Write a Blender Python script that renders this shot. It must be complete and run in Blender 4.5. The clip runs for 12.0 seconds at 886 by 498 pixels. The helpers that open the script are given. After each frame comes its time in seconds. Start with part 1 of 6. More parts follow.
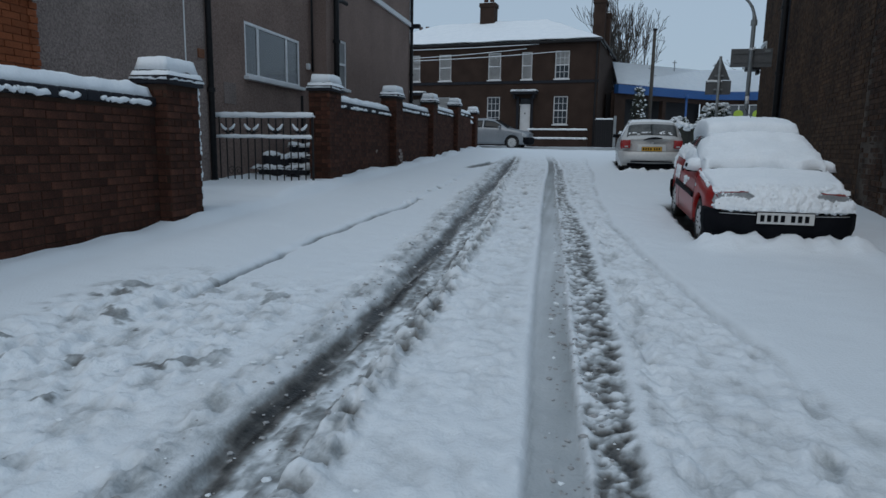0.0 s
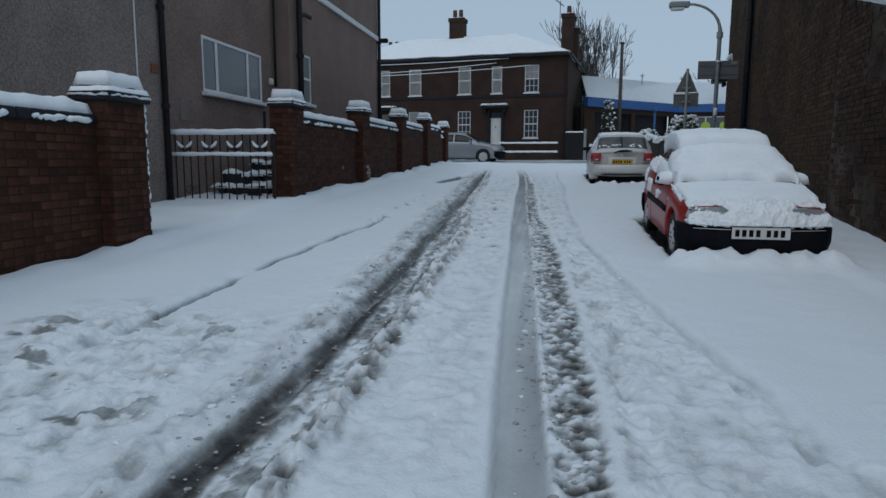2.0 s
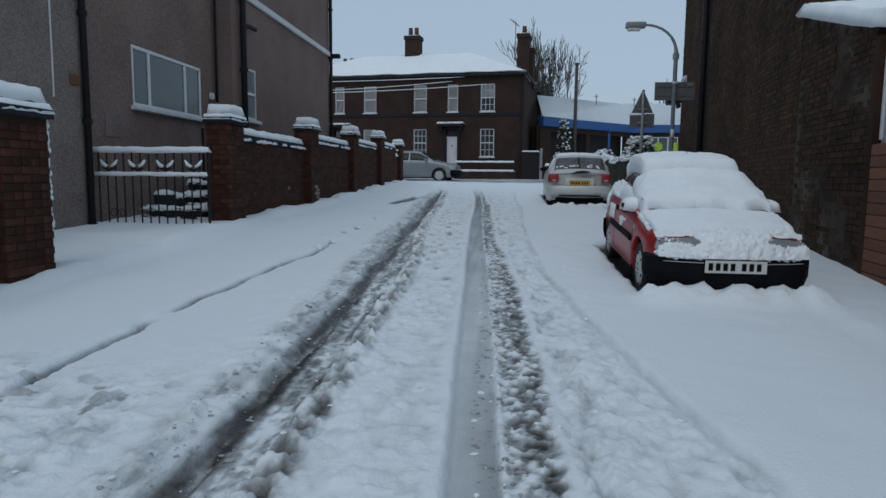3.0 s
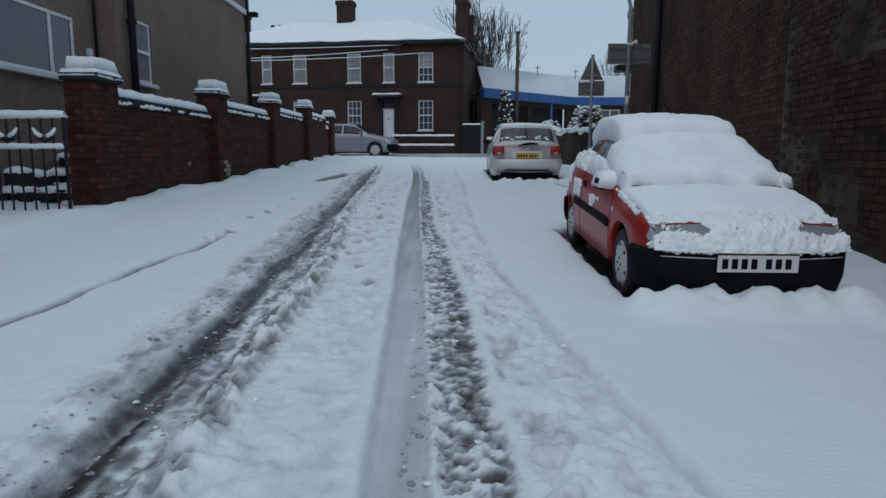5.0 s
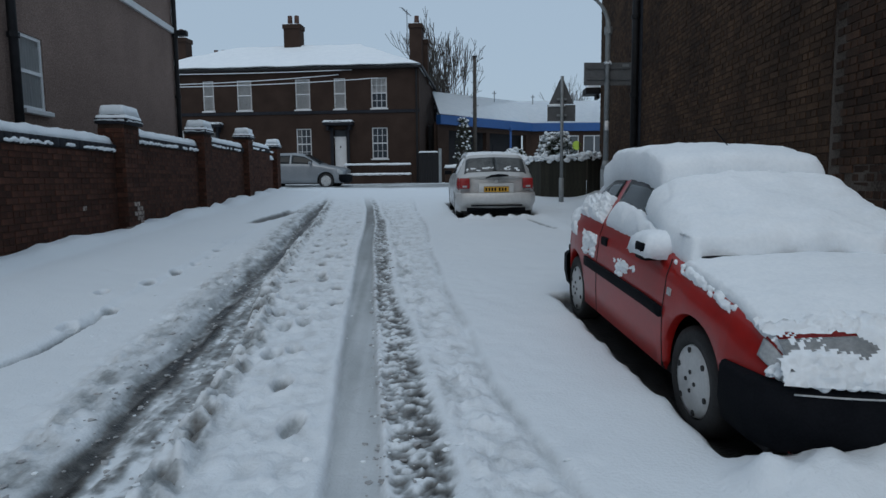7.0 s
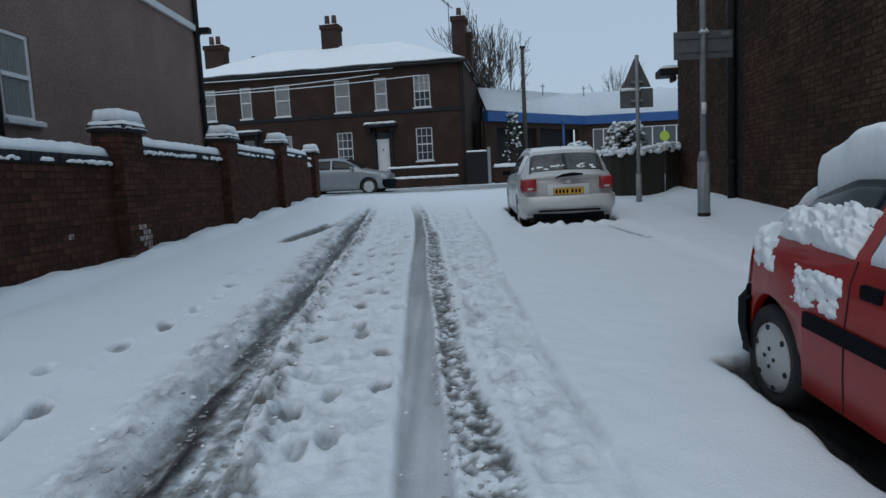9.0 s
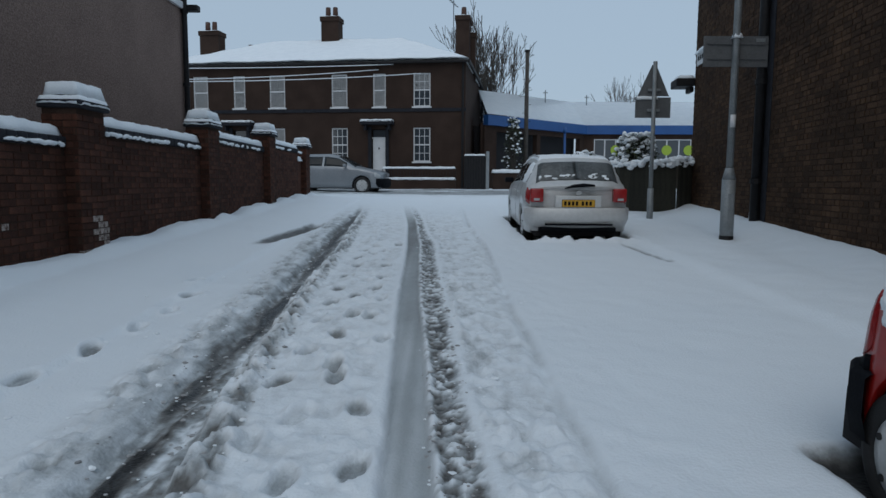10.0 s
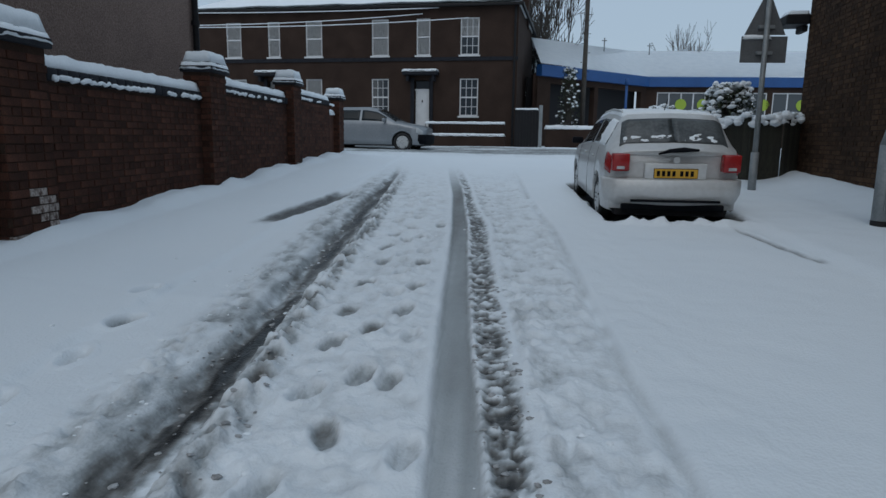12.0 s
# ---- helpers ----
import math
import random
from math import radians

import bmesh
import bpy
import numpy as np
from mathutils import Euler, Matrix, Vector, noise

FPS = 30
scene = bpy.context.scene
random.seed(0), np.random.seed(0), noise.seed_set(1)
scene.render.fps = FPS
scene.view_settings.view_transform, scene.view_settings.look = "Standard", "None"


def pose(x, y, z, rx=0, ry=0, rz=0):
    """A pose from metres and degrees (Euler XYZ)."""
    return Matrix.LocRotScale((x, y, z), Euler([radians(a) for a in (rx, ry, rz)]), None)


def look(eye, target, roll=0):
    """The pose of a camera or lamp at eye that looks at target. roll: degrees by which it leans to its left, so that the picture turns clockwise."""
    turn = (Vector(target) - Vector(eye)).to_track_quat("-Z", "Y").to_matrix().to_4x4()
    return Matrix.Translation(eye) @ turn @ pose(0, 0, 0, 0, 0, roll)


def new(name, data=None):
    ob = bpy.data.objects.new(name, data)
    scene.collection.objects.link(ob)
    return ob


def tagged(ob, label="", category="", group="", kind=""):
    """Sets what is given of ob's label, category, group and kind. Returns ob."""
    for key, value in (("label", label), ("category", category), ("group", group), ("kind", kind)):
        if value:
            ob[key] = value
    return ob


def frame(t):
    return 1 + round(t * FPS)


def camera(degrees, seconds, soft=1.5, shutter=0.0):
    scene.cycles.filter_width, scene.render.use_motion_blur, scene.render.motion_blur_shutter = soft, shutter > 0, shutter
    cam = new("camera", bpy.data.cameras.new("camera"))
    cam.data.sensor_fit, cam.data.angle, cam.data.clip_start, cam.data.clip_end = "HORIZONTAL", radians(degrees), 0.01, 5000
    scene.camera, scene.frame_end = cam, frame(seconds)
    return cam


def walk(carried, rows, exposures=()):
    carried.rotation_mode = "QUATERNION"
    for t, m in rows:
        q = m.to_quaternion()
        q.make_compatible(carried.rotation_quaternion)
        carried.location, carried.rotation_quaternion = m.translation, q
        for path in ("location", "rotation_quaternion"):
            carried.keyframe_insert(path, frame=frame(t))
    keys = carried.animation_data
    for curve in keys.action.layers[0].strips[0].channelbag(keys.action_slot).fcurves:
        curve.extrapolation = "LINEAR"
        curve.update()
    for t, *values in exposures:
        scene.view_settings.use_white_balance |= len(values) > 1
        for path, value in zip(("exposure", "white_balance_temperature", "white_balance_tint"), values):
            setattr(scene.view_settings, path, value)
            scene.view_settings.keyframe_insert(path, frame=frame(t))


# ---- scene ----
cam = camera(69.6, 12.0, soft=1.5)
PATH = [
    (0, (0.355, -0.193, 1.072), (-0.049, 1.74, 0.753), 0.9),
    (0.5, (0.352, -0.19, 1.078), (-0.054, 1.744, 0.769), 0.9),
    (1, (0.359, -0.175, 1.07), (-0.051, 1.756, 0.748), 0.1),
    (1.5, (0.402, -0.077, 1.06), (0.031, 1.853, 0.693), 0.6),
    (2, (0.388, 0.172, 1.093), (0.06, 2.126, 0.818), 0.2),
    (2.5, (0.361, 0.496, 1.133), (0.11, 2.466, 0.891), -0.1),
    (4.5, (0.393, 2.1, 1.218), (0.286, 4.092, 1.075), 2.0),
    (5, (0.362, 2.545, 1.11), (0.349, 4.523, 0.816), 0.2),
    (5.5, (0.342, 3.032, 1.214), (0.488, 5.009, 0.95), -1.7),
    (6, (0.269, 3.477, 1.222), (0.285, 5.446, 0.869), 0.7),
    (6.5, (0.225, 3.923, 1.263), (0.378, 5.903, 1.021), 1.0),
    (7, (0.308, 4.484, 1.273), (0.43, 6.469, 1.058), -0.6),
    (9, (0.134, 6.505, 1.34), (0.113, 8.494, 1.13), -2.9),
    (9.5, (0.117, 6.994, 1.376), (-0.065, 8.957, 1.04), -2.7),
    (10, (0.065, 7.499, 1.366), (0.073, 9.489, 1.163), 0.3),
    (10.5, (0.125, 8.036, 1.369), (0.111, 10.013, 1.073), -2.4),
    (11, (0.052, 8.572, 1.442), (-0.005, 10.564, 1.278), -1.5),
    (11.5, (0.032, 9.108, 1.488), (0.117, 11.096, 1.287), 0.4),
    (12, (-0.06, 9.621, 1.455), (-0.185, 11.588, 1.112), 0.8),
]
walk(cam, [(t, look(eye, target, roll)) for t, eye, target, roll in PATH], exposures=((0, -0.1), (2.5, -0.06), (5, 0.0), (5.5, -0.12), (6.5, -0.12), (7, -0.04), (9, 0.04), (10.5, -0.06), (11.5, 0.03), (12, -0.04)))

# ---- world and light: an overcast winter afternoon ----
world = bpy.data.worlds.new("world")
scene.world = world
world.use_nodes = True
wn, wl = world.node_tree.nodes, world.node_tree.links
sky = wn.new("ShaderNodeTexSky")
sky.sky_type = "NISHITA"
sky.sun_disc = False
sky.sun_elevation, sky.sun_rotation = radians(32), radians(200)
sky.dust_density, sky.air_density = 3.0, 1.0
cloud = wn.new("ShaderNodeMixRGB")
cloud.inputs["Fac"].default_value = 0.86
cloud.inputs["Color2"].default_value = (3.95, 5.1, 6.35, 1)
wl.new(sky.outputs["Color"], cloud.inputs["Color1"])
wl.new(cloud.outputs["Color"], wn["Background"].inputs["Color"])
wn["Background"].inputs["Strength"].default_value = 0.1
sun = new("sun", bpy.data.lights.new("sun", "SUN"))
sun.data.energy, sun.data.angle, sun.data.color = 0.5, radians(40), (1.0, 0.985, 0.96)
sun.matrix_world = look((0, 0, 60), (6, 40, 0))

# ---- helpers ----


def part(name, bm, material, parent=None, label="", smooth=False):
    """One mesh object out of a bmesh, under a thing or part."""
    me = bpy.data.meshes.new(name)
    bm.to_mesh(me)
    bm.free()
    me.materials.append(material)
    if smooth:
        me.polygons.foreach_set("use_smooth", [True] * len(me.polygons))
    ob = new(name, me)
    ob.parent = parent
    if label:
        ob["label"] = label
    return ob


def thing(name, label, category, at=None, group="", kind=""):
    ob = new(name)
    ob.empty_display_size = 0.2
    if at is not None:
        ob.matrix_world = at
    return tagged(ob, label, category, group, kind)


def box(bm, x0, x1, y0, y1, z0, z1, bevel=0.0):
    m = bmesh.ops.create_cube(bm, size=1.0)
    vs = m["verts"]
    for v in vs:
        v.co = Vector(((x0 + x1) / 2 + v.co.x * (x1 - x0), (y0 + y1) / 2 + v.co.y * (y1 - y0), (z0 + z1) / 2 + v.co.z * (z1 - z0)))
    if bevel > 0:
        es = list({e for v in vs for e in v.link_edges})
        bmesh.ops.bevel(bm, geom=es, offset=bevel, segments=2, profile=0.6, affect="EDGES")
    return bm


def boxed(x0, x1, y0, y1, z0, z1, bevel=0.0):
    return box(bmesh.new(), x0, x1, y0, y1, z0, z1, bevel)


def tube(bm, pts, radii, n=8, caps=True):
    """A round bar through points; radii: one number or one for each point."""
    pts = [Vector(p) for p in pts]
    if not isinstance(radii, (list, tuple)):
        radii = [radii] * len(pts)
    rings = []
    for i, p in enumerate(pts):
        d = (pts[min(i + 1, len(pts) - 1)] - pts[max(i - 1, 0)]).normalized()
        a = d.cross(Vector((0, 0, 1)) if abs(d.z) < 0.9 else Vector((1, 0, 0))).normalized()
        b = d.cross(a)
        rings.append([bm.verts.new(p + radii[i] * (math.cos(2 * math.pi * k / n) * a + math.sin(2 * math.pi * k / n) * b)) for k in range(n)])
    for r, s in zip(rings, rings[1:]):
        for k in range(n):
            bm.faces.new((r[k], r[(k + 1) % n], s[(k + 1) % n], s[k]))
    if caps:
        bm.faces.new(rings[0][::-1])
        bm.faces.new(rings[-1])
    return bm


def disc(bm, c, axis, r, depth, n=24, taper=1.0):
    c, axis = Vector(c), Vector(axis).normalized()
    tube(bm, [c, c + axis * depth], [r, r * taper], n)
    return bm


def hash2(i, j, seed):
    v = np.sin(i * 127.1 + j * 311.7 + seed * 74.7) * 43758.5453
    return v - np.floor(v)


def vnoise(x, y, seed=0):
    xi, yi = np.floor(x), np.floor(y)
    xf, yf = x - xi, y - yi
    u, v = xf * xf * (3 - 2 * xf), yf * yf * (3 - 2 * yf)
    a = hash2(xi, yi, seed) * (1 - u) + hash2(xi + 1, yi, seed) * u
    b = hash2(xi, yi + 1, seed) * (1 - u) + hash2(xi + 1, yi + 1, seed) * u
    return a * (1 - v) + b * v - 0.5


def fbm(x, y, seed=0, octaves=4):
    s, a = 0, 1.0
    for o in range(octaves):
        s = s + a * vnoise(x * 2 ** o, y * 2 ** o, seed + o * 3)
        a *= 0.5
    return s


def snow_cap(x0, x1, y0, y1, z, h, step=0.06, seed=0, rough=0.02, hang=0.03, roundness=0.08, slope=None):
    """A cushion of snow over a rectangle, thick in the middle, with rounded, uneven rims that hang over a little."""
    nx, ny = max(4, int((x1 - x0) / step)), max(4, int((y1 - y0) / step))
    nx, ny = min(nx, 160), min(ny, 160)
    X, Y = np.meshgrid(np.linspace(x0 - hang, x1 + hang, nx + 1), np.linspace(y0 - hang, y1 + hang, ny + 1), indexing="ij")
    d = np.minimum(np.minimum(X - x0 + hang, x1 + hang - X), np.minimum(Y - y0 + hang, y1 + hang - Y))
    f = np.sqrt(np.clip(1 - (1 - np.clip(d / roundness, 0, 1)) ** 2, 0, 1))
    base = z if slope is None else z + slope[0] * (X - x0) + slope[1] * (Y - y0)
    Z = base - 0.02 + f * (h + rough * 2 * fbm(X * 5 + seed, Y * 5, seed, 3) + rough * 1.5 * fbm(X * 14, Y * 14 + seed, seed, 2))
    edge = (d < 1e-6)
    jx = rough * 1.6 * fbm(X * 9, Y * 9, seed + 11, 2) * (d < roundness)
    bm = bmesh.new()
    top = [[bm.verts.new((X[i, j] + jx[i, j], Y[i, j] + jx[i, j], Z[i, j] - (0.015 + 0.03 * abs(jx[i, j]) / max(rough, 1e-3) if edge[i, j] else 0))) for j in range(ny + 1)] for i in range(nx + 1)]
    for i in range(nx):
        for j in range(ny):
            bm.faces.new((top[i][j], top[i + 1][j], top[i + 1][j + 1], top[i][j + 1]))
    rim = [top[i][0] for i in range(nx + 1)] + [top[nx][j] for j in range(1, ny + 1)] + [top[i][ny] for i in range(nx - 1, -1, -1)] + [top[0][j] for j in range(ny - 1, 0, -1)]
    bm.faces.new(rim[::-1])
    return bm


# ---- materials ----
def shader(name):
    m = bpy.data.materials.new(name)
    m.use_nodes = True
    return m, m.node_tree.nodes, m.node_tree.links, m.node_tree.nodes["Principled BSDF"]


def material(name, colors, rough=0.8, metal=0.0, scale=6.0, fine=60.0, bump=0.2, bump_size=0.01, vary=0.0, coat=0.0, stretch=(1, 1, 1), spec=0.5, spread=0.17, grain=0.45):
    """A surface mottled between two colours at two scales, with fine relief; vary: how far alike pieces differ."""
    m, n, l, b = shader(name)
    tc = n.new("ShaderNodeTexCoord")
    mp = n.new("ShaderNodeMapping")
    mp.inputs["Scale"].default_value = stretch
    l.new(tc.outputs["Object"], mp.inputs["Vector"])
    big, small = n.new("ShaderNodeTexNoise"), n.new("ShaderNodeTexNoise")
    big.inputs["Scale"].default_value, small.inputs["Scale"].default_value = scale, fine
    big.inputs["Detail"].default_value, small.inputs["Detail"].default_value = 4, 3
    l.new(mp.outputs["Vector"], big.inputs["Vector"])
    l.new(mp.outputs["Vector"], small.inputs["Vector"])
    mixf = n.new("ShaderNodeMath")
    mixf.operation = "MULTIPLY_ADD"
    mixf.inputs[1].default_value = grain
    l.new(small.outputs["Fac"], mixf.inputs[0])
    half = n.new("ShaderNodeMath")
    half.operation = "MULTIPLY"
    half.inputs[1].default_value = 1 - grain
    l.new(big.outputs["Fac"], half.inputs[0])
    l.new(half.outputs[0], mixf.inputs[2])
    ramp = n.new("ShaderNodeValToRGB")
    ramp.color_ramp.elements[0].position, ramp.color_ramp.elements[1].position = 0.5 - spread, 0.5 + spread
    ramp.color_ramp.elements[0].color, ramp.color_ramp.elements[1].color = (*colors[0], 1), (*colors[1], 1)
    l.new(mixf.outputs[0], ramp.inputs["Fac"])
    out = ramp.outputs["Color"]
    if vary:
        info, hsv, ma = n.new("ShaderNodeObjectInfo"), n.new("ShaderNodeHueSaturation"), n.new("ShaderNodeMath")
        geo, add, fr = n.new("ShaderNodeNewGeometry"), n.new("ShaderNodeMath"), n.new("ShaderNodeMath")
        fr.operation = "FRACT"
        l.new(info.outputs["Random"], add.inputs[0])
        l.new(geo.outputs["Random Per Island"], add.inputs[1])
        l.new(add.outputs[0], fr.inputs[0])
        ma.operation = "MULTIPLY_ADD"
        ma.inputs[1].default_value, ma.inputs[2].default_value = 2 * vary, 1 - vary
        l.new(fr.outputs[0], ma.inputs[0])
        l.new(ma.outputs[0], hsv.inputs["Value"])
        l.new(out, hsv.inputs["Color"])
        out = hsv.outputs["Color"]
    l.new(out, b.inputs["Base Color"])
    b.inputs["Roughness"].default_value, b.inputs["Metallic"].default_value = rough, metal
    b.inputs["Coat Weight"].default_value = coat
    b.inputs["Specular IOR Level"].default_value = spec
    if bump:
        bp = n.new("ShaderNodeBump")
        bp.inputs["Strength"].default_value, bp.inputs["Distance"].default_value = bump, bump_size
        l.new(small.outputs["Fac"], bp.inputs["Height"])
        l.new(bp.outputs["Normal"], b.inputs["Normal"])
    return m


def plain(name, color, rough=0.5, metal=0.0, coat=0.0, spec=0.5):
    m, n, l, b = shader(name)
    b.inputs["Base Color"].default_value = (*color, 1)
    b.inputs["Roughness"].default_value, b.inputs["Metallic"].default_value = rough, metal
    b.inputs["Coat Weight"].default_value = coat
    b.inputs["Specular IOR Level"].default_value = spec
    return m


SNOW = material("snow", ((0.75, 0.80, 0.84), (0.85, 0.89, 0.92)), 0.75, scale=3, fine=45, bump=0.25, bump_size=0.015, spec=0.2)
BRICK = material("red_brick", ((0.027, 0.0125, 0.009), (0.088, 0.034, 0.021)), 0.9, scale=2.5, fine=70, bump=0.5, vary=0.36, spec=0.2)
BRICK_DARK = material("brown_brick", ((0.018, 0.0105, 0.007), (0.09, 0.05, 0.028)), 0.92, scale=0.9, fine=50, bump=0.4, vary=0.36, spec=0.2)
MORTAR = material("mortar", ((0.028, 0.0175, 0.0135), (0.062, 0.039, 0.029)), 0.95, scale=5, fine=80, bump=0.5, spec=0.1)
COPING = material("blue_brick_coping", ((0.009, 0.01, 0.014), (0.024, 0.026, 0.033)), 0.8, scale=6, fine=60, bump=0.3, spec=0.25)
EFFLO = material("salt_stain", ((0.06, 0.03, 0.022), (0.36, 0.31, 0.28)), 0.95, scale=14, fine=60, bump=0.3, spread=0.12, vary=0.2)
DASH = material("pebble_dash", ((0.135, 0.106, 0.095), (0.32, 0.262, 0.238)), 0.95, scale=1.5, fine=38, bump=1.0, bump_size=0.025, spec=0.2, spread=0.18, grain=0.7)
DASH_B = material("smooth_dash", ((0.142, 0.1, 0.085), (0.285, 0.208, 0.178)), 0.95, scale=0.9, fine=42, bump=0.8, bump_size=0.02, spec=0.2, spread=0.15, grain=0.7)
UPVC = material("white_upvc", ((0.62, 0.63, 0.64), (0.72, 0.73, 0.74)), 0.4, scale=2, fine=30, bump=0.05)
WHITE = material("white_paint", ((0.55, 0.56, 0.57), (0.68, 0.69, 0.70)), 0.6, scale=3, fine=40, bump=0.1)
GLASS = plain("window_glass", (0.035, 0.045, 0.055), 0.08, spec=0.8)
CURTAIN = material("net_curtain", ((0.35, 0.36, 0.36), (0.5, 0.5, 0.5)), 0.9, scale=4, fine=50, bump=0.2, stretch=(6, 6, 1))
BLACK = material("black_iron", ((0.006, 0.006, 0.007), (0.016, 0.016, 0.018)), 0.6, scale=10, fine=80, bump=0.2, spec=0.25)
GALV = material("galvanised_steel", ((0.17, 0.19, 0.2), (0.27, 0.29, 0.3)), 0.55, 0.3, scale=6, fine=40, bump=0.1)
SIGNBACK = material("grey_sign_back", ((0.075, 0.08, 0.085), (0.12, 0.125, 0.13)), 0.6, scale=5, fine=40, bump=0.05)
ORANGE = material("orange_brick", ((0.2, 0.06, 0.025), (0.3, 0.095, 0.04)), 0.9, scale=2, fine=60, bump=0.4, vary=0.18, spec=0.2)
ORANGE_MORTAR = material("orange_mortar", ((0.14, 0.045, 0.02), (0.2, 0.07, 0.03)), 0.95, scale=3, fine=60, bump=0.3)
TIMBER = material("brown_timber", ((0.13, 0.05, 0.025), (0.22, 0.09, 0.045)), 0.8, scale=4, fine=30, bump=0.4, vary=0.2, stretch=(1, 1, 6))
FENCE = material("dark_mossy_fence", ((0.01, 0.011, 0.008), (0.032, 0.03, 0.021)), 0.9, scale=5, fine=40, bump=0.5, vary=0.35, stretch=(3, 3, 1))
BLUE = material("blue_fascia", ((0.008, 0.06, 0.2), (0.014, 0.085, 0.27)), 0.5, scale=1, fine=20, bump=0.05)
LEAF = material("dark_foliage", ((0.02, 0.03, 0.015), (0.06, 0.075, 0.035)), 0.8, scale=8, fine=40, bump=0.3, vary=0.3)
BARK = material("winter_bark", ((0.03, 0.026, 0.022), (0.075, 0.066, 0.058)), 0.9, scale=6, fine=40, bump=0.4)
LIME = plain("lime_disc", (0.3, 0.42, 0.04), 0.6)
# lack of light put into the colour: rooms, car undersides, door gaps
UNLIT_BLACK = plain("unlit_black", (0.012, 0.012, 0.014), 0.9)
TARMAC = material("wet_tarmac", ((0.02, 0.02, 0.021), (0.05, 0.05, 0.05)), 0.5, scale=6, fine=120, bump=0.4)


def ground_material():
    m, n, l, b = shader("snowy_road")
    at = n.new("ShaderNodeAttribute")
    at.attribute_name = "slush"
    tc = n.new("ShaderNodeTexCoord")
    nz, nf, nb = n.new("ShaderNodeTexNoise"), n.new("ShaderNodeTexNoise"), n.new("ShaderNodeTexNoise")
    mp = n.new("ShaderNodeMapping")
    mp.inputs["Scale"].default_value = (1, 0.3, 1)
    l.new(tc.outputs["Object"], mp.inputs["Vector"])
    for node, s in ((nz, 16.0), (nf, 55.0), (nb, 0.7)):
        node.inputs["Scale"].default_value, node.inputs["Detail"].default_value = s, 5
        l.new((mp if node == nz else tc).outputs["Vector" if node == nz else "Object"], node.inputs["Vector"])
    a = n.new("ShaderNodeMath")
    a.operation = "MULTIPLY_ADD"
    a.inputs[1].default_value, a.inputs[2].default_value = 0.55, -0.27
    l.new(nz.outputs["Fac"], a.inputs[0])
    a2 = n.new("ShaderNodeMath")
    a2.operation = "MULTIPLY_ADD"
    a2.inputs[1].default_value = 0.2
    l.new(nf.outputs["Fac"], a2.inputs[0])
    l.new(a.outputs[0], a2.inputs[2])
    a3 = n.new("ShaderNodeMath")
    a3.operation = "SUBTRACT"
    a3.inputs[1].default_value = 0.1
    l.new(a2.outputs[0], a3.inputs[0])
    # the mottling only works where there is slush
    packed = n.new("ShaderNodeAttribute")
    packed.attribute_name = "packed"
    inv = n.new("ShaderNodeMath")
    inv.operation = "SUBTRACT"
    inv.inputs[0].default_value = 1.0
    l.new(packed.outputs["Fac"], inv.inputs[1])
    loose = n.new("ShaderNodeMath")
    loose.operation = "MULTIPLY"
    l.new(a3.outputs[0], loose.inputs[0])
    l.new(inv.outputs[0], loose.inputs[1])
    g = n.new("ShaderNodeMath")
    g.operation = "MULTIPLY"
    l.new(loose.outputs[0], g.inputs[0])
    gate = n.new("ShaderNodeMath")
    gate.operation, gate.use_clamp = "MULTIPLY", True
    gate.inputs[1].default_value = 4.0
    l.new(at.outputs["Fac"], gate.inputs[0])
    l.new(gate.outputs[0], g.inputs[1])
    s = n.new("ShaderNodeMath")
    s.use_clamp = True
    l.new(at.outputs["Fac"], s.inputs[0])
    l.new(g.outputs[0], s.inputs[1])
    ramp = n.new("ShaderNodeValToRGB")
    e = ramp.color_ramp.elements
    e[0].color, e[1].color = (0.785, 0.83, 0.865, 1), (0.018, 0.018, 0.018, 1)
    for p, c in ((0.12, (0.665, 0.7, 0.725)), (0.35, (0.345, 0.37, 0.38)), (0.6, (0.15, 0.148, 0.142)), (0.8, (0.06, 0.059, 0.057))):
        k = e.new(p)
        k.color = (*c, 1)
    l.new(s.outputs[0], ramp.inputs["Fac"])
    tint = n.new("ShaderNodeMixRGB")
    tint.blend_type = "MULTIPLY"
    tint.inputs["Color2"].default_value = (0.93, 0.95, 0.97, 1)
    l.new(nb.outputs["Fac"], tint.inputs["Fac"])
    l.new(ramp.outputs["Color"], tint.inputs["Color1"])
    l.new(tint.outputs["Color"], b.inputs["Base Color"])
    r = n.new("ShaderNodeMapRange")
    r.inputs["To Min"].default_value, r.inputs["To Max"].default_value = 0.78, 0.28
    l.new(s.outputs[0], r.inputs["Value"])
    l.new(r.outputs[0], b.inputs["Roughness"])
    b.inputs["Specular IOR Level"].default_value = 0.3
    bp = n.new("ShaderNodeBump")
    bp.inputs["Strength"].default_value, bp.inputs["Distance"].default_value = 0.45, 0.015
    l.new(nf.outputs["Fac"], bp.inputs["Height"])
    l.new(bp.outputs["Normal"], b.inputs["Normal"])
    return m


SLUSH = material("grey_slush", ((0.2, 0.2, 0.2), (0.46, 0.47, 0.48)), 0.5, scale=12, fine=80, bump=0.4)
GROUND = ground_material()

# ---- the ground: one snowy sheet, rising four in a hundred up the street ----


def rise(y):
    return np.interp(y, (-60, 0, 27, 30, 36, 60, 400), (-2.4, 0.0, 1.08, 1.19, 1.3, 1.4, 1.4))


def road_z(y):
    """The snow's level in the road."""
    return rise(y) - 0.18


def band(x, a, b, soft):
    return np.clip((x - a) / soft, 0, 1) * np.clip((b - x) / soft, 0, 1)


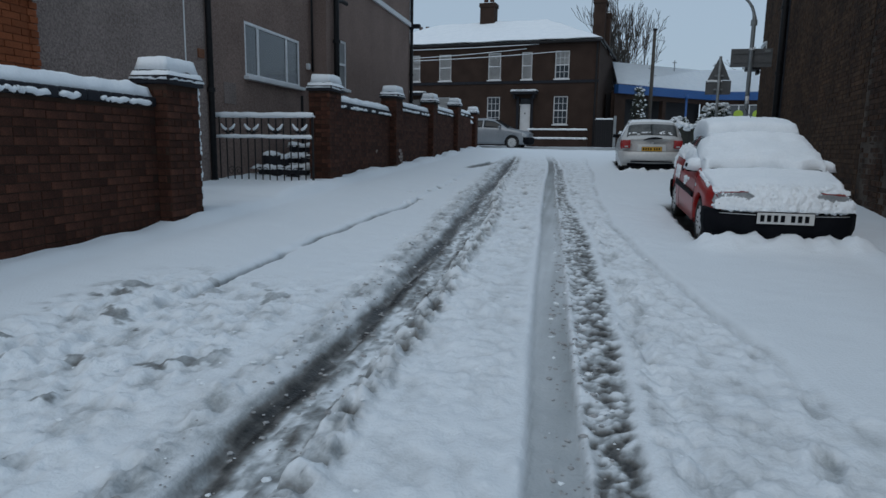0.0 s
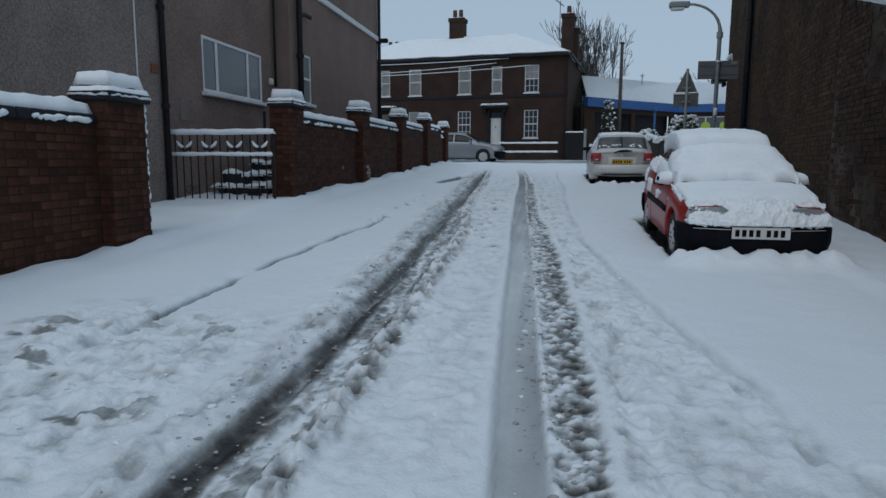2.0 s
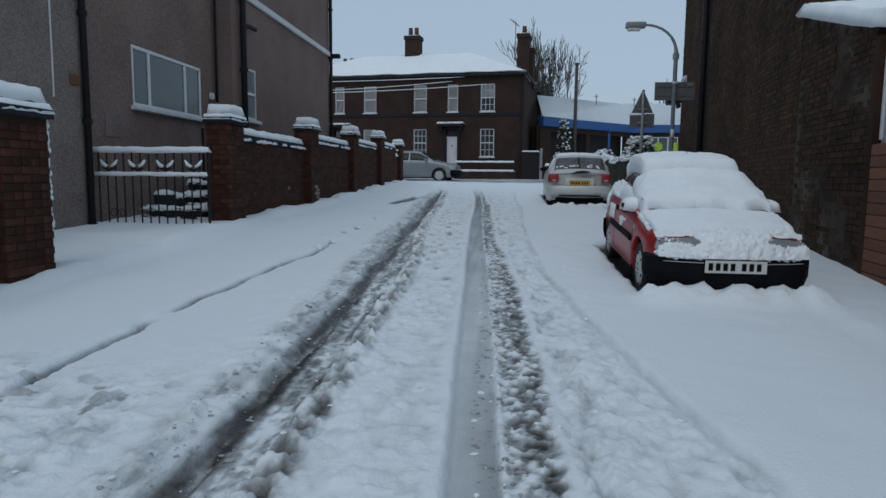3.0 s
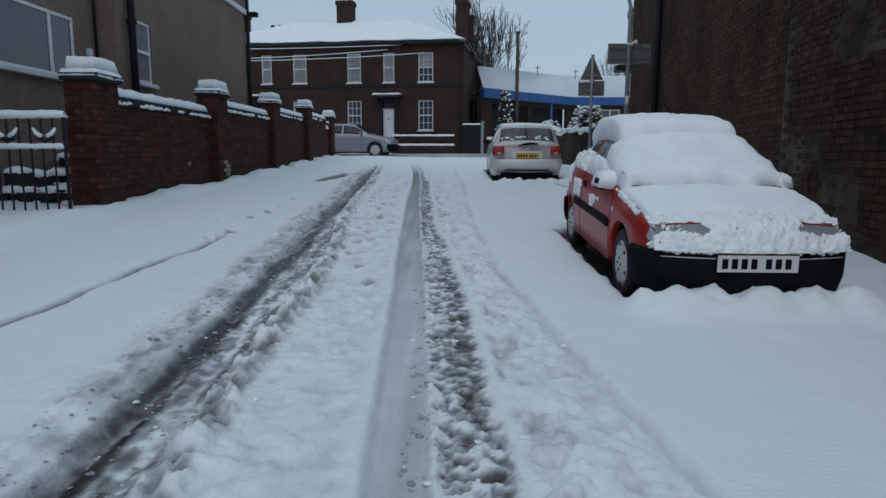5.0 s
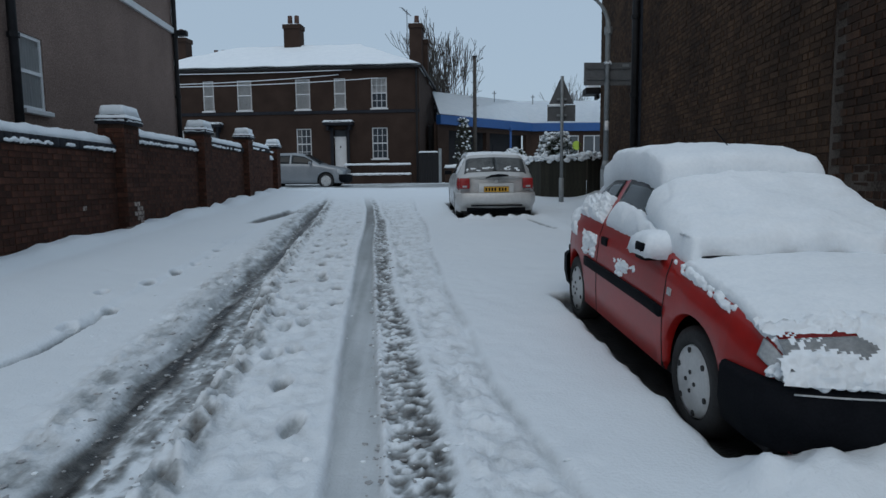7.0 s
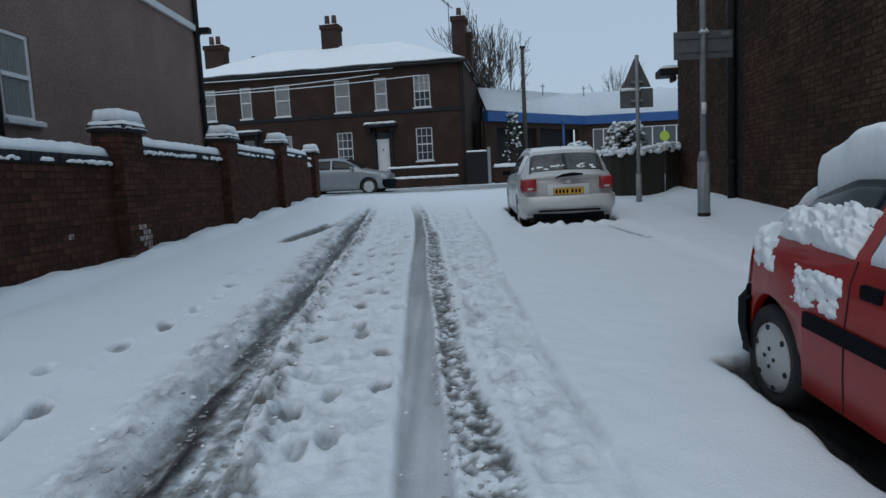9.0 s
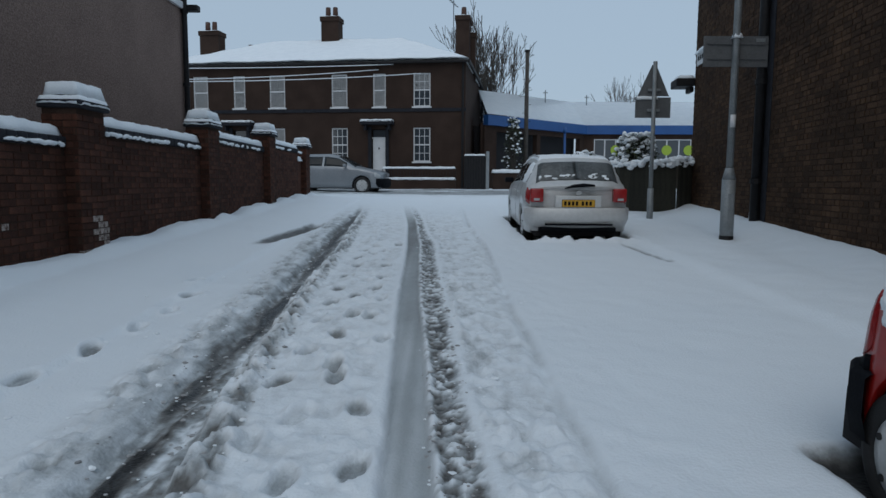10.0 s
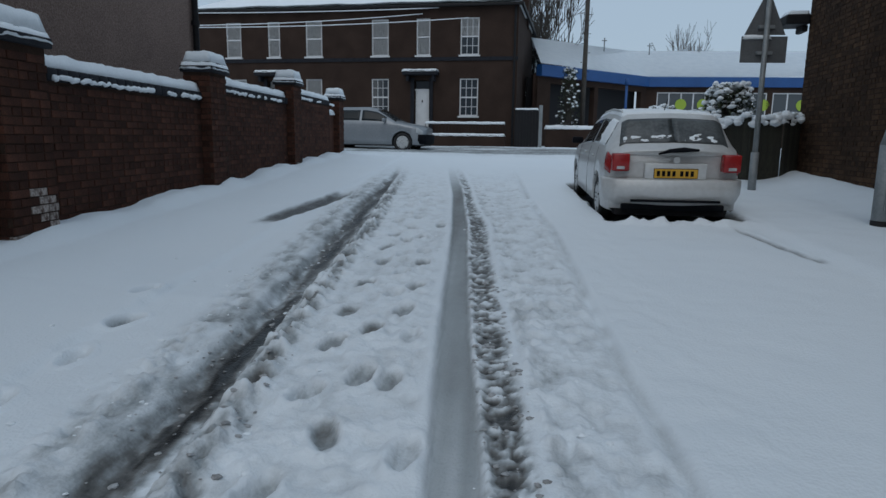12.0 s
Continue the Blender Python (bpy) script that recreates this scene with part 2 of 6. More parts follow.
def smooth(t):
    t = np.clip(t, 0, 1)
    return t * t * (3 - 2 * t)


def lumps_of(x, y, size, seed, share):
    """Rounded lumps strewn over a plane, 0 between them and up to about 0.7 on the largest."""
    gx, gy = x / size, y / size
    xi, yi = np.floor(gx), np.floor(gy)
    best = np.zeros_like(gx)
    for dx in (-1, 0, 1):
        for dy in (-1, 0, 1):
            cx, cy = xi + dx, yi + dy
            r = 0.3 + 0.42 * hash2(cx, cy, seed + 2)
            d = ((gx - cx - hash2(cx, cy, seed)) ** 2 + (gy - cy - hash2(cx, cy, seed + 1)) ** 2) / r ** 2
            best = np.maximum(best, (hash2(cx, cy, seed + 3) < share) * r * np.sqrt(np.clip(1 - d, 0, 1)))
    return best


def lay_ground():
    xs = np.concatenate([-np.geomspace(400, 5.2, 26), np.arange(-5, -4.4, 0.15), np.arange(-4.4, -2.75, 0.03), np.arange(-2.75, 1.45, 0.0155), np.arange(1.45, 4.6, 0.04), np.arange(4.6, 7, 0.12), np.geomspace(7.2, 400, 26)])
    ys = np.concatenate([-np.geomspace(400, 1.2, 22), np.arange(-1, 1.5, 0.15), np.arange(1.5, 14.5, 0.0175), np.arange(14.5, 21, 0.04), np.arange(21, 37, 0.12), np.geomspace(37.3, 600, 26)])
    X, Y = np.meshgrid(xs, ys, indexing="ij")
    wob = 0.06 * fbm(X * 0, Y * 1.3, 5, 3)
    Z = road_z(Y) + 0.035 * fbm(X * 0.5, Y * 0.4, 1, 3) + 0.014 * fbm(X * 3, Y * 3, 2, 3) + 0.009 * fbm(X * 11, Y * 9, 6, 3) * smooth((X + 2.2) / 0.6) * smooth((1.5 - X) / 0.5)
    slush = np.zeros_like(X)
    # pavements: a low kerb under the snow on both sides
    kl = np.interp(Y, (0, 4.5, 6.2, 7.5, 9, 14, 27), (-2.35, -2.33, -2.37, -2.28, -2.13, -2.2, -2.3)) + 0.5 * wob + 0.035 * fbm(X * 0, Y * 5, 9, 3)
    left = smooth((kl - X) / 0.1)
    town = smooth((28.2 - Y) / 1.5)
    Z += town * (left * 0.035 + 0.07 * smooth((kl - X) / 1.4) + (0.1 + 0.1 * fbm(X * 0.5, Y * 1.1, 12, 3)) * smooth((-3.6 - X) / 0.3))
    crack = np.exp(-((X - kl) / 0.02) ** 2) * smooth((10.3 - Y) / 1.5) * smooth((Y - 3.6) / 0.8) * smooth((fbm(X * 0, Y * 1.4, 8, 2) + 0.5) / 0.4)
    Z -= 0.07 * crack
    slush += 0.75 * crack
    kr = 2.9 + wob
    right = smooth((X - kr) / 0.25)
    wall_x = 4.2 + 0.12 * (Y - 8.5)
    Z += town * (right * 0.05 + 0.16 * smooth(1 - (wall_x - X) / 0.9) * smooth((Y - 11) / 4) + 0.03 * smooth((X - 3.2) / 0.8))
    crack = np.exp(-((X - np.interp(Y, (15.2, 16.8), (2.92, 2.74))) / 0.03) ** 2) * smooth((Y - 15.2) / 0.2) * smooth((16.9 - Y) / 0.3)
    Z -= 0.05 * crack
    slush += 0.7 * crack
    # wheel ruts
    yk = (0, 2, 3.4, 4.6, 7.4, 8.6, 11.3, 13.2, 16.6, 19.5, 24, 30)
    la = np.interp(Y, yk, (-1.06, -1.04, -1.05, -1.08, -1.22, -1.33, -1.47, -1.55, -1.76, -1.84, -2.1, -3.2)) + wob
    lb = np.interp(Y, yk, (-0.6, -0.62, -0.65, -0.66, -0.76, -0.79, -1.12, -1.25, -1.38, -1.55, -1.9, -3.0)) + wob * 0.6
    dk = np.interp(Y, yk, (-0.94, -0.94, -0.95, -0.96, -1.1, -1.16, -1.32, -1.36, -1.55, -1.68, -2.0, -3.1)) + 0.6 * wob
    end = smooth((25 - Y) / 6)
    clods = np.clip(fbm(X * 14, Y * 1.8, 21, 4), -0.6, 0.6)
    rut = smooth((X - la) / 0.11) * smooth((lb - X) / 0.06)
    Z -= end * (0.075 * rut - 0.03 * rut * clods)
    core = np.exp(-(np.abs(X - dk - 0.02 * fbm(X * 0, Y * 6, 25, 3)) / 0.06) ** 3)
    slush += end * (0.34 * rut + 0.12 * rut * smooth((dk - X) / 0.1) + 0.62 * core * (0.8 + 0.6 * clods) + 0.42 * rut * clods)
    spill = smooth((X - la + 0.3) / 0.3) * smooth((la + 0.1 - X) / 0.1)
    slush += 0.22 * end * spill * (0.7 + 1.2 * fbm(X * 7, Y * 5, 23, 3))
    ra = np.interp(Y, yk, (0.22, 0.2, 0.12, 0.06, -0.06, -0.13, -0.24, -0.32, -0.42, -0.56, -0.9, -1.6))
    rm = np.interp(Y, yk, (0.52, 0.47, 0.38, 0.33, 0.2, 0.14, 0.0, -0.11, -0.22, -0.36, -0.7, -1.4)) + 0.25 * wob
    rb = np.interp(Y, yk, (0.77, 0.71, 0.67, 0.65, 0.49, 0.43, 0.2, 0.1, 0.0, -0.2, -0.55, -1.2)) + 0.8 * wob
    flat = smooth((X - ra) / 0.035) * smooth((rm - X) / 0.04)
    Z = Z - end * 0.034 * flat
    slush += end * flat * (0.3 + 0.13 * smooth((Y - 9) / 5) + 0.2 * fbm(X * 2.5, Y * 0.6, 31, 3) + 0.07 * fbm(X * 20, Y * 0.5, 32, 2))
    # the ice breaks off in a low step on its left, with thin raised tyre lines along it
    Z += end * 0.018 * np.exp(-((X - ra + 0.02) / 0.025) ** 2) * (0.6 + fbm(X * 6, Y * 6, 34, 3))
    Z += 0.0015 * end * flat * np.sin((X - ra) * 190)
    chunk = smooth((X - rm + 0.03) / 0.04) * smooth((rb - X) / 0.09)
    lumps = fbm(X * 30, Y * 24, 33, 4)
    Z += end * chunk * (-0.035 + 0.02 * np.clip(lumps + 0.08, -0.4, 0.5))
    deep = np.exp(-(np.abs(X - (rb - 0.12)) / 0.09) ** 2)
    slush += end * chunk * np.clip(0.24 + 0.26 * deep * smooth((11 - Y) / 3) + 0.24 * smooth((Y - 8.5) / 3) - 0.6 * lumps, 0, 0.9)
    ridge = end * np.exp(-((X - rm) / 0.016) ** 2) * smooth((fbm(X * 0, Y * 2.2, 35, 3) + 0.45) / 0.3)
    Z += 0.02 * ridge
    slush *= 1 - 0.75 * ridge
    # an older, half-filled track to the right, and churned snow between the ruts
    ob = np.interp(Y, (0, 2.5, 3.3, 5.1, 6.5, 8, 11, 13, 16, 20), (1.75, 1.6, 1.5, 1.16, 0.96, 0.78, 0.7, 0.66, 0.72, 0.6)) + 0.5 * wob
    Z -= 0.022 * end * smooth((X - rb) / 0.1) * smooth((ob - X) / 0.05)
    Z -= 0.035 * end * np.exp(-((X - ob) / 0.035) ** 2)
    slush += 0.16 * end * np.exp(-((X - ob) / 0.03) ** 2) * smooth((fbm(X * 0, Y * 2.5, 37, 3) + 0.6) / 0.5)
    o2 = np.interp(Y, (1.5, 2.6, 3.2, 4.2, 7), (0.95, 0.86, 0.8, 0.68, 0.6)) + wob
    Z -= 0.03 * np.exp(-((X - o2) / 0.05) ** 2) * smooth((6 - Y) / 2)
    churn = np.maximum(smooth((X - lb) / 0.1) * smooth((lb + 0.28 - X) / 0.2), smooth((X - rb) / 0.05) * smooth((rb + 0.45 - X) / 0.3))
    churn = np.maximum(churn, smooth((la - X) / 0.1) * smooth((X - la + 0.35) / 0.2))
    churn = np.maximum(churn, 0.7 * smooth((X - rb) / 0.05) * smooth((ob - X) / 0.08))
    churn = np.maximum(churn, 0.55 * smooth((X - lb) / 0.1) * smooth((ra - X) / 0.1))
    near_left = smooth((-1.3 - X) / 0.3) * smooth((4.8 - Y) / 1.2) * smooth((X + 3.2) / 0.5)
    churn = np.maximum(churn, near_left)
    ridged = 0.45 - 2 * np.abs(fbm(X * 9, Y * 7, 45, 3))
    edge = smooth((X - lb + 0.05) / 0.06) * smooth((lb + 0.2 - X) / 0.12)
    Z += end * (churn * 0.03 * np.clip(fbm(X * 11, Y * 9, 41, 4), -0.5, 0.5) + 0.02 * churn * ridged + 0.05 * edge * ridged)
    # darker in the hollows of the noises that shape the height
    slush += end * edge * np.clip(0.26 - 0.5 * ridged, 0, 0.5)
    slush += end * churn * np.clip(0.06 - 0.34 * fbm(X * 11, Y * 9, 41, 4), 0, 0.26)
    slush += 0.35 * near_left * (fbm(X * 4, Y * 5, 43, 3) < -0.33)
    # crumbs and clods of broken snow, coarse and fine
    i0, i1 = np.searchsorted(xs, (-3.4, 1.9))
    j0, j1 = np.searchsorted(ys, (1.4, 22))
    here = np.s_[i0:i1, j0:j1]
    x, y, e = X[here], Y[here], end[here]
    wx, wy = x + 0.05 * fbm(x * 9, y * 9, 81, 2), y + 0.05 * fbm(x * 9, y * 9, 83, 2)
    coarse, fine, tiny = lumps_of(wx, wy, 0.13, 85, 0.55), lumps_of(wx, wy, 0.062, 91, 0.6), lumps_of(wx, wy, 0.036, 105, 0.6)
    patch = smooth((fbm(x * 1.7, y * 1.3, 97, 3) + 0.35) / 0.5)
    broken = churn[here] * (0.35 + 0.65 * patch)
    Z[here] += e * (broken * (0.034 * coarse + 0.02 * fine) + chunk[here] * (0.008 * coarse + 0.018 * fine + 0.016 * tiny) + edge[here] * (0.035 * coarse + 0.03 * fine + 0.014 * tiny) + 0.022 * broken * tiny)
    # paler on the lumps, darker between them
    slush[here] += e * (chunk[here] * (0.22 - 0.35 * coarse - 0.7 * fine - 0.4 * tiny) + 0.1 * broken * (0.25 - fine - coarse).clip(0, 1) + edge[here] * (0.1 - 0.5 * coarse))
    slush[here] += e * rut[here] * (0.26 * fbm(x * 26, y * 4, 99, 3) + 0.3 * fbm(x * 30, y * 22, 101, 3) - 0.35 * fine * smooth((x - dk[here]) / 0.1))
    # footprints: dents with a low rim, coloured darker inside
    rng = random.Random(4)
    steps = [(-0.62 + 0.1 * (-1) ** k - 0.03 * (0.4 * k) + rng.uniform(-0.05, 0.05), 8.6 + 0.33 * k + rng.uniform(-0.08, 0.08)) for k in range(34)]
    steps += [(-0.3 + rng.uniform(-0.12, 0.12) - 0.02 * k, 7.4 + 0.62 * k + rng.uniform(-0.1, 0.1)) for k in range(16)]
    steps += [(-2.1 - 0.35 * rng.random(), 9.3 + 0.55 * k) for k in range(9)]
    steps += [(1.3 + 0.7 * rng.random(), 2.0 + 0.3 * k) for k in range(6)]
    for fx, fy in steps:
        i0, i1 = np.searchsorted(xs, (fx - 0.35, fx + 0.35))
        j0, j1 = np.searchsorted(ys, (fy - 0.45, fy + 0.45))
        a = rng.uniform(-0.35, 0.35)
        U, V = X[i0:i1, j0:j1] - fx, Y[i0:i1, j0:j1] - fy
        U, V = U * math.cos(a) - V * math.sin(a), U * math.sin(a) + V * math.cos(a)
        r = np.sqrt((U / 0.055) ** 2 + (V / 0.12) ** 2) + 0.25 * vnoise(X[i0:i1, j0:j1] * 14, Y[i0:i1, j0:j1] * 14, 3)
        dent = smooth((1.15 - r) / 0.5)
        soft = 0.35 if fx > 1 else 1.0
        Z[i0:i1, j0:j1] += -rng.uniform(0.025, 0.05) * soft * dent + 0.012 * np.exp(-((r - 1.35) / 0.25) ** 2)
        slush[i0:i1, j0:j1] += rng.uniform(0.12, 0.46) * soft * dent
    # a bare strip where a car pulled out, by the left kerb
    px = -2.62 + (Y - 16.3) * 0.1
    bare = smooth((Y - 16.2) / 0.8) * smooth((19.4 - Y) / 0.5) * smooth((X - px + 0.03) / 0.1) * smooth((px + 0.3 - X) / 0.1)
    Z -= 0.05 * bare
    slush += 0.75 * bare
    # sheltered tarmac under the parked cars
    for cx0, cx1, cy0, cy1 in ((1.62, 3.15, 6.9, 10.2), (1.38, 3.08, 17.2, 21.35)):
        e = 0.05 * fbm(X * 5, Y * 5, 51, 2)
        inn = smooth((X - cx0 + e) / 0.09) * smooth((cx1 - X + e) / 0.1) * smooth((Y - cy0 + e) / 0.09) * smooth((cy1 - Y + e) / 0.12)
        Z -= 0.1 * inn
        slush += 0.95 * inn
    heap = np.exp(-((Y - 6.66 - 0.06 * fbm(X * 3, 0 * Y, 61, 2)) / 0.2) ** 2) * band(X, 1.5, 3.25, 0.2)
    Z += heap * (0.14 + 0.1 * fbm(X * 8, Y * 7, 62, 4))
    heap = np.exp(-((Y - 17.05 - 0.07 * fbm(X * 3, 0 * Y, 63, 2)) / 0.13) ** 2) * band(X, 1.45, 3.1, 0.2)
    Z += heap * (0.05 + 0.09 * fbm(X * 9, Y * 8, 64, 4))
    # the crossing street, churned grey
    cross = smooth((Y - 29.2) / 1.0) * smooth((35.2 + -0.14 * X - Y) / 0.8) + 0.25 * smooth((Y - 27.5) / 1.5) * smooth((36 - Y) / 1)
    streak = fbm(X * 0.5, Y * 4, 71, 4)
    slush += np.clip(cross, 0, 1) * np.clip(0.27 + 0.6 * streak, 0, 0.6)
    Z += np.clip(cross, 0, 1) * 0.06 * streak
    pile = np.exp(-((Y - 28.6) / 0.5) ** 2) * band(X, -8, 8, 1)
    Z += 0.06 * pile * (0.7 + fbm(X * 2, Y * 2, 72, 3))
    nx, ny = X.shape
    me = bpy.data.meshes.new("ground")
    idx = np.arange(nx * ny).reshape(nx, ny)
    quads = np.stack([idx[:-1, :-1], idx[1:, :-1], idx[1:, 1:], idx[:-1, 1:]], -1).reshape(-1, 4)
    me.vertices.add(nx * ny)
    me.vertices.foreach_set("co", np.stack([X, Y, Z], -1).astype(np.float32).ravel())
    me.loops.add(quads.size)
    me.loops.foreach_set("vertex_index", quads.astype(np.int32).ravel())
    me.polygons.add(len(quads))
    me.polygons.foreach_set("loop_start", np.arange(0, quads.size, 4, dtype=np.int32))
    me.polygons.foreach_set("use_smooth", np.ones(len(quads), dtype=bool))
    at = me.attributes.new("slush", "FLOAT", "POINT")
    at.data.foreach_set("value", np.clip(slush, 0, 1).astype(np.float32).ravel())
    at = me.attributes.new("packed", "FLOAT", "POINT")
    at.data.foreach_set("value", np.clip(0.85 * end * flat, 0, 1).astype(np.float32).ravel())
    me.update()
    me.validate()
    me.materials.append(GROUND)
    return tagged(new("ground", me), "snow-covered street with slushy grey wheel ruts and footprints", "ground", kind="structure")


lay_ground()


def scatter_clods(name, label, mat, count, seed, lanes):
    """Small lumps of thrown-up snow and slush along the ruts: far too many to count."""
    rng = np.random.RandomState(seed)
    g = bpy.data.objects["ground"].data
    co = np.empty(len(g.vertices) * 3, dtype=np.float32)
    g.vertices.foreach_get("co", co)
    co = co.reshape(-1, 3)
    ico = bmesh.new()
    bmesh.ops.create_icosphere(ico, subdivisions=1, radius=1.0)
    base = np.array([v.co[:] for v in ico.verts])
    tri = np.array([[v.index for v in f.verts] for f in ico.faces])
    ico.free()
    near = co[(co[:, 0] > -3) & (co[:, 0] < 1.6) & (co[:, 1] > 0.6) & (co[:, 1] < 18)]
    weight = np.zeros(len(near))
    for a, b, w in lanes:
        xa, xb = np.interp(near[:, 1], (0, 9, 19), a), np.interp(near[:, 1], (0, 9, 19), b)
        weight[(near[:, 0] > xa) & (near[:, 0] < xb)] += w
    weight *= np.where(near[:, 1] > 14, 1.6, 1.0)
    pick = near[rng.choice(len(near), count, p=weight / weight.sum())]
    size = 0.004 + 0.014 * rng.rand(count) ** 2.5
    V = (base[None] * (0.65 + 0.7 * rng.rand(count, len(base), 1))) * size[:, None, None] * np.array([1.3, 1.1, 0.5]) + pick[:, None, :] + np.array([0, 0, 0.002])
    F = (tri[None] + (np.arange(count) * len(base))[:, None, None]).reshape(-1, 3)
    me = bpy.data.meshes.new(name)
    me.from_pydata(V.reshape(-1, 3).tolist(), [], F.tolist())
    me.materials.append(mat)
    return tagged(new(name, me), label, "snow", kind="stuff")


LANES = (((-1.35, -1.7, -2.1), (-0.45, -0.6, -1.3), 1.0), ((0.35, 0.05, -0.4), (0.85, 0.5, 0.1), 1.6), ((-0.6, -0.7, -1.2), (0.1, -0.1, -0.5), 0.35))
scatter_clods("snow_clod", "loose crumbs of white snow thrown along the ruts", SNOW, 700, 3, LANES + (((-2.6, -2.6, -2.6), (-1.0, -1.4, -1.8), 0.25), ((0.8, 0.5, 0.1), (1.6, 1.0, 0.6), 0.4)))
scatter_clods("slush_clod", "grey crumbs of slush along the wheel ruts", SLUSH, 2000, 5, (((-1.1, -1.4, -1.8), (-0.6, -0.75, -1.5), 1.0), ((0.35, 0.05, -0.35), (0.62, 0.3, -0.15), 1.6)))

# ---- left: brick boundary wall in stepped bays between pillars ----
BRICK_L, COURSE, BED = 0.225, 0.075, 0.01


def brick_mesh(name, sx, sy, sz, mat):
    bm = boxed(-sx / 2, sx / 2, -sy / 2, sy / 2, 0, sz, 0.0)
    for v in bm.verts:
        v.co += Vector((random.uniform(-1, 1), random.uniform(-1, 1), random.uniform(-1, 1))) * 0.0025
    bmesh.ops.bevel(bm, geom=list(bm.edges), offset=0.004, segments=1, affect="EDGES")
    me = bpy.data.meshes.new(name)
    bm.to_mesh(me)
    bm.free()
    me.materials.append(mat)
    return me


FACE_BRICKS = [brick_mesh("brick", 0.05, 0.215, 0.065, BRICK) for _ in range(5)]
FACE_HALVES = [brick_mesh("brick", 0.05, 0.102, 0.065, BRICK) for _ in range(3)]
PALE_BRICKS = [brick_mesh("brick", 0.05, 0.215, 0.065, EFFLO) for _ in range(2)]
PALE_HALVES = [brick_mesh("brick", 0.05, 0.102, 0.065, EFFLO) for _ in range(2)]
brick_rng = random.Random(7)


def brick_face(parent, origin, along, length, z0, z1, pale=0.0, name="brick"):
    """Single bricks on a face: origin, unit way along it, courses from z0 to z1, header and stretcher courses in turn."""
    turn = math.atan2(along[1], along[0]) - math.pi / 2
    nx, ny = along[1], -along[0]
    k, z = 0, z0
    while z + 0.066 <= z1 + 0.01:
        step = BRICK_L if k % 2 == 0 or length < 1 else BRICK_L / 2
        meshes, pales, size = (FACE_BRICKS, PALE_BRICKS, 0.215)
        if k % 4 == 3:
            step, meshes, pales, size = BRICK_L / 2, FACE_HALVES, PALE_HALVES, 0.102
        else:
            step = BRICK_L
        s = step / 2 - (BRICK_L / 2 if k % 2 and step == BRICK_L else 0)
        while s < length:
            a, b = max(s - size / 2, 0.0), min(s + size / 2, length)
            if b - a > 0.04:
                mid, cut = (a + b) / 2, (b - a) / size
                low = (z - z0) / max(z1 - z0, 0.1)
                patchy = noise.noise(Vector((origin[0] + along[0] * mid, origin[1] + along[1] * mid, z * 1.7)) * 2.4)
                white = pale > 0 and patchy * 1.2 + brick_rng.random() * 0.5 > 0.66 - pale * 0.6 + low * 1.7
                ob = new(name, brick_rng.choice(pales if white else meshes))
                d = brick_rng.uniform(-0.003, 0.003)
                ob.parent = parent
                ob.location = (origin[0] + along[0] * mid + nx * (d - 0.02), origin[1] + along[1] * mid + ny * (d - 0.02), z)
                ob.rotation_euler = (0, 0, turn)
                ob.scale = (1, cut, 1)
            s += step
        z += COURSE
        k += 1


def wall_bay(y0, y1, top, drop, seed, pale=0.0):
    """One level bay of the boundary wall; its foot follows the rising pavement."""
    foot = float(road_z((y0 + y1) / 2)) - 0.25
    t = thing("boundary_wall", "dark red brick garden wall with blue coping under snow", "wall", group="bays of the boundary wall")
    part("core", boxed(-4.3, -4.052, y0, y1, foot, top - drop), MORTAR, t, "recessed mortar joints")
    bm = bmesh.new()
    # coping: a sloped course of dark bull-nosed bricks
    n = int((y1 - y0) / 0.16)
    for i in range(n):
        a = y0 + (y1 - y0) * i / n
        box(bm, -4.345, -4.015, a + 0.003, a + (y1 - y0) / n - 0.003, top - drop + 0.0, top, 0.022)
    part("coping", bm, COPING, t, "dark blue-grey coping bricks", True)
    part("snow", snow_cap(-4.34, -4.05, y0 + 0.01, y1 - 0.01, top, 0.15, 0.045, seed, 0.014, 0.016, 0.11), SNOW, t, "thick rounded snow on the coping", True)
    # broken crust of snow on the coping's nose
    bm = bmesh.new()
    rng = random.Random(seed)
    y = y0 + 0.02
    while y < y1 - 0.1:
        w = rng.uniform(0.06, 0.32) * (1.6 if y > y1 - 1.3 else 1)
        if rng.random() < (0.6 if seed % 2 == 0 and y < y0 + 1.5 else 0.8):
            r = rng.uniform(0.018, 0.032)
            pts = [(-4.012 + rng.uniform(-0.008, 0.008), y + w * k / 6, top - drop + rng.uniform(0.02, 0.05)) for k in range(7)]
            tube(bm, pts, [r * 0.4, r, r * rng.uniform(0.7, 1.2), r, r * rng.uniform(0.7, 1.2), r, r * 0.4], 7)
        y += w
    part("snow_crust", bm, SNOW, t, "broken crust of snow on the coping's edge", True)
    brick_face(t, (-4.05, y0), (0, 1), y1 - y0, foot, top - drop - 0.01, pale)
    return t


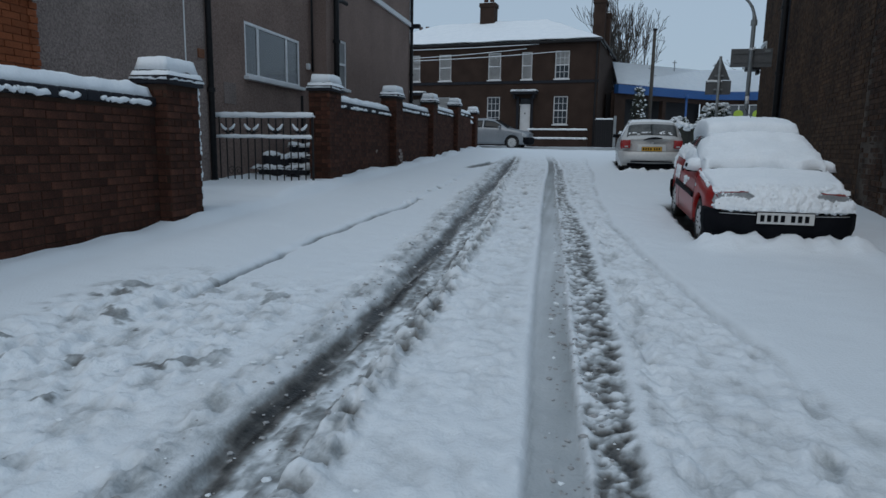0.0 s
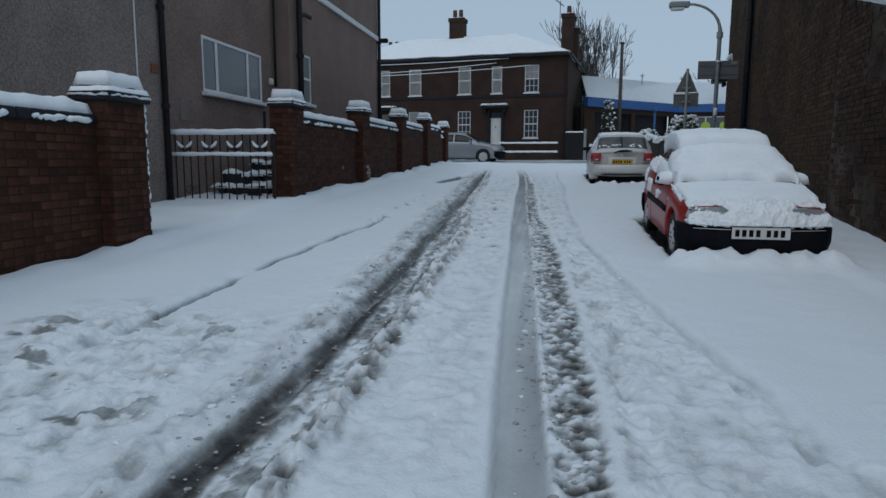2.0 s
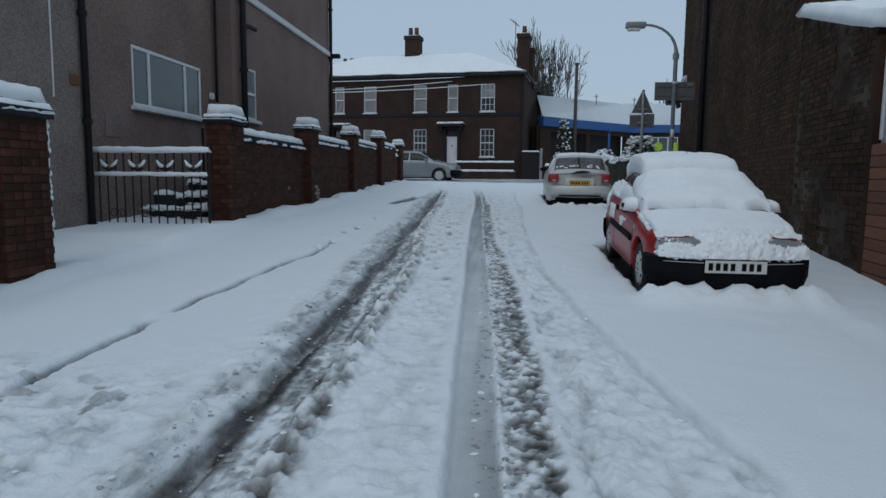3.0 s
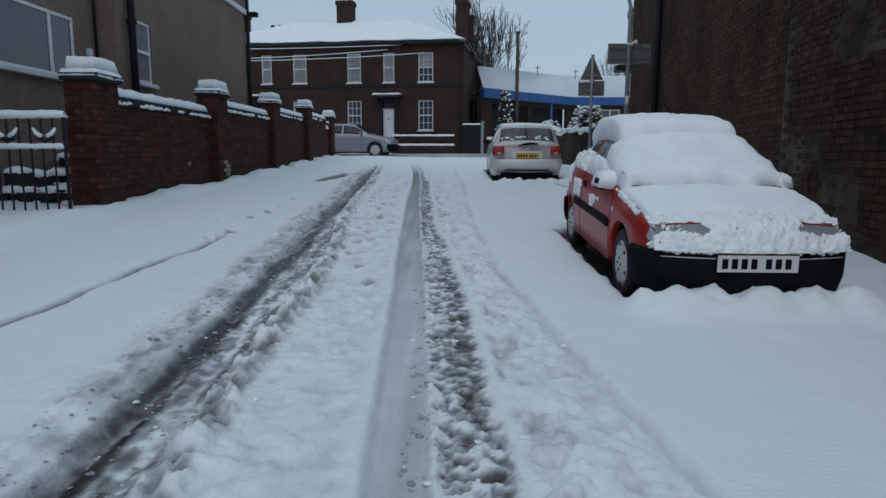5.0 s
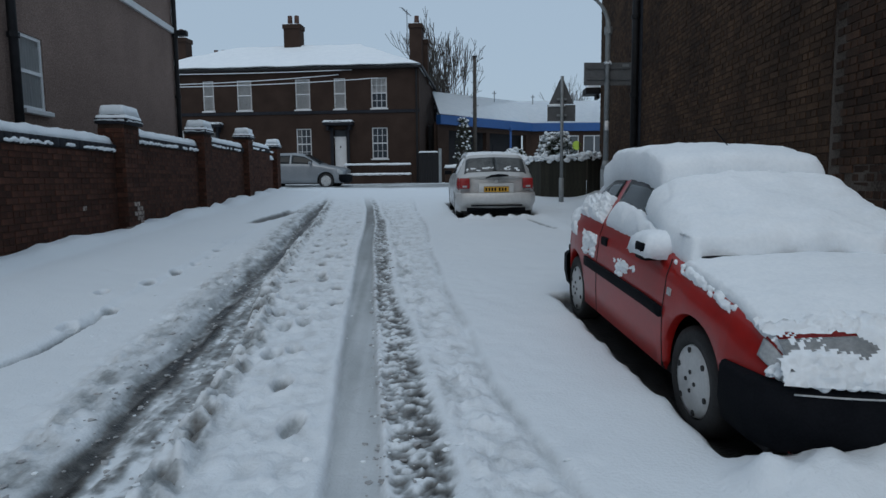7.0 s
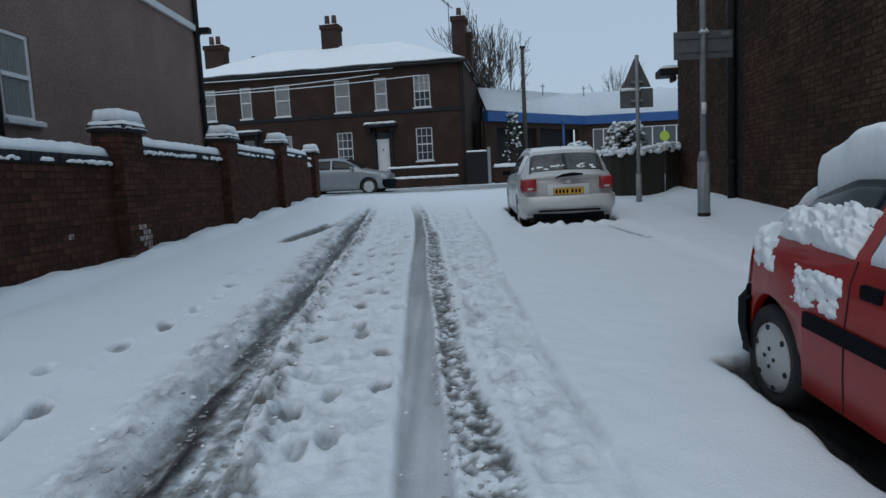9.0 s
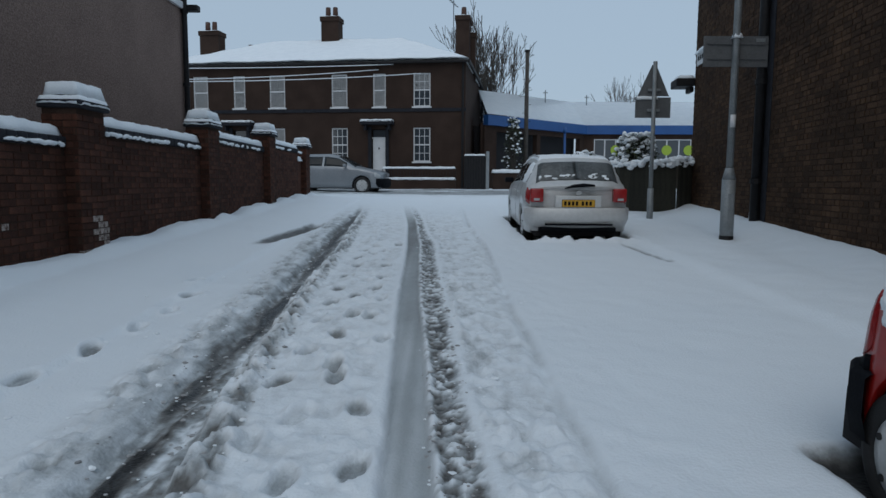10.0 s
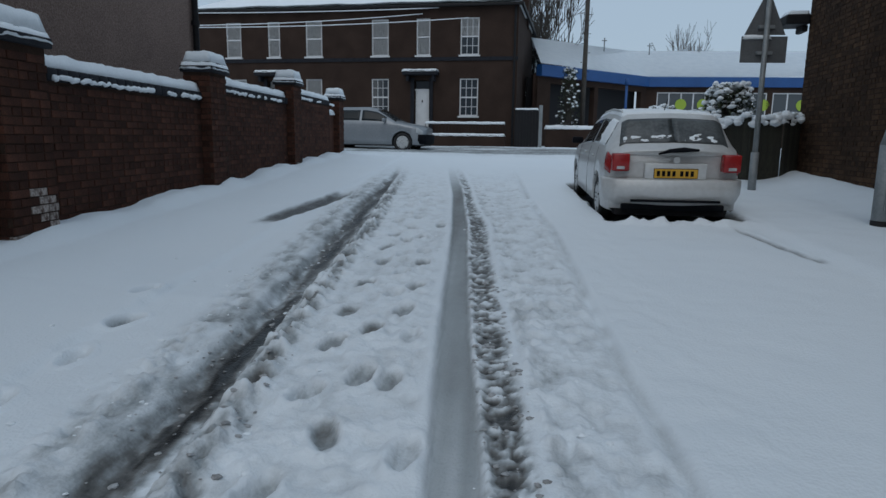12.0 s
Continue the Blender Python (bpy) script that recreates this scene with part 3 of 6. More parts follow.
def pillar(y0, y1, top, seed, pale=0.0, x0=-4.28, x1=-3.9, frosty=False):
    foot = float(road_z((y0 + y1) / 2)) - 0.25
    t = thing("wall_pillar", "square red brick wall pillar with snow-topped blue cap", "pillar", group="wall pillars")
    part("core", boxed(x0 + 0.004, x1 - 0.004, y0 + 0.004, y1 - 0.004, foot, top - 0.02), MORTAR, t, "recessed mortar joints")
    bm = box(bmesh.new(), x0 - 0.03, x1 + 0.055, y0 - 0.03, y1 + 0.03, top - 0.09, top, 0.012)
    box(bm, x0 + 0.03, x1 + 0.0, y0 + 0.05, y1 - 0.05, top + 0.002, top + 0.1, 0.015)
    part("cap", bm, COPING, t, "stepped dark blue brick cap", True)
    part("snow", snow_cap(x0 + 0.02, x1 + 0.01, y0 + 0.02, y1 - 0.02, top + 0.1, 0.12, 0.03, seed, 0.008, 0.012, 0.055), SNOW, t, "round cushion of snow", True)
    part("snow_ledge", snow_cap(x0 - 0.025, x1 + 0.05, y0 - 0.025, y1 + 0.025, top, 0.066, 0.03, seed + 3, 0.006, 0.012, 0.03), SNOW, t, "lower ring of snow on the cap's step", True)
    brick_face(t, (x1, y0), (0, 1), y1 - y0, foot, top - 0.1, pale)
    brick_face(t, (x0, y0), (1, 0), x1 - x0, foot, top - 0.1, pale * 0.5)
    if frosty:
        bm = bmesh.new()
        rng = random.Random(seed)
        z = foot + 0.3
        while z < top - 0.05:
            w = rng.uniform(0.02, 0.06)
            bmesh.ops.create_icosphere(bm, subdivisions=1, radius=0.022, matrix=Matrix.Translation((x1 + rng.uniform(-0.03, 0.0), y1 + 0.005, z)) @ Matrix.Diagonal((1, 0.6, 1.5, 1)))
            z += w
        part("frost", bm, SNOW, t, "snow plastered on the corner", True)
    return t


wall_bay(-0.6, 5.9, 1.53, 0.1, 3, 0.0)
wall_bay(11.0, 14.55, 1.86, 0.12, 5, 0.35)
wall_bay(15.13, 18.5, 2.04, 0.12, 8, 0.3)
wall_bay(19.06, 22.43, 2.2, 0.12, 11, 0.2)
wall_bay(22.98, 26.0, 2.34, 0.12, 14, 0.1)
pillar(5.9, 6.48, 1.76, 21, 0.0, frosty=True)
pillar(10.4, 10.97, 2.07, 22, 0.15)
pillar(14.55, 15.13, 2.26, 23, 0.75)
pillar(18.5, 19.06, 2.4, 24, 0.6)
pillar(22.43, 22.98, 2.55, 25, 0.2)
pillar(26.44, 26.99, 2.5, 26, 0.1)
end_ramp = thing("boundary_wall", "low end of the brick garden wall with snow", "wall", group="bays of the boundary wall")
part("core", boxed(-4.3, -4.05, 26.0, 26.44, 0.6, 2.05), BRICK, end_ramp)
part("snow", snow_cap(-4.34, -4.03, 26.0, 26.44, 2.05, 0.1, 0.05, 3), SNOW, end_ramp, "cushion of snow", True)

# ---- the open iron gate across the drive ----


def iron_gate():
    t = thing("iron_gate", "black wrought iron drive gate swung open, topped with snow", "gate")
    y, xa, xb, z0, z1 = 9.85, -6.2, -3.98, 0.12, 1.53
    for z in (z0 + 0.04, 1.19, z1):
        part("rail", boxed(xa, xb, y - 0.012, y + 0.012, z - 0.014, z + 0.014, 0.003), BLACK, t)
    for x in (xa, xb):
        part("stile", boxed(x - 0.016, x + 0.016, y - 0.016, y + 0.016, z0 - 0.06, z1 + 0.03, 0.003), BLACK, t)
    n = 17
    for i in range(1, n):
        x = xa + (xb - xa) * i / n
        part("bar", tube(bmesh.new(), [(x, y, z0 + 0.02), (x, y, z1)], 0.011, 6), BLACK, t)

    def scroll(x, z, s, flip):
        pts = []
        for k in range(15):
            a = k / 14 * 2.6 * math.pi
            r = s * (1 - k / 20)
            pts.append((x + flip * (s + r * math.cos(a + math.pi)) * 0.5, y - 0.012, z + r * math.sin(a) * 0.6))
        return tube(bmesh.new(), pts, 0.006, 5)

    for i in range(5):
        x = xa + (xb - xa) * (i + 0.6) / 5.1
        bm = bmesh.new()
        for f in (-1, 1):
            tube(bm, [(x, y - 0.012, 1.220), (x + f * 0.04, y - 0.012, 1.280), (x + f * 0.1, y - 0.012, 1.320), (x + f * 0.13, y - 0.012, 1.400)], [0.012, 0.016, 0.014, 0.005], 6)
            tube(bm, [(x + f * 0.01, y - 0.012, 1.250), (x + f * 0.07, y - 0.012, 1.260), (x + f * 0.13, y - 0.012, 1.280)], [0.014, 0.012, 0.004], 6)
        part("leaf_ornament", bm, BLACK, t, "cast leaf ornament")
        bm = bmesh.new()
        for f in (-1, 1):
            tube(bm, [(x + f * 0.03, y - 0.02, 1.295), (x + f * 0.09, y - 0.02, 1.330), (x + f * 0.13, y - 0.02, 1.390)], [0.024, 0.026, 0.012], 6)
        part("snow_tuft", bm, SNOW, t, "snow caught on the ornament", True)
    for i, x in enumerate((xa + 0.28, xa + 0.8, xa + 1.3, xa + 1.85)):
        for f in (-1, 1):
            part("scroll", scroll(x, 0.6, 0.13, f), BLACK, t)
            part("scroll", scroll(x, 0.3, 0.09, f), BLACK, t)
    part("snow_on_rail", snow_cap(xa - 0.02, xb + 0.02, y - 0.035, y + 0.035, z1 + 0.015, 0.06, 0.03, 4, 0.006, 0.012, 0.045), SNOW, t, "line of snow along the top rail", True)
    part("snow_on_rail", snow_cap(xa, xb, y - 0.02, y + 0.02, 1.204, 0.035, 0.03, 5, 0.006, 0.008, 0.03), SNOW, t, "thin snow on the middle rail", True)
    bm = bmesh.new()
    tube(bm, [(xa + 0.02, y - 0.03, 0.98), (xa + 0.1, y - 0.03, 0.98)], 0.015, 8)
    part("latch", bm, BLACK, t)


iron_gate()

# ---- left: pebble-dashed house behind the wall ----


def window_unit(parent, origin, rz, w, h, panes, sill=True, curtain=False, sash=False, bars=0, frame_mat=None, snow_sill=False):
    """A window on a wall: local x along the wall, y into it, z up from its lower left corner. panes: cuts across the width."""
    fm = frame_mat or UPVC
    win = new("window")
    win.parent = parent
    win.matrix_local = Matrix.Translation(origin) @ Matrix.Rotation(rz, 4, "Z")
    f = 0.055
    bm = bmesh.new()
    box(bm, 0, w, -0.02, 0.05, 0, f, 0.006)
    box(bm, 0, w, -0.02, 0.05, h - f, h, 0.006)
    box(bm, 0, f, -0.018, 0.05, f, h - f, 0.006)
    box(bm, w - f, w, -0.018, 0.05, f, h - f, 0.006)
    part("window_frame", bm, fm, win, "white window frame")
    for p in panes:
        part("mullion", boxed(w * p - 0.035, w * p + 0.035, -0.016, 0.05, f, h - f, 0.005), fm, win)
    if sash:
        part("meeting_rail", boxed(f, w - f, -0.03, 0.05, h * 0.48, h * 0.48 + 0.06, 0.005), fm, win)
    for k in range(bars):
        part("glazing_bar", boxed(f, w - f, -0.012, 0.02, h * (k + 1) / (bars + 1) - 0.012, h * (k + 1) / (bars + 1) + 0.012), fm, win)
    if bars:
        for p in (0.35, 0.65):
            part("glazing_bar", boxed(w * p - 0.012, w * p + 0.012, -0.01, 0.02, f, h - f), fm, win)
    cuts = [f / w, *panes, 1 - f / w]
    for a, b in zip(cuts, cuts[1:]):
        part("pane", boxed(w * a, w * b, 0.004, 0.012, f, h - f), GLASS, win)
    if curtain:
        bm = bmesh.new()
        n = 24
        top = [bm.verts.new((f + (w - 2 * f) * i / n, 0.0 + 0.003 * math.sin(i * 2.1), h - f)) for i in range(n + 1)]
        low = [bm.verts.new((f + (w - 2 * f) * i / n, 0.0 + 0.003 * math.sin(i * 2.1), f + (0 if curtain is True else h * curtain))) for i in range(n + 1)]
        for i in range(n):
            bm.faces.new((low[i], low[i + 1], top[i + 1], top[i]))
        bmesh.ops.solidify(bm, geom=list(bm.faces), thickness=0.002)
        part("curtain", bm, CURTAIN, win, "pale net curtain")
    if sill:
        part("window_sill", boxed(-0.06, w + 0.06, -0.13, 0.02, -0.07, 0.0, 0.012), WHITE, win, "white painted sill")
    if snow_sill:
        part("snow", snow_cap(-0.05, w + 0.05, -0.12, -0.03, 0.0, 0.025, 0.03, 9, 0.004, 0.0, 0.03), SNOW, win, "thin snow on the sill", True)
    return win


def drainpipe(parent, x, y, z0, z1, r, mat, brackets=True):
    p = part("drainpipe", tube(bmesh.new(), [(x, y, z0), (x, y, z1)], r, 10), mat, parent, "black cast iron drainpipe", True)
    if brackets:
        z = z0 + 0.5
        while z < z1:
            part("bracket", tube(bmesh.new(), [(x, y, z), (x, y, z + 0.07)], r * 1.35, 10), mat, p)
            z += 1.5
    return p


def wall_with_holes(bm, u0, u1, z0, z1, holes, place, thick):
    """A thick upright slab with rectangular openings that go right through; place(u, d, z) gives a point d deep."""
    us = sorted({u0, u1, *(h[0] for h in holes), *(h[1] for h in holes)})
    zs = sorted({z0, z1, *(h[2] for h in holes), *(h[3] for h in holes)})
    solid = {(i, j): not any(h[0] <= (us[i] + us[i + 1]) / 2 <= h[1] and h[2] <= (zs[j] + zs[j + 1]) / 2 <= h[3] for h in holes) for i in range(len(us) - 1) for j in range(len(zs) - 1)}
    verts = {}

    def v(i, j, d):
        if (i, j, d) not in verts:
            verts[i, j, d] = bm.verts.new(place(us[i], d * thick, zs[j]))
        return verts[i, j, d]

    for (i, j), s in solid.items():
        if not s:
            continue
        bm.faces.new((v(i, j, 0), v(i + 1, j, 0), v(i + 1, j + 1, 0), v(i, j + 1, 0)))
        bm.faces.new((v(i, j + 1, 1), v(i + 1, j + 1, 1), v(i + 1, j, 1), v(i, j, 1)))
        for di, dj, a, b in ((-1, 0, (i, j), (i, j + 1)), (1, 0, (i + 1, j + 1), (i + 1, j)), (0, -1, (i + 1, j), (i, j)), (0, 1, (i, j + 1), (i + 1, j + 1))):
            if not solid.get((i + di, j + dj), False):
                bm.faces.new((v(*a, 0), v(*b, 0), v(*b, 1), v(*a, 1)))
    bmesh.ops.recalc_face_normals(bm, faces=list(bm.faces))
    return bm


def grey_house():
    t = thing("pebble_dashed_house", "grey-brown pebble-dashed house with white upvc windows", "house")
    holes = [(10.93, 13.3, 2.3, 3.28)]
    part("wall", wall_with_holes(bmesh.new(), 9.6, 14.3, -0.2, 8.2, holes, lambda u, d, z: (-5.75 - d, u, z), 0.3), DASH_B, t, "grey-brown dashed render")
    part("wall", wall_with_holes(bmesh.new(), 6.0, 9.6, -0.2, 8.2, [], lambda u, d, z: (-5.72 - d, u, z), 0.3), DASH, t, "coarse grey pebble dash")
    holes = [(14.66, 15.32, 2.42, 3.56), (14.8, 15.5, 5.35, 6.6)]
    part("wall", wall_with_holes(bmesh.new(), 14.3, 21.35, -0.2, 8.2, holes, lambda u, d, z: (-5.4 - d, u, z), 0.3), DASH_B, t, "grey-brown dashed render")
    part("wall", boxed(-5.75, -5.402, 14.0, 14.299, -0.2, 8.2), DASH_B, t)
    part("wall", boxed(-13, -5.7, 21.1, 21.345, -0.2, 8.2), DASH_B, t)
    part("wall", boxed(-13, -6.02, 6.0, 6.25, -0.2, 8.2), DASH, t)
    # near-black slab in place of rooms, their darkness is its colour
    part("unlit_backing", boxed(-6.9, -6.4, 7, 20.8, 0, 8), UNLIT_BLACK, t, "near-black slab standing in for the unlit rooms")
    window_unit(t, (-5.77, 10.93, 2.3), math.pi / 2, 2.37, 0.98, (0.22, 0.74), curtain=0.0)
    window_unit(t, (-5.44, 14.66, 2.42), math.pi / 2, 0.66, 1.14, (), sash=True, curtain=True, snow_sill=True)
    window_unit(t, (-5.44, 14.8, 5.35), math.pi / 2, 0.7, 1.25, (), sash=True, curtain=True)
    part("string_course", boxed(-5.4, -5.33, 14.3, 21.4, 4.98, 5.12, 0.01), WHITE, t, "white painted band")
    part("string_course", boxed(-5.75, -5.68, 9.6, 13.99, 4.95, 5.09, 0.01), WHITE, t, "white painted band")
    part("string_course", boxed(-5.68, -5.33, 13.93, 13.998, 4.96, 5.1, 0.01), WHITE, t, "white painted band")
    drainpipe(t, -5.3, 14.38, -0.1, 8.2, 0.065, BLACK)
    drainpipe(t, -5.68, 13.85, 2.7, 4.75, 0.025, BLACK, False)
    part("drainpipe", tube(bmesh.new(), [(-5.68, 13.85, 4.75), (-5.68, 13.75, 4.8), (-5.68, 13.5, 4.8)], 0.025, 8), BLACK, t)
    drainpipe(t, -5.66, 9.62, -0.1, 8.2, 0.05, BLACK)
    drainpipe(t, -5.33, 21.32, -0.1, 8.2, 0.055, BLACK)
    part("drainpipe", tube(bmesh.new(), [(-5.3, 14.38, 4.35), (-5.28, 14.7, 4.4), (-5.28, 15.0, 4.4)], 0.05, 8), BLACK, t, "side branch of the waste pipe")
    part("cable", tube(bmesh.new(), [(-5.71, 9.02, 2.2), (-5.71, 9.06, 8.0)], 0.012, 6), WHITE, t, "thin white cable")
    part("air_vent", boxed(-5.76, -5.73, 9.2, 9.36, 3.33, 3.46, 0.005), BLACK, t)
    part("air_vent", boxed(-5.73, -5.69, 9.36, 9.52, 2.42, 2.56, 0.005), TIMBER, t)
    part("meter_box", boxed(-5.75, -5.735, 10.15, 10.55, 1.75, 2.12, 0.01), DASH, t, "patch of darker render")
    part("wall_lamp", boxed(-5.75, -5.66, 13.62, 13.72, 2.72, 2.86, 0.03), WHITE, t, "small round pale alarm box")
    part("gutter_end", boxed(-5.4, -5.05, 21.3, 21.5, 4.95, 5.08, 0.03), BLACK, t)
    bm = bmesh.new()
    for x0, z0, x1, z1 in ((-5.1, 8.15, -9.2, 10.4),):
        vs = [bm.verts.new(p) for p in ((x0, 5.9, z0), (x0, 21.6, z0), (x1, 21.6, z1), (x1, 5.9, z1), (-13.3, 5.9, z0), (-13.3, 21.6, z0))]
        bm.faces.new(vs[0:4])
        bm.faces.new((vs[3], vs[2], vs[5], vs[4]))
    bmesh.ops.solidify(bm, geom=list(bm.faces), thickness=0.2)
    bmesh.ops.recalc_face_normals(bm, faces=list(bm.faces))
    part("roof", bm, SNOW, t, "snow-covered pitched roof")


grey_house()


def orange_annexe():
    t = thing("brick_annexe", "low orange brick outbuilding with a snowy sloping roof", "outbuilding")
    part("wall", boxed(-9, -5.55, -4, 6.0, -0.4, 2.62), ORANGE_MORTAR, t)
    z = 0.0
    bm, k = bmesh.new(), 0
    while z < 2.55:
        y = 3.0 - (0.11 if k % 2 else 0)
        while y < 5.95:
            box(bm, -5.56, -5.538, y, min(y + 0.215, 6.0), z, z + 0.065)
            y += BRICK_L
        z += COURSE
        k += 1
    part("brickwork", bm, ORANGE, t)["kind"] = "stuff"
    for k in range(34):
        part("quoin", boxed(-5.555, -5.53 + 0.012 * (k % 2), 5.9 + 0.02 * (k % 2), 6.02, k * 0.075, k * 0.075 + 0.066), ORANGE, t)
    part("fascia", boxed(-9.2, -5.42, -4.1, 6.02, 2.57, 2.66, 0.01), UPVC, t, "white fascia board")
    part("roof_snow", snow_cap(-9.2, -5.4, -4.1, 6.05, 3.42, 0.16, 0.15, 6, 0.03, 0.03, 0.15, slope=(-0.2, 0)), SNOW, t, "thick snow on the roof", True)


orange_annexe()

# ---- the far terrace across the junction ----


def terrace():
    t = thing("brick_terrace", "dark brown brick two-storey terrace with snowy roof", "house", pose(1.2, 37.83, 1.1, 0, 0, -7.97))
    c = math.cos(radians(7.97))

    def u(x):
        return (x - 1.2) / c

    upper = [(-12.19, -11.44), (-10.12, -9.53), (-8.29, -7.51), (-5.2, -4.43), (-3.18, -2.57), (-1.25, -0.44)]
    lower = [(-11.95, -11.25), (-8.33, -7.55), (-5.22, -4.43), (-1.25, -0.44)]
    holes = [(u(a), u(b), 3.9, 5.45) for a, b in upper] + [(u(a), u(b), 1.32, 2.92) for a, b in lower]
    doors = [(u(-3.26), u(-2.58)), (u(-10.2), u(-9.5))]
    holes += [(a, b, 0.5, 2.85) for a, b in doors]
    L = -15.1
    part("wall", wall_with_holes(bmesh.new(), L, 0.0, -0.4, 5.95, holes, lambda a, d, z: (a, d, z), 0.3), BRICK_DARK_FAR, t, "soot-darkened brown brick")
    part("wall", boxed(-0.3, -0.001, 0.301, 8.8, -0.4, 5.95), BRICK_DARK_FAR, t)
    part("wall", boxed(L, L + 0.3, 0.301, 8.8, -0.4, 5.95), BRICK_DARK_FAR, t)
    # one near-black slab gives the windows their unlit depth
    part("unlit_backing", boxed(L + 0.5, -0.5, 0.9, 1.2, 0, 5.8), UNLIT_BLACK, t, "near-black slab standing in for the unlit rooms")
    for k, (a, b) in enumerate(upper):
        window_unit(t, (u(a), 0.06, 3.9), 0, u(b) - u(a), 1.55, (), sash=True, curtain=True if k < 5 else 0.5, bars=3 if k in (5,) else 0, frame_mat=WHITE)
    for k, (a, b) in enumerate(lower):
        window_unit(t, (u(a), 0.06, 1.32), 0, u(b) - u(a), 1.6, (), sash=True, curtain=True if k < 2 else 0.0, bars=3 if k >= 2 else 0, frame_mat=WHITE)
    for k, (a, b) in enumerate(doors):
        d = new("front_door")
        d.parent = t
        part("leaf", boxed(a + 0.04, b - 0.04, 0.1, 0.15, 0.52, 2.42, 0.006), WHITE if k == 0 else COPING, d, "white panelled door" if k == 0 else "dark panelled door")
        for i, z in enumerate((0.65, 1.2, 1.75)):
            for x in (a + 0.13, (a + b) / 2 + 0.03):
                part("door_panel", boxed(x, x + 0.2, 0.09, 0.105, z, z + 0.42, 0.004), WHITE if k == 0 else COPING, d)
        part("fanlight", boxed(a + 0.05, b - 0.05, 0.12, 0.13, 2.48, 2.82), GLASS, d)
        part("transom", boxed(a, b, 0.08, 0.16, 2.42, 2.48), WHITE if k == 0 else COPING, d)
        part("knocker", boxed((a + b) / 2 - 0.03, (a + b) / 2 + 0.03, 0.07, 0.1, 1.9, 2.0, 0.01), BLACK, d)
        for x in (a - 0.16, b + 0.001):
            part("pilaster", boxed(x, x + 0.16, -0.08, 0.0, 0.1, 2.95, 0.01), COPING, d, "dark painted pilaster")
        part("hood", boxed(a - 0.45, b + 0.42, -0.45, -0.001, 3.05, 3.24, 0.02), COPING, d, "dark flat door hood")
        for x in (a - 0.3, b + 0.16):
            part("bracket", boxed(x, x + 0.12, -0.35, -0.001, 2.8, 3.05, 0.02), COPING, d)
        part("snow", snow_cap(a - 0.45, b + 0.42, -0.45, -0.02, 3.24, 0.07, 0.06, 40 + k, 0.01, 0.02, 0.06), SNOW, d, "snow on the hood", True)
        for i in range(3):
            part("step", boxed(a - 0.2, b + 0.2, -0.3 * (3 - i), -0.09, -0.1 + 0.2 * i, 0.1 + 0.2 * i, 0.01), WHITE, d, "snow-dusted stone step")
    part("string_course", boxed(L, 0.03, -0.05, -0.001, 3.66, 3.82, 0.01), COPING, t, "dark string course")
    for a, b in upper:
        part("lintel", boxed(u(a) - 0.12, u(b) + 0.12, -0.012, -0.001, 5.46, 5.68), BRICK_DARK_FAR, t)
    for a, b in lower:
        part("lintel", boxed(u(a) - 0.12, u(b) + 0.12, -0.012, -0.001, 2.93, 3.15), BRICK_DARK_FAR, t)
    part("gutter", boxed(L - 0.3, 0.2, -0.32, -0.2, 5.86, 5.98, 0.03), BLACK, t, "black gutter")
    part("gutter", boxed(0.122, 0.23, -0.3, 9.1, 5.84, 6.0, 0.03), BLACK, t, "black gutter")
    part("soffit", boxed(L - 0.25, 0.15, -0.22, 0.0, 5.9, 5.96), COPING, t)
    # hipped at both ends
    bm = bmesh.new()
    a, b, r0, r1 = L - 0.3, 0.12, L + 4.0, -3.9
    p = [(a, -0.3, 5.96), (b, -0.3, 5.96), (r1, 4.4, 7.95), (r0, 4.4, 7.95), (a, 9.1, 5.96), (b, 9.1, 5.96)]
    v = [bm.verts.new(q) for q in p]
    bm.faces.new((v[0], v[1], v[2], v[3]))
    bm.faces.new((v[3], v[2], v[5], v[4]))
    bm.faces.new((v[0], v[3], v[4]))
    bm.faces.new((v[1], v[5], v[2]))
    bm.faces.new((v[0], v[4], v[5], v[1]))
    bmesh.ops.subdivide_edges(bm, edges=list(bm.edges), cuts=24, use_grid_fill=True)
    for q in bm.verts:
        q.co.z += 0.12 + 0.05 * noise.noise(q.co * 0.9)
    part("roof", bm, SNOW, t, "smooth snow-covered slate roof", True)

    def chimney(x0, x1, y0, y1, z0, z1, pots, aerial=False):
        ch = new("chimney")
        ch.parent = t
        part("chimney_shaft", boxed(x0, x1, y0, y1, z0, z1 - 0.25), BRICK_DARK_FAR, ch, "red-brown brick stack")
        part("corbel", boxed(x0 - 0.06, x1 + 0.06, y0 - 0.06, y1 + 0.06, z1 - 0.25, z1, 0.02), BRICK_DARK_FAR, ch)
        part("snow", snow_cap(x0 - 0.05, x1 + 0.05, y0 - 0.05, y1 + 0.05, z1, 0.05, 0.07, 2, 0.01, 0.0, 0.06), SNOW, ch, "", True)
        for px in pots:
            part("chimney_pot", disc(bmesh.new(), (px, (y0 + y1) / 2, z1), (0, 0, 1), 0.15, 0.55, 14, 0.85), POT, ch, "terracotta chimney pot", True)
        if aerial:
            bm = bmesh.new()
            tube(bm, [(x0 - 0.12, y0, z1 - 1.6), (x0 - 0.12, y0, z1 + 0.75)], 0.02, 6)
            tube(bm, [(x0 - 0.35, y0 - 0.5, z1 + 0.75), (x0 + 0.05, y0 + 0.4, z1 + 0.5)], 0.015, 6)
            for k in range(6):
                cx, cy = x0 - 0.35 + 0.066 * k, y0 - 0.5 + 0.15 * k
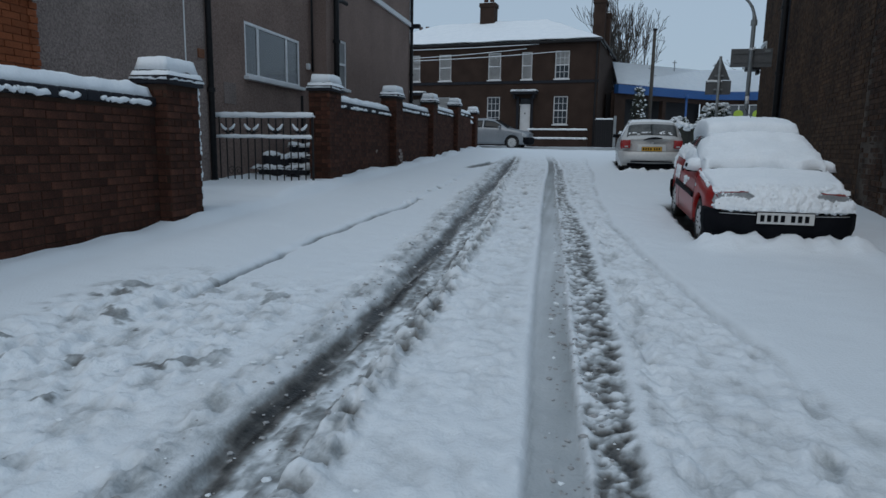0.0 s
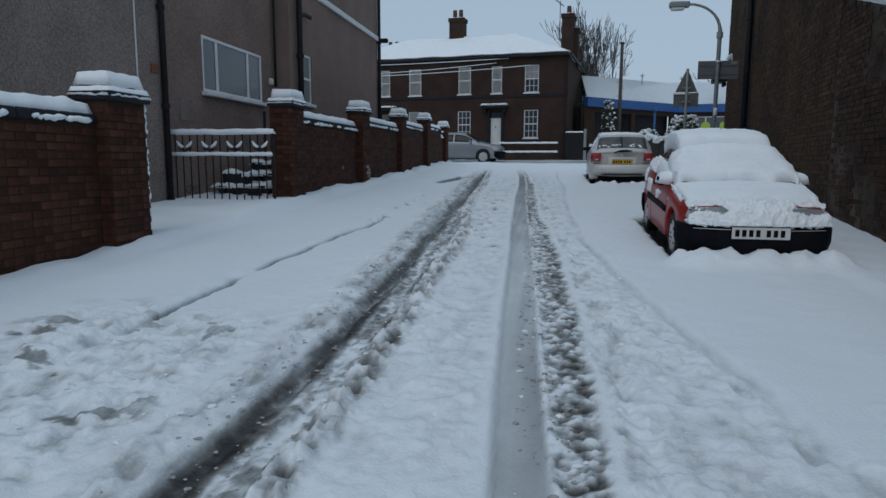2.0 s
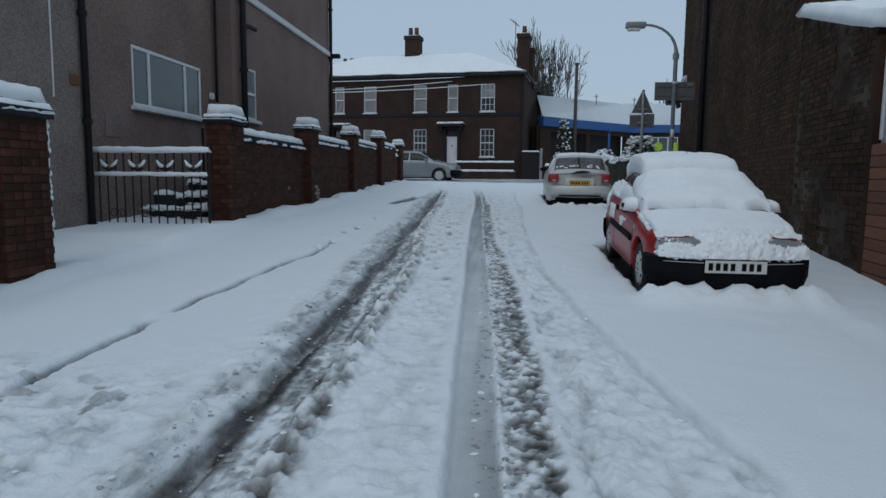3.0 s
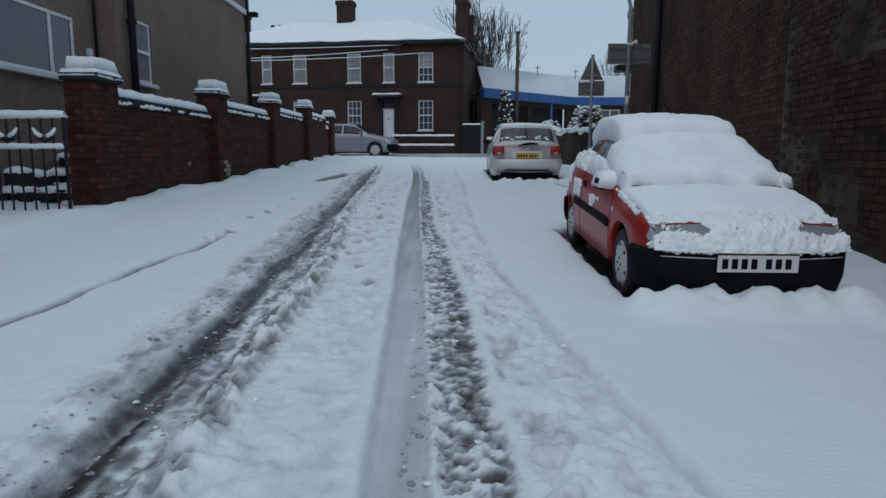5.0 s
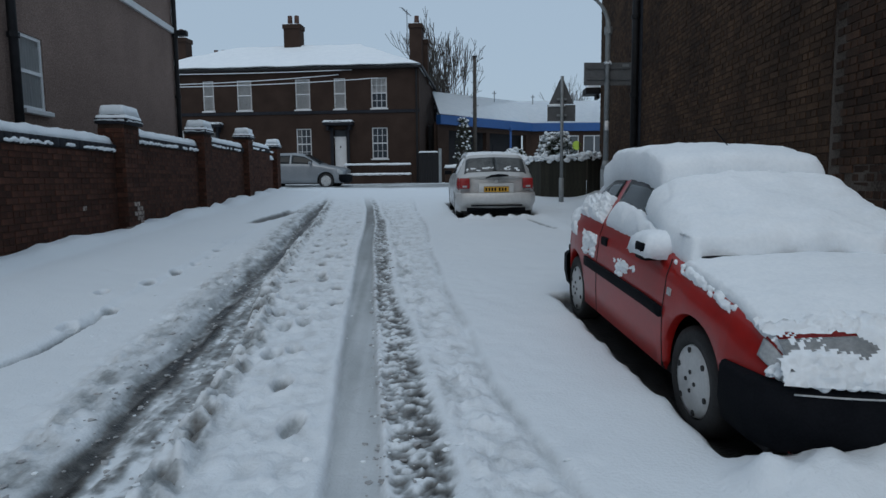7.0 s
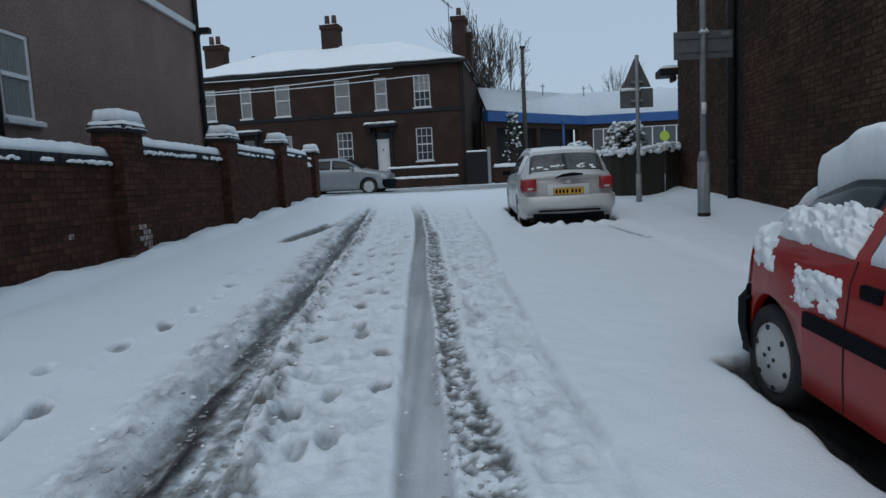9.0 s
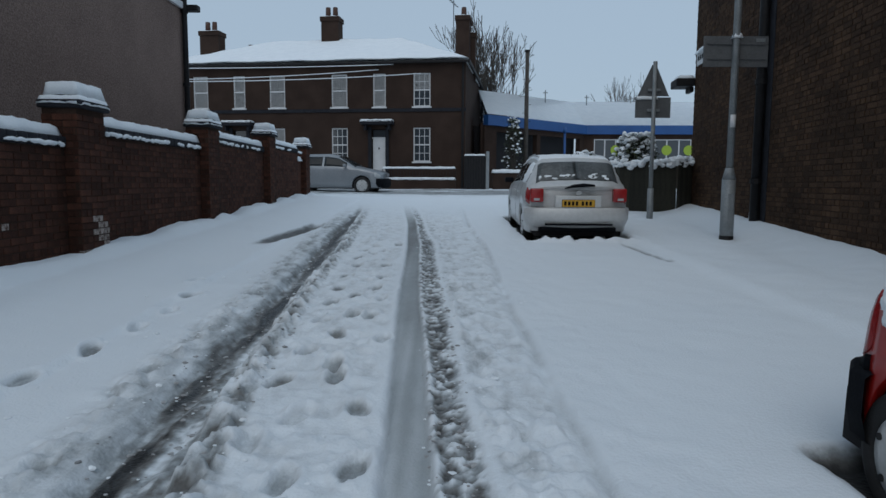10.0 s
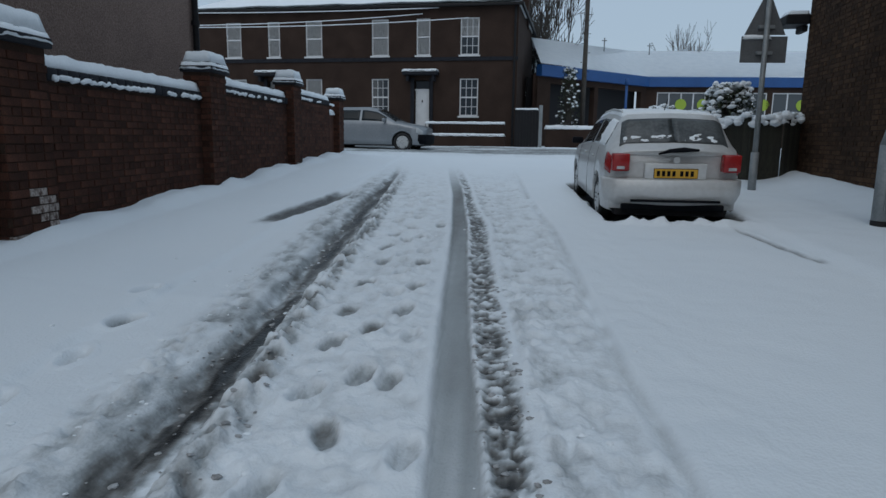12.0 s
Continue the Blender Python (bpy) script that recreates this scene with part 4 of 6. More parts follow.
                tube(bm, [(cx - 0.12, cy, z1 + 0.76 - 0.04 * k), (cx + 0.12, cy, z1 + 0.7 - 0.04 * k)], 0.01, 5)
            part("aerial", bm, BLACK, ch, "television aerial")

    chimney(-8.26, -7.3, 4.0, 4.8, 7.2, 9.2, (-7.98, -7.58))
    chimney(-0.9, -0.2, 3.6, 4.9, 5.7, 8.95, (-0.55,), True)
    chimney(-0.2, 0.06, 4.2, 4.9, 5.7, 8.2, ())
    chimney(-15.3, -14.2, 4.1, 4.9, 6.2, 8.65, (-15.0, -14.6))
    chimney(-13.9, -12.8, 6.6, 7.3, 6.2, 7.9, (-13.6, -13.1))
    part("drainpipe", tube(bmesh.new(), [(-0.12, -0.06, 0), (-0.12, -0.06, 5.86)], 0.05, 8), BLACK, t)
    return t


BRICK_DARK_FAR = material("soot_brick", ((0.028, 0.018, 0.0145), (0.056, 0.036, 0.028)), 0.92, scale=1.3, fine=30, bump=0.4, vary=0.0, spec=0.15)
POT = material("terracotta_pot", ((0.05, 0.024, 0.018), (0.09, 0.045, 0.032)), 0.85, scale=6, fine=50, bump=0.2)
terrace()


def front_railing(xa, xb, y):
    """A dwarf wall with railings before the terrace; x runs along the facade."""
    t = thing("front_railing", "low dark garden wall with railings, both edged with snow", "railing", pose(1.2, 37.83, 1.1, 0, 0, -7.97), group="front railings of the terrace")
    part("dwarf_wall", boxed(xa, xb, y - 0.1, y + 0.1, -0.3, 0.5), BRICK_DARK_FAR, t)
    part("snow", snow_cap(xa, xb, y - 0.1, y + 0.1, 0.5, 0.08, 0.06, 3, 0.01, 0.02, 0.06), SNOW, t, "snow on the dwarf wall", True)
    part("top_rail", boxed(xa, xb, y - 0.02, y + 0.02, 0.96, 1.0), BLACK, t)
    n = int((xb - xa) / 0.14)
    for i in range(n + 1):
        x = xa + (xb - xa) * i / n
        part("bar", boxed(x - 0.009, x + 0.009, y - 0.009, y + 0.009, 0.5, 0.97), BLACK, t)
    part("snow", snow_cap(xa, xb, y - 0.05, y + 0.05, 1.0, 0.07, 0.05, 5, 0.006, 0.01, 0.05), SNOW, t, "ridge of snow along the top rail", True)


front_railing(-3.7, -0.3, -1.2)
front_railing(-6.9, -4.95, -1.2)
front_railing(-14.5, -11.6, -1.2)

side_gate = thing("side_gate", "dark boarded side gate between posts", "gate", pose(1.2, 37.83, 1.1, 0, 0, -7.97))
for k in range(8):
    part("board", boxed(0.05 + k * 0.125, 0.17 + k * 0.125, -0.9, -0.87, 0.0, 1.6, 0.006), BLACK, side_gate)
part("post", boxed(1.06, 1.2, -0.95, -0.8, -0.2, 1.75, 0.01), GALV, side_gate, "pale concrete post")
part("snow", snow_cap(0.05, 1.05, -0.93, -0.83, 1.6, 0.05, 0.05, 2, 0.006, 0.0, 0.05), SNOW, side_gate, "", True)

# ---- right: tall brown brick house with a lean-to, set askew to the street ----


def right_frame():
    a = math.atan(0.12)
    return Matrix.Translation((4.2, 8.5, 0)) @ Matrix.Rotation(-a, 4, "Z")


def right_house():
    """Local x into the house, y along its long side."""
    t = thing("brick_house", "tall weathered brown brick house side with black drainpipe", "house", right_frame())
    L0, L1 = 2.02, 14.0
    part("wall", boxed(0.007, 0.3, L0, L1 - 0.02, -0.4, 7.2), MORTAR, t, "recessed mortar joints")
    part("wall", boxed(0.3, 4.4, L1 - 0.3, L1 - 0.02, -0.4, 7.2), BRICK_DARK, t)
    bm = bmesh.new()
    v = [bm.verts.new(p) for p in ((0.05, L0, -0.4), (4.5, L0 + 11, -0.4), (4.5, L0 + 11, 7.2), (0.05, L0, 7.2))]
    bm.faces.new(v)
    bmesh.ops.solidify(bm, geom=list(bm.faces), thickness=0.2)
    bmesh.ops.recalc_face_normals(bm, faces=list(bm.faces))
    part("wall", bm, BRICK_DARK, t, "splayed rear wall")
    d = part("drainpipe", tube(bmesh.new(), [(-0.09, 9.6, 0.5), (-0.09, 9.6, 7.2)], 0.075, 10), BLACK, t, "black cast iron drainpipe", True)
    z = 1.4
    while z < 7:
        part("bracket", tube(bmesh.new(), [(-0.09, 9.6, z), (-0.09, 9.6, z + 0.08)], 0.095, 10), BLACK, d)
        z += 1.6
    # shadow of the wall's step by the pipe, put in as a thin dark box
    part("recess_shade_strip", boxed(-0.012, 0.0, 9.35, 9.85, 0.2, 7.1), COPING, t, "dark strip standing in for the recess shadow behind the drainpipe")
    part("frost", tube(bmesh.new(), [(-0.1, 9.72, 0.62), (-0.1, 9.7, 1.5)], [0.04, 0.01], 6), SNOW, t, "snow blown against the pipe", True)
    part("gutter", boxed(-0.25, -0.08, L0 - 0.2, L1 + 0.2, 7.12, 7.25, 0.03), BLACK, t)
    bm = bmesh.new()
    v = [bm.verts.new(p) for p in ((-0.3, L0 - 0.2, 7.22), (-0.3, L1 + 0.3, 7.22), (4.5, L1 + 0.3, 9.4), (4.5, L0 + 11.2, 9.4))]
    bm.faces.new(v)
    bmesh.ops.solidify(bm, geom=list(bm.faces), thickness=0.22)
    bmesh.ops.recalc_face_normals(bm, faces=list(bm.faces))
    part("roof", bm, SNOW, t, "snow-covered pitched roof")
    # shop cornice at the front corner, seen end-on
    part("cornice", boxed(-0.42, 0.0, L1 - 0.1, L1 + 0.5, 3.62, 3.8, 0.03), BLACK, t, "end of a dark shop cornice")
    part("cornice_bracket", boxed(-0.1, 0.0, L1, L1 + 0.4, 3.5, 3.62, 0.03), BLACK, t)
    part("snow", snow_cap(-0.4, 0.02, L1 - 0.08, L1 + 0.48, 3.8, 0.1, 0.05, 6, 0.01, 0.0, 0.08), SNOW, t, "snow on the cornice", True)
    plate = part("street_nameplate", boxed(-0.035, -0.01, L1 - 1.15, L1 - 0.25, 4.02, 4.32, 0.005), WHITE, t, "white street nameplate, partly snowed over")
    for k in range(5):
        part("letter_bar", boxed(-0.041, -0.0355, L1 - 1.05 + k * 0.15, L1 - 0.95 + k * 0.15, 4.12, 4.22), BLACK, plate)
    part("snow", snow_cap(-0.09, -0.0, L1 - 1.15, L1 - 0.25, 4.32, 0.05, 0.04, 7, 0.01, 0.0, 0.04), SNOW, t, "", True)
    # courses: the nearest as single bricks, the rest joined
    rng = random.Random(17)
    meshes = [brick_mesh("brick", 0.05, 0.215, 0.065, BRICK_DARK) for _ in range(5)]
    halves = [brick_mesh("brick", 0.05, 0.102, 0.065, BRICK_DARK) for _ in range(3)]
    verts, faces, singles = [], [], 0
    k, z = 0, 0.15
    while z < 7.1:
        header = k % 2 == 1
        step, size = (0.1125, 0.102) if header else (BRICK_L, 0.215)
        y = L0 + (0.03 if header else 0.0)
        while y + size < L1:
            if y < 4.6 and 0.6 < z < 3.4 and singles < 300:
                ob = new("brick", rng.choice(halves if header else meshes))
                ob.parent = t
                ob.location = (0.025 + rng.uniform(-0.004, 0.004), y + size / 2, z)
                singles += 1
            else:
                d = rng.uniform(-0.005, 0.004)
                i = len(verts)
                e = rng.uniform(0, 0.004)
                verts += [(0.0 + d, y + 0.004, z + e), (0.0 + d, y + size - 0.004, z + e * 0.5), (0.0 + d, y + size - 0.004, z + 0.062), (0.0 + d, y + 0.004, z + 0.062 - e), (0.03, y, z), (0.03, y + size, z), (0.03, y + size, z + 0.066), (0.03, y, z + 0.066)]
                faces += [(i, i + 3, i + 2, i + 1), (i, i + 1, i + 5, i + 4), (i + 1, i + 2, i + 6, i + 5), (i + 2, i + 3, i + 7, i + 6), (i + 3, i, i + 4, i + 7)]
            y += step
        z += COURSE
        k += 1
    me = bpy.data.meshes.new("brickwork")
    me.from_pydata(verts, [], faces)
    me.materials.append(BRICK_DARK)
    ob = new("brickwork", me)
    ob.parent = t
    ob["kind"] = "stuff"


def lean_to():
    """A single-storey brick shed against the house, its roof falling along the street."""
    t = thing("lean_to", "brown brick lean-to with exposed courses and a snowy roof", "outbuilding", right_frame())
    Y0, Y1, Z0, fall = -0.45, 2.0, 2.74, 0.285
    part("core", boxed(0.0, 3, Y0, Y1, -0.4, Z0), LIME_MORTAR, t, "crumbling lime mortar joints")
    bm = bmesh.new()
    zt = Z0 + (Y1 - Y0) * fall
    v = [bm.verts.new(p) for p in ((0.0, Y0, Z0), (0.0, Y1, Z0), (0.0, Y1, zt), (0.0, Y0, Z0 + 0.02), (3, Y0, Z0), (3, Y1, Z0), (3, Y1, zt), (3, Y0, Z0 + 0.02))]
    for f in ((0, 1, 2, 3), (4, 7, 6, 5), (3, 2, 6, 7), (1, 5, 6, 2), (0, 3, 7, 4)):
        bm.faces.new([v[i] for i in f])
    part("gable", bm, LIME_MORTAR, t)
    rng = random.Random(23)
    meshes = [brick_mesh("brick", 0.05, 0.215, 0.065, BRICK_SOOT) for _ in range(5)]
    halves = [brick_mesh("brick", 0.05, 0.102, 0.065, BRICK_SOOT) for _ in range(3)]
    k, z = 0, 0.1
    while z < zt:
        header = k % 2 == 1
        step, size = (0.1125, 0.102) if header else (BRICK_L, 0.215)
        y = Y0 + (0.03 if header else 0.0)
        while y + size < Y1:
            if z + 0.06 < Z0 + (y - Y0) * fall:
                ob = new("brick", rng.choice(halves if header else meshes))
                ob.parent = t
                # the lower courses and one upper patch have lost their face
                worn = noise.noise(Vector((y * 1.3, z * 1.6, 4.0))) + (0.25 if z < 1.3 else 0)
                ob.location = (rng.uniform(0.014, 0.022) + (rng.uniform(0.004, 0.012) if worn > 0.2 else -0.006), y + size / 2, z)
            y += step
        z += COURSE
        k += 1
    bm = bmesh.new()
    ya, za = Y0 - 0.15, Z0 - 0.15 * fall + 0.02
    v = [bm.verts.new(p) for p in ((-0.1, ya, za), (-0.1, Y1, zt + 0.02), (3.2, Y1, zt + 0.02), (3.2, ya, za))]
    bm.faces.new(v)
    bmesh.ops.solidify(bm, geom=list(bm.faces), thickness=0.08)
    part("roof", bm, COPING, t, "dark verge board")
    part("snow", snow_cap(-0.1, 3.2, ya, Y1 - 0.02, za + 0.05, 0.15, 0.07, 13, 0.015, 0.02, 0.12, slope=(0, fall)), SNOW, t, "thick snow on the lean-to roof", True)
    part("end_pier", boxed(-0.03, 0.3, Y0 - 0.11, Y0, -0.4, 2.66, 0.01), BRICK_SOOT, t, "darker brick pier")


BRICK_SOOT = material("sooty_brick", ((0.018, 0.011, 0.008), (0.082, 0.042, 0.025)), 0.92, scale=0.9, fine=50, bump=0.5, vary=0.42, spec=0.2)
LIME_MORTAR = material("lime_mortar", ((0.024, 0.016, 0.012), (0.12, 0.1, 0.085)), 0.95, scale=1.1, fine=40, bump=0.5, spec=0.1, spread=0.1, grain=0.3)
right_house()
lean_to()


def timber_gate():
    t = thing("timber_gate", "brown horizontal-boarded timber gate", "gate", right_frame())
    for k in range(12):
        part("board", boxed(-0.03, 0.0, -4.0, -0.58, 0.12 + k * 0.12, 0.12 + k * 0.12 + 0.112, 0.006), TIMBER, t)
    part("backing", boxed(0.003, 0.05, -4.0, -0.58, -0.2, 1.56), TIMBER, t)
    part("post", boxed(-0.06, 0.06, -4.12, -4.0, -0.3, 1.6, 0.01), TIMBER, t)


timber_gate()
rear = thing("rendered_wing", "pale rendered rear wing behind the timber gate", "house", right_frame())
part("wall", boxed(0.054, 4, -9, -0.58, -0.5, 3.4), material("pale_render", ((0.3, 0.31, 0.32), (0.42, 0.43, 0.44)), 0.9, scale=1.5, fine=40, bump=0.3), rear)
part("corner_bead", boxed(0.03, 0.053, -0.62, -0.58, 1.6, 3.4, 0.004), WHITE, rear, "white corner bead")
part("snow", snow_cap(0.0, 4.1, -9, -0.58, 3.4, 0.12, 0.15, 3, 0.02, 0.03, 0.1), SNOW, rear, "snow on the flat roof", True)

# ---- street furniture on the right pavement ----


def lamp_post():
    t = thing("street_lamp", "grey galvanised street lamp with curved arm", "street lamp", pose(4.27, 16.84, 0.3))
    bm = tube(bmesh.new(), [(0, 0, 0), (0, 0, 1.15)], 0.095, 16)
    part("base", bm, GALV, t, "thick grey base with access door", True)
    part("access_door", boxed(-0.04, 0.04, -0.102, -0.085, 0.45, 0.95, 0.004), GALV, t)
    part("tar_band", tube(bmesh.new(), [(0, 0, 0.1), (0, 0, 0.33)], 0.099, 16), BLACK, t, "blackened foot", True)
    part("shoulder", tube(bmesh.new(), [(0, 0, 1.15), (0, 0, 1.32)], [0.095, 0.055], 16), GALV, t, "", True)
    pts = [(0, 0, 1.32), (0.01, 0, 3.9)]
    for k in range(1, 9):
        a = k / 8 * math.pi / 2
        pts.append((-0.75 * (1 - math.cos(a)) * 1.0, 0, 3.9 + 0.62 * math.sin(a)))
    part("column", tube(bmesh.new(), pts, [0.05] * 2 + [0.036] * 2 + [0.03] * 6, 12), GALV, t, "", True)
    part("collar", tube(bmesh.new(), [(0.01, 0, 3.72), (0.01, 0, 3.85)], 0.075, 12), GALV, t)
    head = part("lantern", boxed(-1.18, -0.72, -0.1, 0.1, 4.44, 4.58, 0.035), GALV, t, "grey lamp head")
    part("bowl", boxed(-1.14, -0.84, -0.08, 0.08, 4.38, 4.45, 0.03), WHITE, head, "pale lamp bowl")
    part("snow", snow_cap(-1.16, -0.74, -0.09, 0.09, 4.58, 0.035, 0.03, 3, 0.005, 0.0, 0.04), SNOW, t, "", True)
    part("sticker", tube(bmesh.new(), [(0.003, -0.008, 1.9), (0.003, -0.008, 2.08)], 0.046, 12), WHITE, t, "weathered white notice", True)
    # the back of a long direction sign strapped to the column
    s = part("sign_panel", boxed(-0.43, 0.5, 0.06, 0.085, 2.77, 3.2, 0.006), SIGNBACK, t, "back of a grey road sign")
    for z in (2.87, 3.08):
        part("channel", boxed(-0.38, 0.45, 0.04, 0.06, z, z + 0.03), SIGNBACK, s)
    part("maker_label", boxed(0.32, 0.45, 0.055, 0.0595, 3.12, 3.17), GALV, s)
    part("snow", snow_cap(-0.05, 0.08, -0.06, 0.08, 3.2, 0.05, 0.025, 5, 0.006, 0.0, 0.04), SNOW, t, "", True)


def warning_sign():
    t = thing("road_sign", "back of a triangular road sign on a grey pole", "road sign", pose(4.25, 20.25, 0.45))
    part("pole", tube(bmesh.new(), [(0, 0, 0), (0, 0, 3.32)], 0.042, 12), GALV, t, "", True)
    part("pole_base", tube(bmesh.new(), [(0, 0, 0), (0, 0, 0.85)], 0.062, 12), GALV, t, "", True)
    bm = bmesh.new()
    tri = ((-0.31, 2.66), (0.31, 2.66), (0.04, 3.26), (-0.04, 3.26))
    fr, bk = [bm.verts.new((x, 0.05, z)) for x, z in tri], [bm.verts.new((x, 0.07, z)) for x, z in tri]
    bm.faces.new(fr)
    bm.faces.new(bk[::-1])
    for i in range(4):
        bm.faces.new((fr[i], bk[i], bk[(i + 1) % 4], fr[(i + 1) % 4]))
    part("triangle_plate", bm, SIGNBACK, t, "grey triangular plate")
    part("lower_plate", boxed(-0.35, 0.35, 0.05, 0.07, 2.24, 2.64, 0.008), SIGNBACK, t, "grey rectangular plate")
    for z in (2.36, 2.75):
        part("clip", boxed(-0.12, 0.12, 0.0, 0.05, z, z + 0.05), GALV, t)
    part("snow", snow_cap(-0.34, 0.1, 0.02, 0.09, 2.64, 0.04, 0.025, 5, 0.006, 0.0, 0.03), SNOW, t, "snow on the plate's edge", True)


lamp_post()
warning_sign()


def corner_fence():
    t = thing("garden_fence", "dark mossy upright-board fence topped with tufts of snow", "fence")
    rng = random.Random(31)
    pts = [(3.5, 24.6), (3.75, 23.2), (4.2, 22.1), (4.8, 21.75), (5.4, 21.85), (5.9, 22.3)]
    path = []
    for (xa, ya), (xb, yb) in zip(pts, pts[1:]):
        n = int(math.hypot(xb - xa, yb - ya) / 0.11)
        path += [(xa + (xb - xa) * k / n, ya + (yb - ya) * k / n, math.atan2(yb - ya, xb - xa)) for k in range(n)]
    tufts = bmesh.new()
    for x, y, a in path:
        z0 = float(road_z(y)) - 0.1
        h = 1.2 + rng.uniform(-0.07, 0.07) + (0.05 if x > 4.4 else 0)
        b = part("board", boxed(-0.064, 0.064, -0.011, 0.011, 0, h + 0.15, 0.004), FENCE, t)
        b.matrix_local = Matrix.Translation((x, y, z0 - 0.15)) @ Matrix.Rotation(a, 4, "Z")
        for k in range(5):
            r = rng.uniform(0.035, 0.085)
            bmesh.ops.create_icosphere(tufts, subdivisions=2, radius=r, matrix=Matrix.Translation((x + rng.uniform(-0.06, 0.06), y + rng.uniform(-0.05, 0.1), z0 + h + rng.uniform(-0.06, 0.09))) @ Matrix.Diagonal((1.2, 1, 0.75, 1)))
    for v in tufts.verts:
        v.co += noise.noise_vector(v.co * 9) * 0.035 + noise.noise_vector(v.co * 25) * 0.012
    part("snow", tufts, SNOW, t, "tufts of snow along the fence top", True)


def snowy_bush(name, label, at, size, count, seed, snowy=0.6):
    """A shrub of many small leaf clumps on stems, with lumps of snow caught on top."""
    t = thing(name, label, "bush", pose(*at))
    rng = random.Random(seed)
    leaves, snow, stems = bmesh.new(), bmesh.new(), bmesh.new()
    for k in range(count):
        a, h = rng.uniform(0, 2 * math.pi), rng.random() ** 0.7
        r = rng.random() ** 0.5 * (1 - 0.55 * h)
        p = Vector((size[0] * r * math.cos(a), size[1] * r * math.sin(a), size[2] * (0.15 + 0.85 * h)))
        for i in range(5):
            d = Vector((rng.gauss(0, 1), rng.gauss(0, 1), rng.gauss(0, 0.6))).normalized()
            q, s = p + d * rng.uniform(0.02, 0.1), rng.uniform(0.03, 0.06)
            e = d.cross(Vector((0.3, 0.2, 1))).normalized()
            vs = [leaves.verts.new(q - e * s * 0.5), leaves.verts.new(q + d * s), leaves.verts.new(q + e * s * 0.5), leaves.verts.new(q - d * s)]
            leaves.faces.new(vs)
        if rng.random() < snowy * (0.4 + 0.6 * h):
            s = rng.uniform(0.025, 0.06)
            bmesh.ops.create_icosphere(snow, subdivisions=2, radius=s, matrix=Matrix.Translation(p + Vector((0, 0, 0.05))) @ Matrix.Diagonal((1.3, 1.3, 0.8, 1)))
        if k % 6 == 0:
            tube(stems, [(0, 0, 0), p * 0.5 + Vector((0, 0, 0.1)), p], [0.015, 0.01, 0.004], 5)
    for v in snow.verts:
        v.co += noise.noise_vector(v.co * 11) * 0.03
    part("foliage", leaves, LEAF, t, "dark evergreen leaves")["kind"] = "stuff"
    part("snow", snow, SNOW, t, "lumps of snow on the twigs", True)["kind"] = "stuff"
    part("stem_growth", stems, BARK, t)["kind"] = "stuff"


corner_fence()
snowy_bush("evergreen_bush", "evergreen bush weighed down with lumps of snow", (4.75, 23.0, 1.5), (0.75, 0.6, 1.05), 420, 5, 0.75)
snowy_bush("evergreen_bush", "low evergreen bush covered with snow", (3.75, 24.2, 1.4), (0.55, 0.8, 0.75), 260, 6, 0.8)
snowy_bush("evergreen_shrub", "tall thin shrub dusted with snow by the depot", (3.55, 38.6, 1.5), (0.6, 0.55, 3.0), 420, 7, 0.28)
snowy_bush("evergreen_shrub", "snowy shrub beside the terrace's side gate", (2.0, 43.0, 1.4), (0.9, 0.8, 2.6), 320, 8, 0.35)

# ---- the depot with the blue fascia beyond the junction ----


